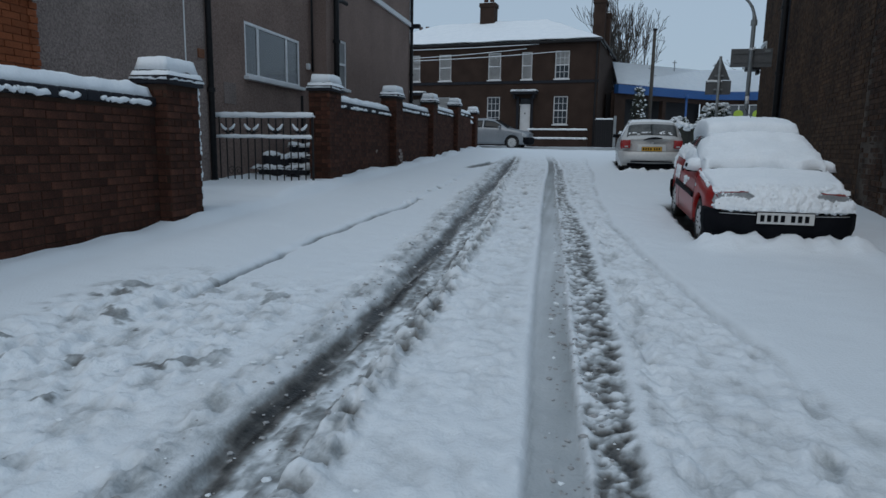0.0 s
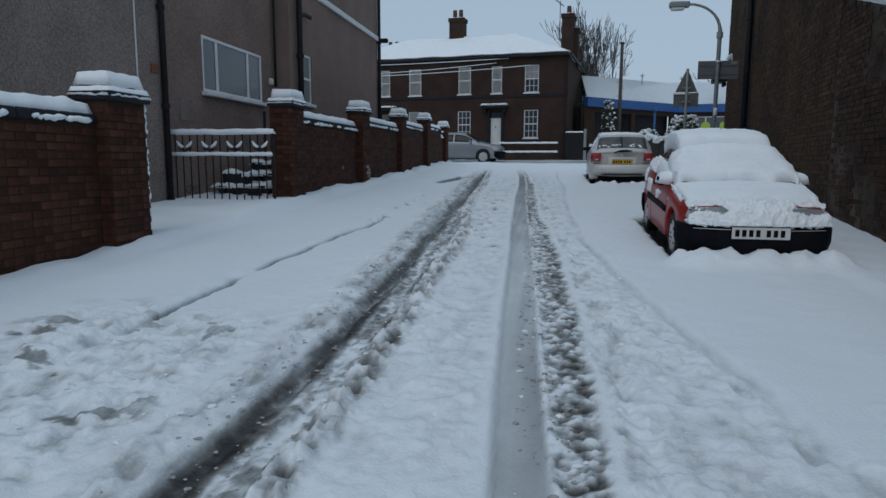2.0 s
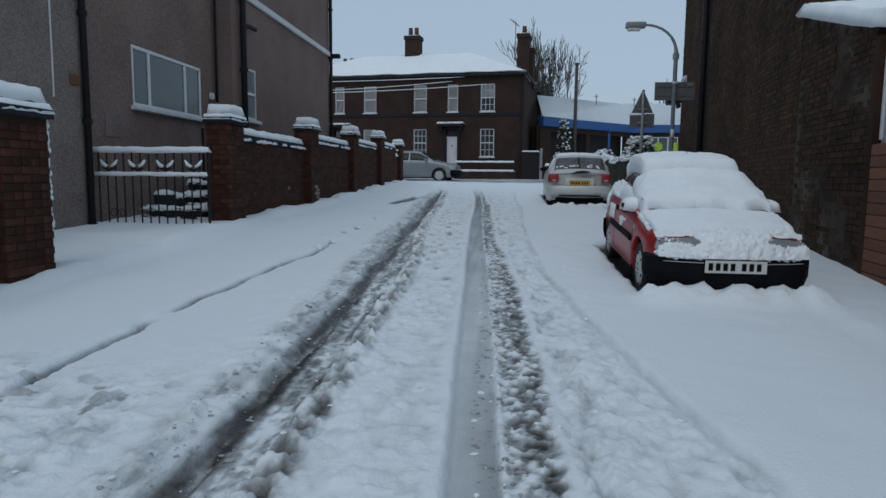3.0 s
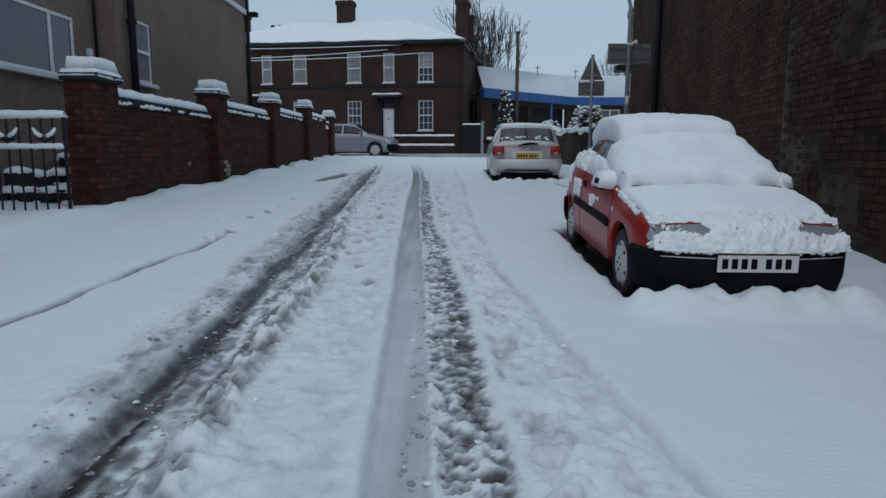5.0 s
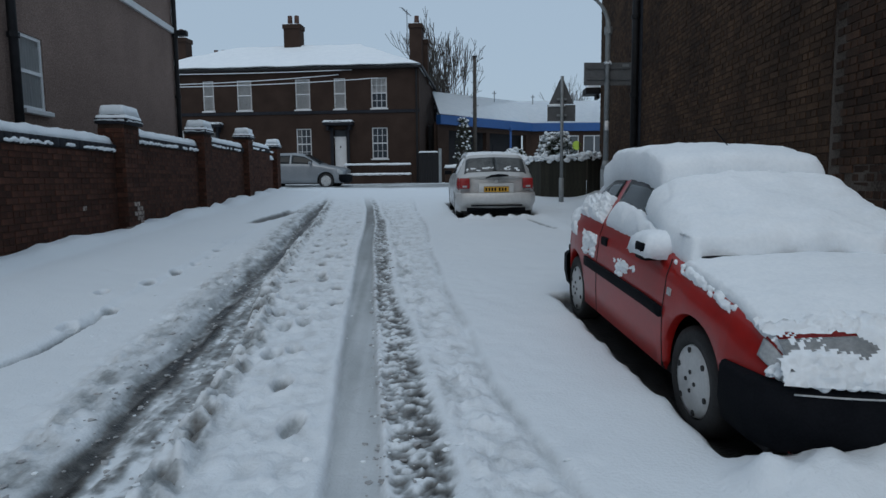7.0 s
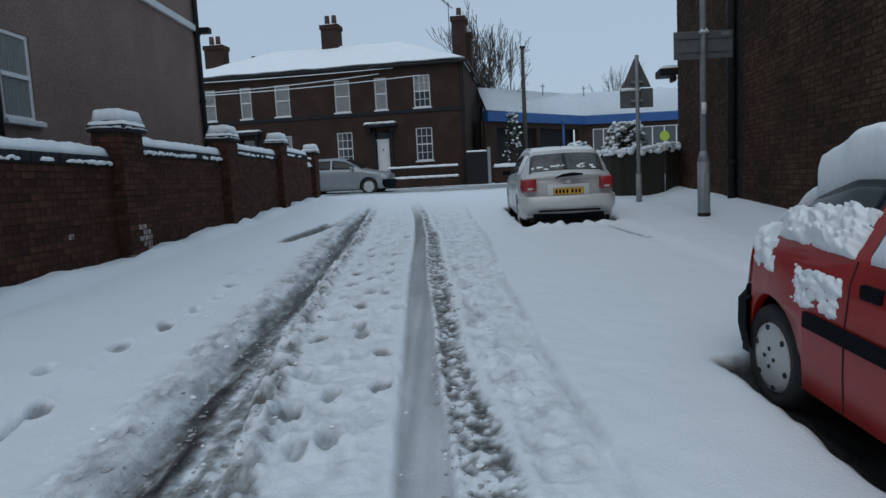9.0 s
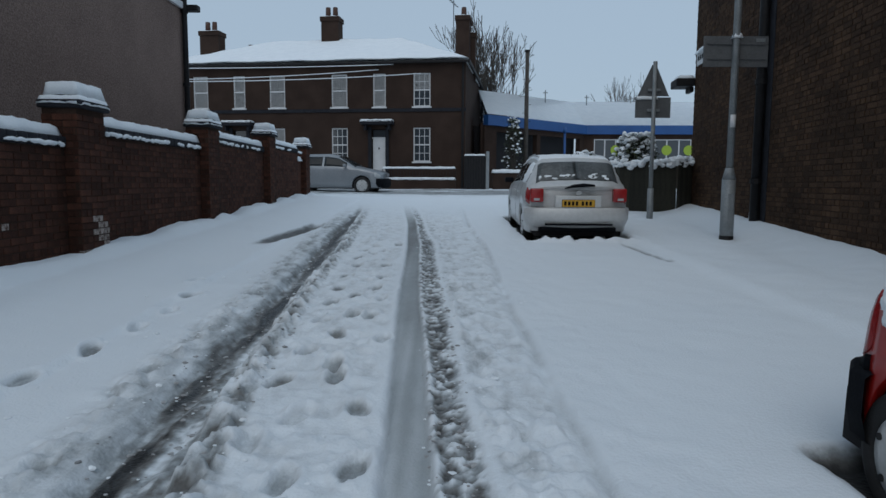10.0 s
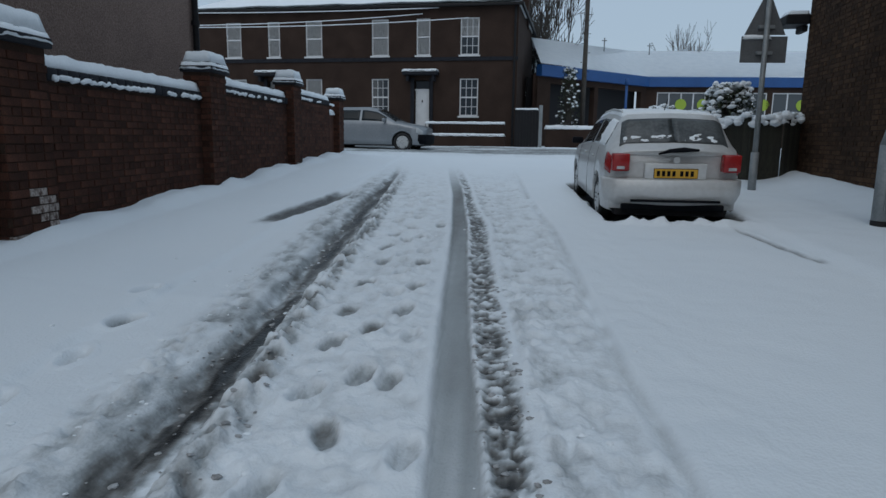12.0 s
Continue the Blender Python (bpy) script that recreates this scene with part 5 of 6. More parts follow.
def depot():
    t = thing("depot_building", "low brick depot with a blue fascia and snowy roof", "building")
    a, b, c = Vector((2.3, 40.6, 0)), Vector((8.7, 46.4, 0)), Vector((19.0, 46.0, 0))

    def wing(p, q, holes, depth):
        d = (q - p).normalized()
        n = Vector((-d.y, d.x, 0))
        L = (q - p).length
        part("wall", wall_with_holes(bmesh.new(), 0, L, 0.9, 4.4, holes, lambda u, e, z: p + d * u + n * e + Vector((0, 0, z)), 0.3), BRICK_DARK_FAR, t, "dark brown brick")
        bm = bmesh.new()
        box(bm, 0, L, -0.25, 0.1, 4.38, 4.9, 0.01)
        bmesh.ops.transform(bm, verts=list(bm.verts), matrix=Matrix.Translation(p) @ Matrix.Rotation(math.atan2(d.y, d.x), 4, "Z"))
        part("fascia", bm, BLUE, t, "bright blue fascia board")
        # near-black sheet behind the openings, painted as dark as unlit space
        bm = box(bmesh.new(), 0.05, L - 0.05, 0.7, 0.8, 0.9, 4.38)
        bmesh.ops.transform(bm, verts=list(bm.verts), matrix=Matrix.Translation(p) @ Matrix.Rotation(math.atan2(d.y, d.x), 4, "Z"))
        part("interior", bm, UNLIT_BLACK, t, "near-black slab standing in for the unlit interior")
        return Matrix.Translation(p) @ Matrix.Rotation(math.atan2(d.y, d.x), 4, "Z"), L

    m, L = wing(a, b, [(0.9, 4.2, 1.1, 4.1), (4.5, 8.2, 1.1, 4.1)], 6)
    m2, L2 = wing(b, c, [(0.6, 3.2, 2.5, 4.1), (3.5, 6.4, 2.5, 4.1), (6.7, 9.8, 2.5, 4.1)], 6)
    for u0, u1 in ((0.6, 3.2), (3.5, 6.4), (6.7, 9.8)):
        w = window_unit(t, m2 @ Vector((u0, 0.03, 2.5)), math.atan2((c - b).y, (c - b).x), u1 - u0, 1.6, (0.25, 0.5, 0.75), sill=False, frame_mat=WHITE)
        for x in ((u1 - u0) * 0.5, (u1 - u0) * 0.95):
            bm = disc(bmesh.new(), (x, -0.03, 0.95), (0, 1, 0), 0.3, 0.02, 24)
            part("window_disc", bm, LIME, w, "round lime green window poster")
    # roofs: snow, ridged
    bm = bmesh.new()
    back = [Vector((2.0, 52, 0)), Vector((8.4, 56, 0)), Vector((19, 56, 0))]
    front = [a + Vector((0.1, -0.3, 0)), b + Vector((0, -0.25, 0)), c + Vector((0, -0.25, 0))]
    lo = [bm.verts.new(p + Vector((0, 0, 4.93))) for p in front]
    mid = [bm.verts.new(p.lerp(q, 0.42) + Vector((0, 0, 6.8))) for p, q in zip(front, back)]
    hi = [bm.verts.new(p + Vector((0, 0, 4.93))) for p in back]
    for i in range(2):
        bm.faces.new((lo[i], lo[i + 1], mid[i + 1], mid[i]))
        bm.faces.new((mid[i], mid[i + 1], hi[i + 1], hi[i]))
    bmesh.ops.solidify(bm, geom=list(bm.faces), thickness=-0.16)
    bmesh.ops.recalc_face_normals(bm, faces=list(bm.faces))
    part("roof", bm, SNOW, t, "snow-covered roof")
    part("end_wall", boxed(2.1, 2.35, 40.7, 50, 0.9, 4.5), BRICK_DARK_FAR, t)
    for x, y in ((6.5, 47.6), (9.5, 49.6), (12.5, 50)):
        bm = tube(bmesh.new(), [(x, y, 5.8), (x, y, 7.15)], 0.035, 6)
        tube(bm, [(x - 0.14, y, 7.0), (x + 0.14, y, 7.0)], 0.03, 5)
        part("roof_vent", bm, GALV, t)


depot()
yard = thing("yard_wall", "low dark brick yard wall with snow on top", "wall")
part("brickwork", boxed(2.55, 6.5, 38.2, 38.42, 0.7, 1.95), BRICK_DARK_FAR, yard)
part("snow", snow_cap(2.5, 6.55, 38.18, 38.44, 1.95, 0.14, 0.07, 9, 0.02, 0.02, 0.08), SNOW, yard, "snow on the wall", True)

pole = thing("telegraph_pole", "dark wooden telegraph pole with step irons", "pole", pose(4.2, 38.9, 1.0))
part("shaft", tube(bmesh.new(), [(0, 0, 0), (0, 0, 6.7)], [0.12, 0.09], 10), BARK, pole, "", True)
for k in range(7):
    part("step_iron", boxed(-0.2 if k % 2 else 0.0, 0.0 if k % 2 else 0.2, -0.012, 0.012, 3.4 + k * 0.4, 3.42 + k * 0.4), BLACK, pole)
part("cap", boxed(-0.13, 0.13, -0.13, 0.13, 6.7, 6.78, 0.02), BLACK, pole)

post = thing("blue_post", "slim blue lamp standard in the depot yard", "post", pose(6.4, 40.5, 1.1))
part("shaft", tube(bmesh.new(), [(0, 0, 0), (0, 0, 2.9)], 0.06, 10), BLUE, post, "", True)
part("head", tube(bmesh.new(), [(0, 0, 2.9), (0, 0, 3.2)], [0.1, 0.07], 10), BLUE, post, "", True)

# ---- overhead cables, white with snow ----
for k, (p, q, sag) in enumerate((((-0.9, 37.95, 6.5), (-26, 34.0, 6.0), 0.5), ((-2.9, 38.3, 6.72), (-26, 34.2, 6.1), 0.55), ((-2.2, 38.2, 6.95), (-30, 35.5, 6.7), 0.35))):
    w = thing("overhead_cable", "sagging overhead cable coated in white snow", "cable", group="overhead cables")
    pts = []
    for i in range(25):
        f = i / 24
        pts.append(Vector(p).lerp(Vector(q), f) - Vector((0, 0, 4 * sag * f * (1 - f))))
    part("wire", tube(bmesh.new(), pts, 0.02, 6), SNOW, w, "", True)

# ---- bare trees ----


def bare_tree(name, label, at, height, width, seed, depth=6):
    """A bare crown fanning out of a short trunk: steep limbs, each forking into ever finer upright twigs."""
    t = thing(name, label, "tree", pose(*at))
    rng = random.Random(seed)
    limbs = []

    def grow(p, d, length, r, level):
        pts, rad = [p], [r]
        for k in range(3):
            d = (d + Vector((rng.gauss(0, 0.09), rng.gauss(0, 0.09), 0.06))).normalized()
            p = p + d * length / 3
            pts.append(p)
            rad.append(r * (1 - 0.14 * (k + 1)))
        limbs.append((level, pts, rad))
        if level >= depth:
            return
        forks = (9, 4, 3, 3, 3, 2, 2, 2)[level]
        for k in range(forks):
            a = 2 * math.pi * (k + rng.random()) / forks
            tilt = rng.uniform(0.25, 0.95) if level == 0 else rng.uniform(0.2, 0.7)
            e = d.orthogonal().normalized()
            f = d.cross(e)
            nd = (d * math.cos(tilt) + (e * math.cos(a) + f * math.sin(a)) * math.sin(tilt) + Vector((0, 0, 0.1))).normalized()
            q = pts[rng.choice((1, 2, 3, 3))] if level else pts[rng.choice((1, 2, 3))]
            grow(q, nd, length * (rng.uniform(1.0, 1.5) if level == 0 else rng.uniform(0.58, 0.8)), rad[-1] * rng.uniform(0.5, 0.68), level + 1)

    grow(Vector((0, 0, 0)), Vector((0, 0, 1)), 0.2, 0.02, 0)
    top = float(np.percentile([pts[-1].z for _, pts, _ in limbs], 99.9))
    reach = float(np.percentile([abs(pts[-1].x) for _, pts, _ in limbs], 98))
    trunk, twigs = bmesh.new(), bmesh.new()
    for level, pts, rad in limbs:
        pts = [Vector((q.x * width / 2 / reach, q.y * width / 2 / reach, q.z * height / top)) for q in pts]
        tube(trunk if level < 2 else twigs, pts, [max(r * height, 0.0145) for r in rad], 7 if level < 2 else 3 if level > 3 else 4, level == 0)
    part("trunk", trunk, BARK, t, "grey-brown trunk and limbs", True)
    part("crown", twigs, BARK, t, "bare winter twigs")["kind"] = "stuff"


bare_tree("bare_tree", "tall bare winter tree behind the terrace", (2.65, 47.5, 1.2), 10.3, 5.2, 12, 6)
bare_tree("bare_tree", "small bare tree beyond the depot roof", (17.5, 66, 1.2), 10.0, 6.0, 15, 5)

# ---- the drive behind the gate: snowed-over rubble and pots ----
rng = random.Random(9)
for k in range(9):
    t = thing("plant_pot", "dark plant pot filled with snow beside the drive", "plant pot", pose(rng.uniform(-5.5, -4.6), rng.uniform(10.6, 13.8), 0.28), group="pots in the yard")
    r, h = rng.uniform(0.12, 0.22), rng.uniform(0.25, 0.6)
    part("pot", tube(bmesh.new(), [(0, 0, 0), (0, 0, h)], [r * 0.75, r], 14), COPING, t, "", True)
    bm = bmesh.new()
    bmesh.ops.create_icosphere(bm, subdivisions=2, radius=r * 1.02, matrix=Matrix.Translation((0, 0, h)) @ Matrix.Diagonal((1, 1, 0.5, 1)))
    part("snow", bm, SNOW, t, "", True)
for k in range(4):
    t = thing("garden_wall", "low dark garden wall of loose stones with snow", "wall", pose(-5.05, 10.9 + 0.8 * k, 0.2 + 0.2 * k), group="stone tiers of the yard")
    bm = bmesh.new()
    for i in range(34):
        x, z = rng.uniform(-0.45, 0.45), rng.choice((0, 0.15, 0.3))
        w = rng.uniform(0.06, 0.12)
        box(bm, x - w, x + w, -0.1 - rng.uniform(0, 0.06), 0.1, z, z + 0.14, 0.02)
    part("stones", bm, COPING, t)
    part("snow", snow_cap(-0.56, 0.56, -0.13, 0.12, 0.44, 0.06, 0.04, k, 0.035, 0.02, 0.06), SNOW, t, "", True)
    bm = bmesh.new()
    for i in range(26):
        bmesh.ops.create_icosphere(bm, subdivisions=1, radius=rng.uniform(0.02, 0.045), matrix=Matrix.Translation((rng.uniform(-0.5, 0.5), -0.14, rng.choice((0.13, 0.28, 0.42)))) @ Matrix.Diagonal((1.8, 0.8, 0.6, 1)))
    part("snow_tufts", bm, SNOW, t, "snow caught on the stones", True)
pipe = thing("garden_stakes", "pair of black garden stakes in the yard", "stake", pose(-5.0, 12.4, 0.3))
for x, h in ((-0.3, 1.75), (0.15, 1.5)):
    part("stake", tube(bmesh.new(), [(x, 0, 0), (x, 0, h)], 0.03, 8), BLACK, pipe)

# ---- vehicles ----
RED = material("red_car_paint", ((0.27, 0.007, 0.005), (0.35, 0.011, 0.008)), 0.4, scale=1.5, fine=25, bump=0.02, coat=0.25, spec=0.35)
SILVER = material("silver_car_paint", ((0.47, 0.48, 0.48), (0.58, 0.59, 0.59)), 0.4, 0.15, scale=1.5, fine=20, bump=0.02, coat=0.4)
GREYPAINT = material("grey_car_paint", ((0.2, 0.22, 0.24), (0.27, 0.29, 0.31)), 0.4, 0.3, scale=1.5, fine=20, bump=0.02, coat=0.4)
RUBBER = material("tyre_rubber", ((0.008, 0.008, 0.009), (0.02, 0.02, 0.02)), 0.8, scale=12, fine=80, bump=0.3)
TRIM = material("black_plastic", ((0.004, 0.005, 0.007), (0.01, 0.011, 0.014)), 0.7, scale=6, fine=90, bump=0.2, spec=0.05)
HUB = material("silver_hubcap", ((0.4, 0.41, 0.41), (0.52, 0.53, 0.53)), 0.4, 0.15, scale=8, fine=50, bump=0.1)
FROSTED = material("frosted_glass", ((0.02, 0.026, 0.028), (0.1, 0.11, 0.115)), 0.35, scale=5, fine=30, bump=0.15)
CARGLASS = plain("car_glass", (0.016, 0.02, 0.022), 0.12, spec=0.22)
LAMPGLASS = material("lamp_glass", ((0.3, 0.32, 0.33), (0.5, 0.52, 0.53)), 0.2, scale=10, fine=60, bump=0.3)
REDLAMP = material("red_lamp", ((0.22, 0.01, 0.012), (0.34, 0.02, 0.02)), 0.25, scale=6, fine=40, bump=0.1)
PLATEWHITE = material("white_plate", ((0.5, 0.5, 0.49), (0.6, 0.6, 0.59)), 0.45, scale=5, fine=40, bump=0.05)
PLATEYELLOW = material("yellow_plate", ((0.5, 0.27, 0.02), (0.6, 0.34, 0.03)), 0.45, scale=5, fine=40, bump=0.05)


class Shell:
    """A car's outer skin: s metres from the end that faces the camera, u from 0 (under the middle) to 10 (middle of the roof), side -1 or 1."""

    def __init__(self, width, roof, belt, edge, floor, hubs, radius, plan, length):
        self.width, self.roof, self.belt, self.edge = width, roof, belt, edge
        self.floor, self.hubs, self.radius, self.plan, self.length = floor, hubs, radius, plan, length

    def ring(self, s):
        f = lambda table: float(np.interp(s, [a for a, _ in table], [b for _, b in table]))
        w, zr, zb, wr = f(self.width), f(self.roof), f(self.belt), f(self.edge)
        arch = 0.0
        for hs, hz in self.hubs:
            if abs(s - hs) < self.radius:
                arch = max(arch, hz + math.sqrt(self.radius ** 2 - (s - hs) ** 2))
        lo = self.floor
        pts = [(0, lo), (w - 0.05, max(lo, arch)), (w - 0.012, max(lo + 0.03, arch + 0.004)), (w - 0.002, max(lo + 0.2, arch + 0.008)), (w, max(zb * 0.66, arch + 0.012)), (w - 0.018, zb - 0.1), (w - 0.05, zb), (wr, zr - 0.055), (wr * 0.86, zr - 0.014), (wr * 0.46, zr), (0, zr + 0.008)]
        pts[7] = (max(min(wr, w - 0.055), 0.1), max(zr - 0.055, zb + 0.004))
        pts[8] = (pts[7][0] * 0.88, max(zr - 0.014, pts[7][1] + 0.004))
        pts[9] = (pts[7][0] * 0.46, max(zr, pts[8][1] + 0.002))
        pts[10] = (0, max(zr + 0.008, pts[9][1] + 0.002))
        return pts

    def at(self, s, u, side):
        r = self.ring(s)
        i = min(int(u), 9)
        f = u - i
        x, z = r[i][0] * (1 - f) + r[i + 1][0] * f, r[i][1] * (1 - f) + r[i + 1][1] * f
        bow = self.plan * (x / 0.8) ** 2
        y = s + bow * max(0, 1 - s / 0.6) ** 1.5 - bow * max(0, 1 - (self.length - s) / 0.6) ** 1.5
        return Vector((side * x, y, z))

    def normal(self, s, u, side):
        a = self.at(min(s + 0.02, self.length), u, side) - self.at(max(s - 0.02, 0), u, side)
        b = self.at(s, min(u + 0.06, 9.999), side) - self.at(s, max(u - 0.06, 0.0), side)
        n = a.cross(b) * side
        if n.length < 1e-9:
            return Vector((0, 0, 1))
        n.normalize()
        return -n if n.dot(Vector((side * 0.6 if u < 7 else 0, 0, 0.8 if u > 5 else 0.1))) < 0 else n

    def stations(self):
        st = set(np.round(np.arange(0, self.length + 0.001, 0.05), 3)) | {0.02, self.length - 0.02, self.length}
        for hs, _ in self.hubs:
            for k in range(-12, 13):
                st.add(round(hs + self.radius * math.sin(k / 12 * math.pi / 2), 4))
        return sorted(x for x in st if 0 <= x <= self.length)

    def body(self, u0, u1, cap_from=None):
        bm = bmesh.new()
        st = self.stations()
        for side in (1, -1):
            rows = [[bm.verts.new(self.at(s, u, side)) for u in range(u0, u1 + 1)] for s in st]
            for a, b in zip(rows, rows[1:]):
                for i in range(u1 - u0):
                    bm.faces.new((a[i], a[i + 1], b[i + 1], b[i]))
            if side == 1:
                first = (rows[0], rows[-1])
            elif cap_from is not None:
                for r, l in zip(first, (rows[0], rows[-1])):
                    for i in range(cap_from, u1 - u0):
                        bm.faces.new((r[i], r[i + 1], l[i + 1], l[i]))
        bmesh.ops.remove_doubles(bm, verts=list(bm.verts), dist=0.0008)
        bmesh.ops.recalc_face_normals(bm, faces=list(bm.faces))
        return bm

    def patch(self, s0, s1, u0, u1, side, lift=0.004, thick=0.004, ns=12, nu=5):
        """A panel that lies on the skin."""
        bm = bmesh.new()
        grid = [[(s0 + (s1 - s0) * i / ns, u0 + (u1 - u0) * j / nu) for j in range(nu + 1)] for i in range(ns + 1)]
        outer = [[bm.verts.new(self.at(s, u, side) + self.normal(s, u, side) * (lift + thick)) for s, u in row] for row in grid]
        inner = [[bm.verts.new(self.at(s, u, side) + self.normal(s, u, side) * (lift - 0.01)) for s, u in row] for row in grid]
        for i in range(ns):
            for j in range(nu):
                bm.faces.new((outer[i][j], outer[i + 1][j], outer[i + 1][j + 1], outer[i][j + 1]))
        for i in range(ns):
            for j in (0, nu):
                bm.faces.new((outer[i][j], outer[i + 1][j], inner[i + 1][j], inner[i][j]))
        for j in range(nu):
            for i in (0, ns):
                bm.faces.new((outer[i][j], outer[i][j + 1], inner[i][j + 1], inner[i][j]))
        bmesh.ops.recalc_face_normals(bm, faces=list(bm.faces))
        return bm

    def band(self, s0, s1, u0, thick, ns, seed, side_only=0, u1=10.0, round_s=0.12, round_u=0.7, ragged=0.0, nu=18, up=0.5, wave=0.0, lump=1.0):
        """Snow over the skin: from rim u0 across the middle to the other rim, or on one side alone."""
        cols = []
        if side_only:
            cols = [(u0 + (u1 - u0) * j / nu, side_only) for j in range(nu + 1)]
        else:
            cols = [(u0 + (10 - u0) * j / nu, -1) for j in range(nu + 1)] + [(u0 + (10 - u0) * j / nu, 1) for j in range(nu - 1, -1, -1)]
        bm = bmesh.new()
        n = len(cols)
        keep, top, low = {}, {}, {}
        for i in range(ns + 1):
            for j, (u, sd) in enumerate(cols):
                s = s0 + (s1 - s0) * i / ns
                ds = min(s - s0, s1 - s)
                if wave:
                    s += wave * noise.noise(Vector((self.at(s, u, sd).x * 4.5, seed, 0))) * (1 - i / ns)
                p, nn = self.at(s, u, sd), self.normal(s, u, sd)
                du = min(u - u0, (u1 - u) if side_only else 99)
                a, b = min(1, ds / round_s), min(1, du / round_u)
                f = math.sqrt(max(0, 1 - (1 - a) ** 2)) * math.sqrt(max(0, 1 - (1 - b) ** 2))
                q = p * 6 + Vector((seed, 0, 0))
                bump = 0.16 * noise.noise(q * 0.8) + 0.12 * noise.noise(q * 2.1)
                h = thick * (f * (1 + bump * 1.6 * lump))
                if ragged:
                    h = thick * (f * 1.4 + 0.75 * noise.noise(q * 1.6) + 0.6 * noise.noise(q * 4.2) + 0.5 * noise.noise(q * 8.5) - ragged)
                keep[i, j] = h > (0.008 if ragged else -1)
                way = (nn * (1 - up) + Vector((0, 0, up))).normalized()
                top[i, j], low[i, j] = p + way * max(h, 0.0) + noise.noise_vector(q * 3.0) * 0.008, p - nn * 0.012
        tv, lv = {}, {}

        def vert(store, src, k):
            if k not in store:
                store[k] = bm.verts.new(src[k])
            return store[k]

        cell = {(i, j): any(keep[i + a, j + b] for a in (0, 1) for b in (0, 1)) for i in range(ns) for j in range(n - 1)}
        for (i, j), ok in cell.items():
            if not ok:
                continue
            bm.faces.new([vert(tv, top, k) for k in ((i, j), (i + 1, j), (i + 1, j + 1), (i, j + 1))])
            for di, dj, a, b in ((-1, 0, (i, j), (i, j + 1)), (1, 0, (i + 1, j), (i + 1, j + 1)), (0, -1, (i, j), (i + 1, j)), (0, 1, (i, j + 1), (i + 1, j + 1))):
                if not cell.get((i + di, j + dj), False):
                    bm.faces.new((vert(tv, top, a), vert(tv, top, b), vert(lv, low, b), vert(lv, low, a)))
        bmesh.ops.recalc_face_normals(bm, faces=list(bm.faces))
        return bm


def lathe(profile, n=32):
    """Profile points (radius, x) turned round the x axis."""
    bm = bmesh.new()
    rows = [[bm.verts.new((x, r * math.cos(2 * math.pi * k / n), r * math.sin(2 * math.pi * k / n))) for k in range(n)] for r, x in profile]
    for a, b in zip(rows, rows[1:]):
        for k in range(n):
            bm.faces.new((a[k], a[(k + 1) % n], b[(k + 1) % n], b[k]))
    bmesh.ops.recalc_face_normals(bm, faces=list(bm.faces))
    return bm


def add_wheel(car, x, y, z, r, side, slots=6):
    w = new("wheel")
    w.parent = car
    w.matrix_local = Matrix.Translation((x, y, z)) @ Matrix.Diagonal((side, 1, 1, 1))
    part("tyre", lathe([(r * 0.62, -0.16), (r * 0.95, -0.16), (r, -0.13), (r, -0.03), (r * 0.96, -0.004), (r * 0.86, 0.006), (r * 0.68, 0.0), (r * 0.66, -0.03)]), RUBBER, w, "black tyre", True)
    part("hubcap", lathe([(0.001, 0.012), (r * 0.2, 0.012), (r * 0.32, 0.002), (r * 0.52, 0.006), (r * 0.64, 0.002), (r * 0.67, -0.02)]), HUB, w, "silver plastic wheel trim", True)
    for k in range(slots):
        a = 2 * math.pi * k / slots + 0.3
        bm = tube(bmesh.new(), [(-0.01, r * 0.56 * math.cos(a), r * 0.56 * math.sin(a)), (0.011, r * 0.56 * math.cos(a), r * 0.56 * math.sin(a))], r * 0.055, 8)
        part("slot", bm, RUBBER, w)
    for k in range(4):
        a = 2 * math.pi * k / 4
        part("bolt", tube(bmesh.new(), [(0.005, r * 0.17 * math.cos(a), r * 0.17 * math.sin(a)), (0.018, r * 0.17 * math.cos(a), r * 0.17 * math.sin(a))], r * 0.04, 6), RUBBER, w)


def number_plate(car, xc, y, z, w, h, mat, face=-1, tilt=0.0):
    p = new("number_plate")
    p.parent = car
    p.matrix_local = Matrix.Translation((xc, y, z)) @ Matrix.Rotation(tilt, 4, "X")
    part("plate", boxed(-w / 2, w / 2, -0.006, 0.006, 0, h, 0.003), mat, p)
    part("plate_rim", boxed(-w / 2 - 0.006, w / 2 + 0.006, 0.001, 0.012, -0.006, h + 0.006, 0.003), TRIM, p)
    # plain bars where the characters are
    xs = [-0.42, -0.30, -0.18, -0.06, 0.12, 0.24, 0.36]
    for k, f in enumerate(xs):
        part("character_bar", boxed(f * w - 0.013 * w / 0.5, f * w + 0.024 * w / 0.5, -0.0085, -0.0062, h * 0.2, h * 0.8), TRIM, p)
    return p


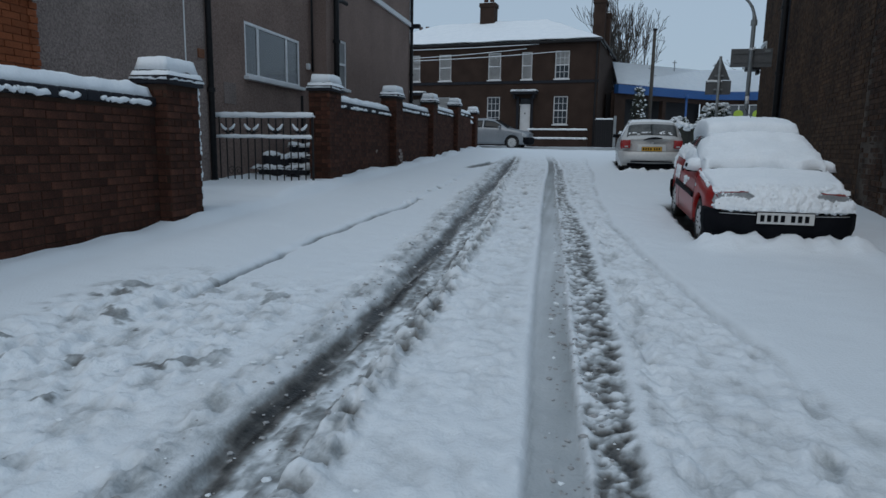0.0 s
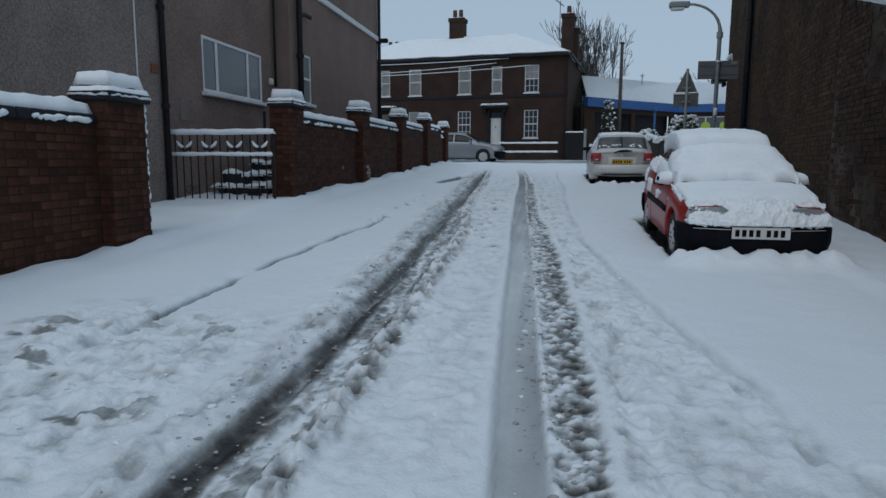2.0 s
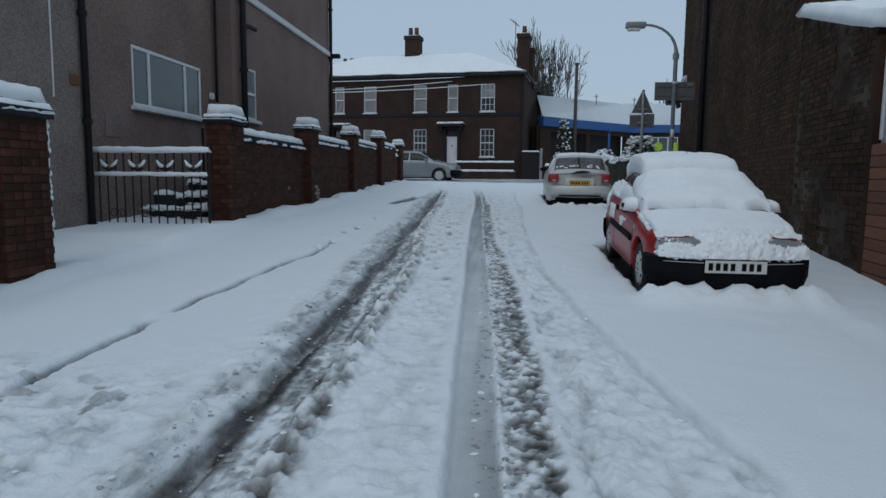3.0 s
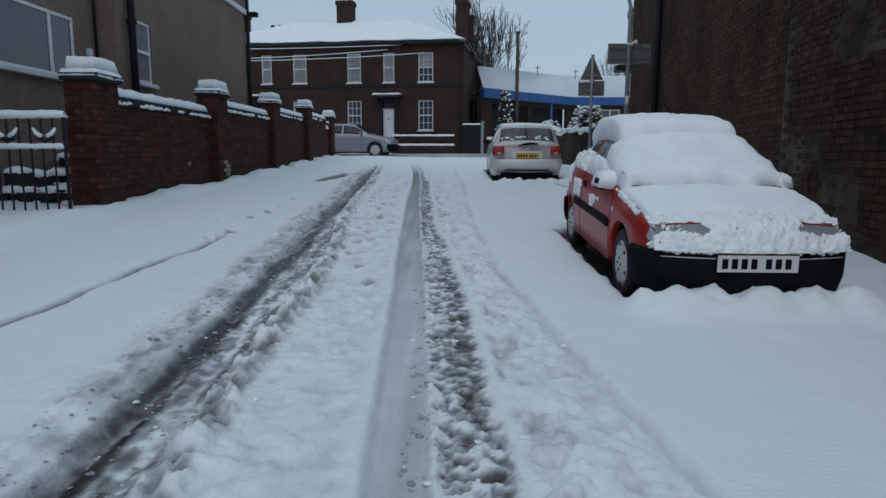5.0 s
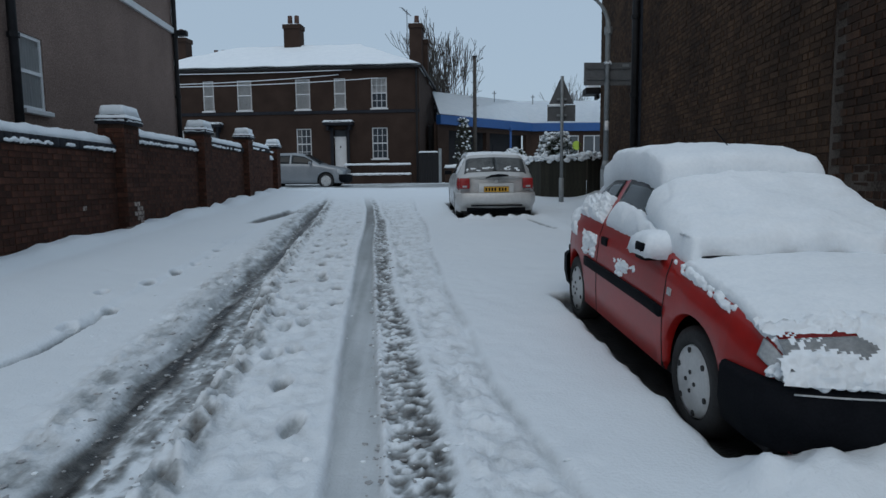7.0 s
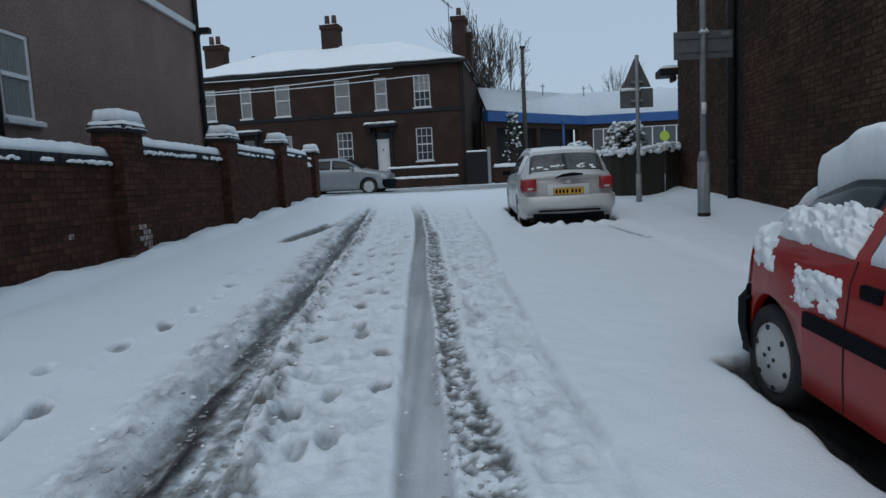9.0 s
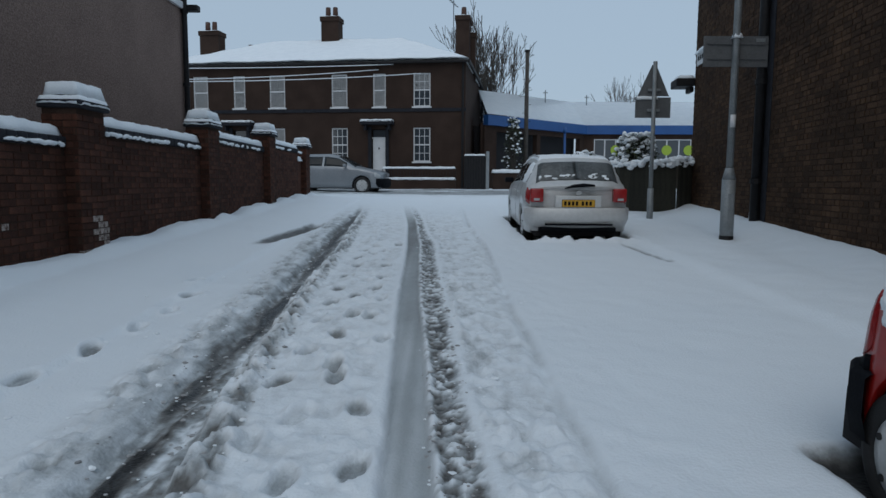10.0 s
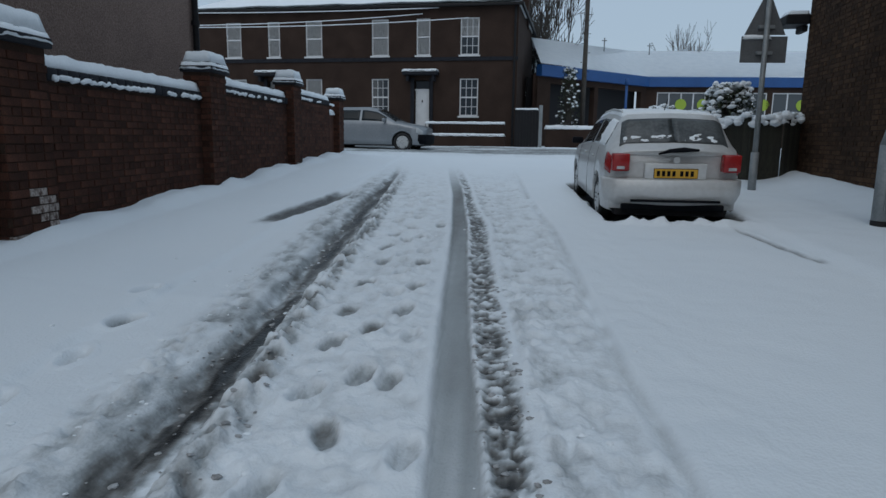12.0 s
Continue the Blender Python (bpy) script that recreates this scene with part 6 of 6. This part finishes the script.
def end_bar(w, y0, z0, z1, back, proud, plan, n=28, face=-1, lip=0.02):
    """A bumper that wraps round the end of a car, from one flank to the other."""
    bm = bmesh.new()
    path = []
    for k in range(n + 1):
        f = -1 + 2 * k / n
        x = w * math.sin(f * math.pi / 2) ** 1 if abs(f) < 1 else w * f
        t = abs(x) / w
        y = y0 + plan * t ** 2 + (0.10 * max(0, t - 0.9) / 0.1)
        path.append((x, y))
    path = [(-w, y0 + back)] + path + [(w, y0 + back)]
    prof = [(0.0, z0), (-0.035, z0 + 0.03), (-proud, z0 + (z1 - z0) * 0.45), (-proud, z1 - lip), (-proud + 0.02, z1), (0.05, z1 + 0.004)]
    rows = []
    for x, y in path:
        k = abs(x) / w
        nx = (x / w) * min(1, max(0, (k - 0.75) / 0.25))
        rows.append([bm.verts.new((x - nx * d * 0.8, y + d * (1 - 0.6 * abs(nx)), z)) for d, z in prof])
    for a, b in zip(rows, rows[1:]):
        for i in range(len(prof) - 1):
            bm.faces.new((a[i], a[i + 1], b[i + 1], b[i]))
    bmesh.ops.recalc_face_normals(bm, faces=list(bm.faces))
    return bm


def red_hatchback():
    t = thing("red_hatchback", "small red three-door hatchback deep in snow", "car", pose(2.385, 6.73, -0.025, 2.2, 0, -1.0))
    W = 0.71
    sh = Shell(width=((0, 0.61), (0.1, 0.65), (0.4, 0.69), (0.8, W), (3.0, W), (3.25, 0.69), (3.4, 0.65), (3.47, 0.6)),
               roof=((0, 0.59), (0.1, 0.66), (0.4, 0.75), (0.95, 0.845), (1.05, 0.88), (1.72, 1.235), (1.95, 1.285), (2.3, 1.3), (2.65, 1.28), (2.95, 1.17), (3.15, 1.055), (3.35, 0.93), (3.47, 0.82)),
               belt=((0, 0.55), (0.1, 0.62), (0.4, 0.72), (1.0, 0.825), (1.3, 0.85), (3.0, 0.9), (3.3, 0.9), (3.47, 0.79)),
               edge=((0, 0.5), (0.4, 0.56), (1.0, 0.61), (1.7, 0.48), (2.2, 0.455), (3.0, 0.45), (3.3, 0.48), (3.6, 0.5)),
               floor=0.2, hubs=((0.73, 0.27), (2.98, 0.27)), radius=0.325, plan=0.16, length=3.47)

    def nose_at(x, j, lift):
        """A point on the sloping nose between the bumper's ledge (j 0) and the bonnet (j 1)."""
        f = x / 0.66
        y0, y1 = -0.045 + 0.1 * f * f, 0.16 + 0.1 * f * f
        z1 = 0.715 - 0.05 * f * f
        k = math.sin(j * math.pi / 2)
        return Vector((x, y0 + (y1 - y0) * j ** 1.5 - lift * (1 - 0.6 * j), 0.5 + (z1 - 0.5) * k + lift * (0.3 + 0.7 * j)))

    def nose_sheet(x0, x1, j0, j1, lift, nx=14, nj=8):
        bm = bmesh.new()
        rows = [[bm.verts.new(nose_at(x0 + (x1 - x0) * i / nx, j0 + (j1 - j0) * k / nj, lift)) for k in range(nj + 1)] for i in range(nx + 1)]
        for p, q in zip(rows, rows[1:]):
            for k in range(nj):
                bm.faces.new((p[k], q[k], q[k + 1], p[k + 1]))
        bmesh.ops.solidify(bm, geom=list(bm.faces), thickness=0.006)
        bmesh.ops.recalc_face_normals(bm, faces=list(bm.faces))
        return bm

    part("body", sh.body(1, 10, 1), RED, t, "bright red paintwork", True)
    part("underbody", boxed(-0.62, 0.62, 0.15, 3.45, 0.17, 0.4), UNLIT_BLACK, t, "dark underside")
    for side in (1, -1):
        part("side_window", sh.patch(1.36, 2.28, 6.1, 6.88, side, 0.003, 0.002, 16), CARGLASS, t, "dark door glass", True)
        part("side_window", sh.patch(2.38, 3.0, 6.12, 6.86, side, 0.003, 0.002, 12), CARGLASS, t, "dark rear quarter glass", True)
        part("rub_strip", sh.patch(1.08, 2.62, 3.72, 4.08, side, 0.006, 0.012, 20, 3), TRIM, t, "black rubbing strip", True)
        part("rub_strip", sh.patch(3.31, 3.42, 3.72, 4.08, side, 0.006, 0.012, 4, 3), TRIM, t, "", True)
        for s in (1.07, 2.33):
            part("door_gap", sh.patch(s, s + 0.008, 1.6, 5.95, side, 0.001, 0.0015, 1, 10), UNLIT_BLACK, t)
        d = sh.at(2.2, 5.2, side)
        part("door_handle", boxed(d.x - 0.02, d.x + 0.02, 2.13, 2.26, 0.74, 0.8, 0.012), TRIM, t, "black door handle")
        m = sh.at(1.22, 6.0, side)
        mirror = new("wing_mirror")
        mirror.parent = t
        part("housing", boxed(min(m.x, m.x + side * 0.14), max(m.x, m.x + side * 0.14), 1.15, 1.3, 0.8, 0.905, 0.03), TRIM, mirror, "black mirror housing", True)
        part("mirror_foot", sh.patch(1.2, 1.62, 5.75, 6.05, side, 0.004, 0.02, 8, 3), TRIM, mirror, "black mirror foot and waist strip", True)
        xa, xb = sorted((m.x - side * 0.12, m.x + side * 0.135))
        part("snow", snow_cap(xa, xb, 1.13, 1.42, 0.875, 0.1, 0.022, 31, 0.012, 0.008, 0.1), SNOW, mirror, "cushion of snow on the mirror", True)
        for s, z in ((0.73, 0.27), (2.98, 0.27)):
            add_wheel(t, side * (W - 0.03), s, z, 0.275, side)
        lamp = part("headlamp", nose_sheet(side * 0.27, side * 0.612, 0.2, 0.66, 0.004), LAMPGLASS, t, "clear headlamp, half snowed over", True)
        part("lamp_wrap", sh.patch(0.02, 0.17, 5.2, 5.9, side, 0.004, 0.01, 6, 5), LAMPGLASS, lamp, "", True)
        part("bonnet_edge", nose_sheet(side * 0.2, side * 0.605, 0.67, 0.98, 0.002), RED, t, "red leading edge of the bonnet", True)
        part("tail_lamp", sh.patch(3.33, 3.45, 4.2, 5.8, side, 0.003, 0.008, 4, 5), REDLAMP, t, "", True)
        part("indicator", sh.patch(0.99, 1.03, 4.55, 4.75, side, 0.003, 0.006, 2, 2), LAMPGLASS, t)
    part("front_bumper", end_bar(0.665, 0.0, 0.2, 0.49, 0.42, 0.07, 0.13), TRIM, t, "deep black plastic front bumper", True)
    bm = end_bar(0.67, 3.47, 0.24, 0.54, 0.3, 0.06, 0.1)
    for v in bm.verts:
        v.co.y = 6.94 - v.co.y
    part("rear_bumper", bm, TRIM, t, "black rear bumper", True)
    bm = tube(bmesh.new(), [(0.6 * k / 14, -0.072 + 0.13 * (0.6 * k / 14 / 0.665) ** 2, 0.468) for k in range(-14, 15)], 0.004, 6)
    part("bumper_bead", bm, LAMPGLASS, t, "thin bright bead along the bumper", True)
    part("cowl", boxed(-0.58, 0.58, 0.88, 1.02, 0.8, 0.862, 0.01), TRIM, t, "dark cowl below the windscreen")
    number_plate(t, -0.005, -0.078, 0.385, 0.52, 0.111, PLATEWHITE)
    part("aerial", tube(bmesh.new(), [(0.12, 1.85, 1.28), (-0.04, 2.0, 1.55)], 0.0035, 6), TRIM, t, "thin roof aerial")
    # snow, in the lumps in which it lies
    part("bonnet_snow", sh.band(0.06, 0.95, 5.9, 0.05, 44, 1, round_s=0.16, round_u=0.8, up=0.35, lump=0.45), SNOW, t, "thick snow on the bonnet", True)
    part("windscreen_snow", sh.band(0.94, 1.63, 6.35, 0.12, 70, 4, round_s=0.075, round_u=0.75, up=0.15, wave=0.16, lump=0.7), SNOW, t, "thick snow over the windscreen", True)
    part("roof_snow", sh.band(1.62, 3.0, 6.86, 0.15, 60, 7, round_s=0.1, round_u=0.6, up=0.45, wave=0.05, lump=0.3), SNOW, t, "deep rounded snow on the roof", True)
    part("hatch_snow", sh.band(2.85, 3.45, 7.0, 0.055, 18, 9, round_s=0.1, round_u=0.5, up=0.2), SNOW, t, "snow on the tailgate", True)
    for side in (1, -1):
        part("sill_snow", sh.band(1.3, 2.26, 5.95, 0.07, 40, 12, side, 6.45, 0.15, 0.25, 0.0, 14, 0.5), SNOW, t, "snow along the window ledge", True)
        part("sill_snow", sh.band(2.36, 3.0, 5.95, 0.05, 60, 15, side, 6.5, 0.12, 0.2, 0.2, 34, 0.4), SNOW, t, "ragged snow on the rear quarter glass", True)
        part("side_snow", sh.band(2.36, 2.78, 4.1, 0.025, 50, 18, side, 5.1, 0.08, 0.35, 0.66, 44, 0.2), SNOW, t, "snow splashed on the rear flank", True)
        part("side_snow", sh.band(1.5, 2.0, 4.05, 0.02, 90, 21, side, 4.8, 0.1, 0.3, 1.12, 50, 0.2), SNOW, t, "snow spattered on the door", True)
        part("side_snow", sh.band(2.95, 3.3, 4.6, 0.025, 24, 25, side, 6.5, 0.1, 0.3, 0.8, 26, 0.2), SNOW, t, "", True)
        part("wing_snow", sh.band(0.3, 1.1, 5.55, 0.022, 90, 28, side, 6.2, 0.1, 0.3, 0.95, 30, 0.3), SNOW, t, "crumbs of snow on the wing", True)
    nose = bmesh.new()
    nx, nz = 110, 30
    top, held = {}, {}
    for i in range(nx + 1):
        for j in range(nz + 1):
            x, k = -0.645 + 1.29 * i / nx, j / nz * 1.12
            q = Vector((x * 7, k * 2.2, 3.3))
            lump = 0.5 * noise.noise(q) + 0.35 * noise.noise(q * 2.7) + 0.3 * noise.noise(q * 7.0)
            window = min(1, max(0, (abs(x) - 0.24) / 0.14)) * min(1, max(0, (k - 0.34) / 0.14)) * min(1, max(0, (0.92 - k) / 0.2))
            h = 0.03 + 0.05 * lump + 0.022 * noise.noise(q * 13.0) - 0.043 * window
            held[i, j] = h > 0.006
            top[i, j] = nose_at(x, min(k, 1.0), max(h, 0.004)) + Vector((0, max(0, k - 1) * 0.3, max(0, k - 1) * 0.06))
    made = {}
    for i in range(nx):
        for j in range(nz):
            if held[i, j] or held[i + 1, j + 1]:
                for key in ((i, j), (i + 1, j), (i + 1, j + 1), (i, j + 1)):
                    if key not in made:
                        made[key] = nose.verts.new(top[key])
                nose.faces.new([made[key] for key in ((i, j), (i + 1, j), (i + 1, j + 1), (i, j + 1))])
    nose.normal_update()
    for face in nose.faces:
        if face.normal.z - face.normal.y < 0:
            face.normal_flip()
    part("nose_snow", nose, SNOW, t, "snow plastered over the lamps and grille", True)
    lip = bmesh.new()
    rng = random.Random(3)
    for k in range(170):
        f = -0.97 + 1.94 * k / 169
        x = 0.66 * f
        y = -0.055 + 0.13 * f * f + (0.05 if abs(f) > 0.9 else 0)
        for i in range(2):
            r = rng.uniform(0.008, 0.02)
            bmesh.ops.create_icosphere(lip, subdivisions=2, radius=r, matrix=Matrix.Translation((x + rng.uniform(-0.01, 0.01), y + rng.uniform(0, 0.05), 0.495 + rng.uniform(0, 0.02) + 0.025 * i)) @ Matrix.Diagonal((1.2, 1, 0.9, 1)))
    for v in lip.verts:
        v.co += noise.noise_vector(v.co * 14) * 0.018
    part("bumper_snow", lip, SNOW, t, "crust of snow on the bumper ledge", True)


red_hatchback()


def silver_hatchback():
    t = thing("silver_hatchback", "silver five-door hatchback parked, lightly dusted with snow", "car", pose(2.2, 17.42, 0.405, 2.2, 0, -1.5))
    W = 0.82
    sh = Shell(width=((0, 0.745), (0.12, 0.79), (0.4, W), (3.4, W), (3.8, 0.77), (4.0, 0.68)),
               roof=((0, 0.93), (0.05, 0.965), (0.13, 1.0), (0.42, 1.315), (0.5, 1.365), (0.9, 1.395), (1.6, 1.41), (2.2, 1.36), (2.4, 1.31), (3.05, 0.98), (3.15, 0.93), (3.8, 0.78), (4.0, 0.64)),
               belt=((0, 0.88), (0.16, 0.945), (0.8, 0.945), (2.9, 0.87), (3.2, 0.86), (3.8, 0.72), (4.0, 0.58)),
               edge=((0, 0.64), (0.13, 0.65), (0.45, 0.59), (1.0, 0.57), (2.2, 0.58), (3.0, 0.7), (4.0, 0.55)),
               floor=0.2, hubs=((0.72, 0.29), (3.16, 0.29)), radius=0.34, plan=0.13, length=4.0)
    part("body", sh.body(1, 10, 1), SILVER, t, "silver paintwork, grimy below", True)
    part("underbody", boxed(-0.66, 0.66, 0.12, 3.85, 0.15, 0.42), UNLIT_BLACK, t, "dark underside")
    part("rear_window", sh.patch(0.15, 0.41, 7.1, 9.999, 1, 0.003, 0.003, 10, 12), FROSTED, t, "rear window", True)
    part("rear_window", sh.patch(0.15, 0.41, 7.1, 9.999, -1, 0.003, 0.003, 10, 12), FROSTED, t, "rear window", True)
    part("windscreen", sh.patch(2.42, 3.0, 7.1, 9.999, 1, 0.003, 0.003, 8, 8), CARGLASS, t, "", True)
    part("windscreen", sh.patch(2.42, 3.0, 7.1, 9.999, -1, 0.003, 0.003, 8, 8), CARGLASS, t, "", True)
    for side in (1, -1):
        for a, b in ((0.5, 0.9), (0.96, 1.6), (1.7, 2.75)):
            part("side_window", sh.patch(a, b, 6.1, 6.86, side, 0.003, 0.002, 12), CARGLASS, t, "dark side glass", True)
        for s in (0.93, 1.66, 2.75):
            part("door_gap", sh.patch(s, s + 0.008, 1.6, 5.95, side, 0.001, 0.0015, 1, 10), UNLIT_BLACK, t)
        for s, z in ((0.72, 0.29), (3.16, 0.29)):
            add_wheel(t, side * (W - 0.025), s, z, 0.295, side, 5)
        x0, x1 = sorted((side * 0.54, side * 0.742))
        lamp = part("tail_lamp", boxed(x0, x1, -0.012, 0.12, 0.69, 0.9, 0.02), REDLAMP, t, "red rear lamp cluster", True)
        xa, xb = sorted((side * 0.6, side * 0.69))
        part("reverse_lens", boxed(xa, xb, -0.016, -0.0125, 0.715, 0.75, 0.004), LAMPGLASS, lamp)
        part("lamp_wrap", sh.patch(0.01, 0.2, 4.35, 5.6, side, 0.002, 0.008, 6, 5), REDLAMP, t, "", True)
        m = sh.at(2.72, 6.0, side)
        part("wing_mirror", boxed(min(m.x, m.x + side * 0.17), max(m.x, m.x + side * 0.17), 2.66, 2.76, 0.9, 1.0, 0.03), TRIM, t, "", True)
        part("roof_rail", tube(bmesh.new(), [sh.at(q, 7.6, side) + Vector((0, 0, h)) for q, h in ((0.65, 0.0), (0.75, 0.04), (1.4, 0.045), (2.05, 0.04), (2.15, 0.0))], 0.014, 6), SILVER, t, "silver roof rail", True)
        for s in (1.2, 2.0):
            d = sh.at(s, 5.0, side)
            part("door_handle", boxed(d.x - 0.015, d.x + 0.02, s, s + 0.13, 0.79, 0.815, 0.008), SILVER, t)
    bm = end_bar(0.755, 0.0, 0.29, 0.6, 0.36, 0.085, 0.1)
    part("rear_bumper", bm, SILVER, t, "silver rear bumper", True)
    part("bumper_slot", boxed(-0.52, 0.52, -0.092, -0.06, 0.335, 0.365, 0.008), TRIM, t, "dark slot in the bumper", True)
    part("diffuser", boxed(-0.6, 0.6, 0.0, 0.12, 0.22, 0.3, 0.02), TRIM, t)
    bm = end_bar(0.72, 4.0, 0.22, 0.55, 0.36, 0.06, 0.12)
    for v in bm.verts:
        v.co.y = 8.0 - v.co.y
    part("front_bumper", bm, SILVER, t, "", True)
    part("plate_recess", boxed(-0.36, 0.36, -0.008, 0.05, 0.6, 0.79, 0.012), SILVER, t, "", True)
    number_plate(t, 0.0, -0.018, 0.62, 0.5, 0.105, PLATEYELLOW)
    bm = bmesh.new()
    tube(bm, [(-0.22, -0.03, 0.9), (-0.1, -0.05, 0.94), (0.06, -0.05, 0.955), (0.24, -0.03, 0.95)], [0.01, 0.024, 0.03, 0.014], 8)
    part("rear_wiper", bm, TRIM, t, "black rear wiper", True)
    part("badge", disc(bmesh.new(), (0, -0.012, 0.83), (0, 1, 0), 0.04, 0.012, 16), HUB, t, "round chrome badge")
    part("aerial", tube(bmesh.new(), [(0.0, 0.85, 1.36), (0, 0.65, 1.55)], 0.006, 6), TRIM, t)
    part("roof_snow", sh.band(0.5, 2.35, 7.15, 0.022, 30, 3, round_s=0.1, round_u=0.5, up=0.5), SNOW, t, "thin snow on the roof", True)
    part("window_snow", sh.band(0.14, 0.26, 7.4, 0.016, 12, 5, round_s=0.05, round_u=0.4, ragged=1.15, up=0.3), SNOW, t, "patch of snow on the rear window", True)
    part("bonnet_snow", sh.band(3.1, 3.9, 6.3, 0.05, 16, 6, round_s=0.1, round_u=0.5), SNOW, t, "", True)
    for side in (1, -1):
        part("side_snow", sh.band(0.5, 1.1, 6.05, 0.03, 16, 8, side, 6.9, 0.1, 0.3, 0.5, 10, 0.3), SNOW, t, "", True)


silver_hatchback()


def grey_suv():
    t = thing("silver_suv", "silver-grey estate car on the cross street", "car", pose(-2.0, 32.7, 0.96, 0, 0, 82))
    W = 0.85
    sh = Shell(width=((0, 0.72), (0.15, 0.8), (0.5, W), (3.8, W), (4.2, 0.8), (4.4, 0.7)),
               roof=((0, 0.8), (0.2, 0.9), (0.9, 1.02), (1.1, 1.07), (1.8, 1.48), (2.2, 1.55), (3.4, 1.54), (3.9, 1.42), (4.25, 1.08), (4.4, 0.95)),
               belt=((0, 0.72), (0.2, 0.84), (1.0, 1.0), (4.0, 1.05), (4.4, 0.9)),
               edge=((0, 0.55), (1.0, 0.72), (1.9, 0.6), (3.8, 0.58), (4.4, 0.58)),
               floor=0.24, hubs=((0.85, 0.33), (3.45, 0.33)), radius=0.38, plan=0.16, length=4.4)
    part("body", sh.body(1, 10, 1), GREYPAINT, t, "silver-grey paintwork", True)
    part("underbody", boxed(-0.68, 0.68, 0.15, 4.25, 0.2, 0.45), UNLIT_BLACK, t)
    for side in (1, -1):
        for a, b in ((1.45, 2.35), (2.43, 3.2), (3.28, 3.85)):
            part("side_window", sh.patch(a, b, 6.1, 6.86, side, 0.003, 0.002, 12), CARGLASS, t, "dark side glass", True)
        for s, z in ((0.85, 0.33), (3.45, 0.33)):
            add_wheel(t, side * (W - 0.03), s, z, 0.335, side, 5)
        part("tail_lamp", sh.patch(4.2, 4.36, 4.6, 6.0, side, 0.003, 0.008, 4, 5), REDLAMP, t)
        part("headlamp", sh.patch(0.03, 0.3, 4.5, 5.8, side, 0.003, 0.01, 6, 5), LAMPGLASS, t, "", True)
        m = sh.at(1.5, 6.0, side)
        part("wing_mirror", boxed(min(m.x, m.x + side * 0.18), max(m.x, m.x + side * 0.18), 1.45, 1.55, 1.03, 1.15, 0.03), GREYPAINT, t, "", True)
    part("windscreen", sh.patch(1.12, 1.78, 7.1, 9.999, 1, 0.003, 0.003, 8, 8), CARGLASS, t, "", True)
    part("windscreen", sh.patch(1.12, 1.78, 7.1, 9.999, -1, 0.003, 0.003, 8, 8), CARGLASS, t, "", True)
    part("front_bumper", end_bar(0.76, 0.0, 0.26, 0.6, 0.4, 0.06, 0.12), TRIM, t, "", True)


grey_suv()
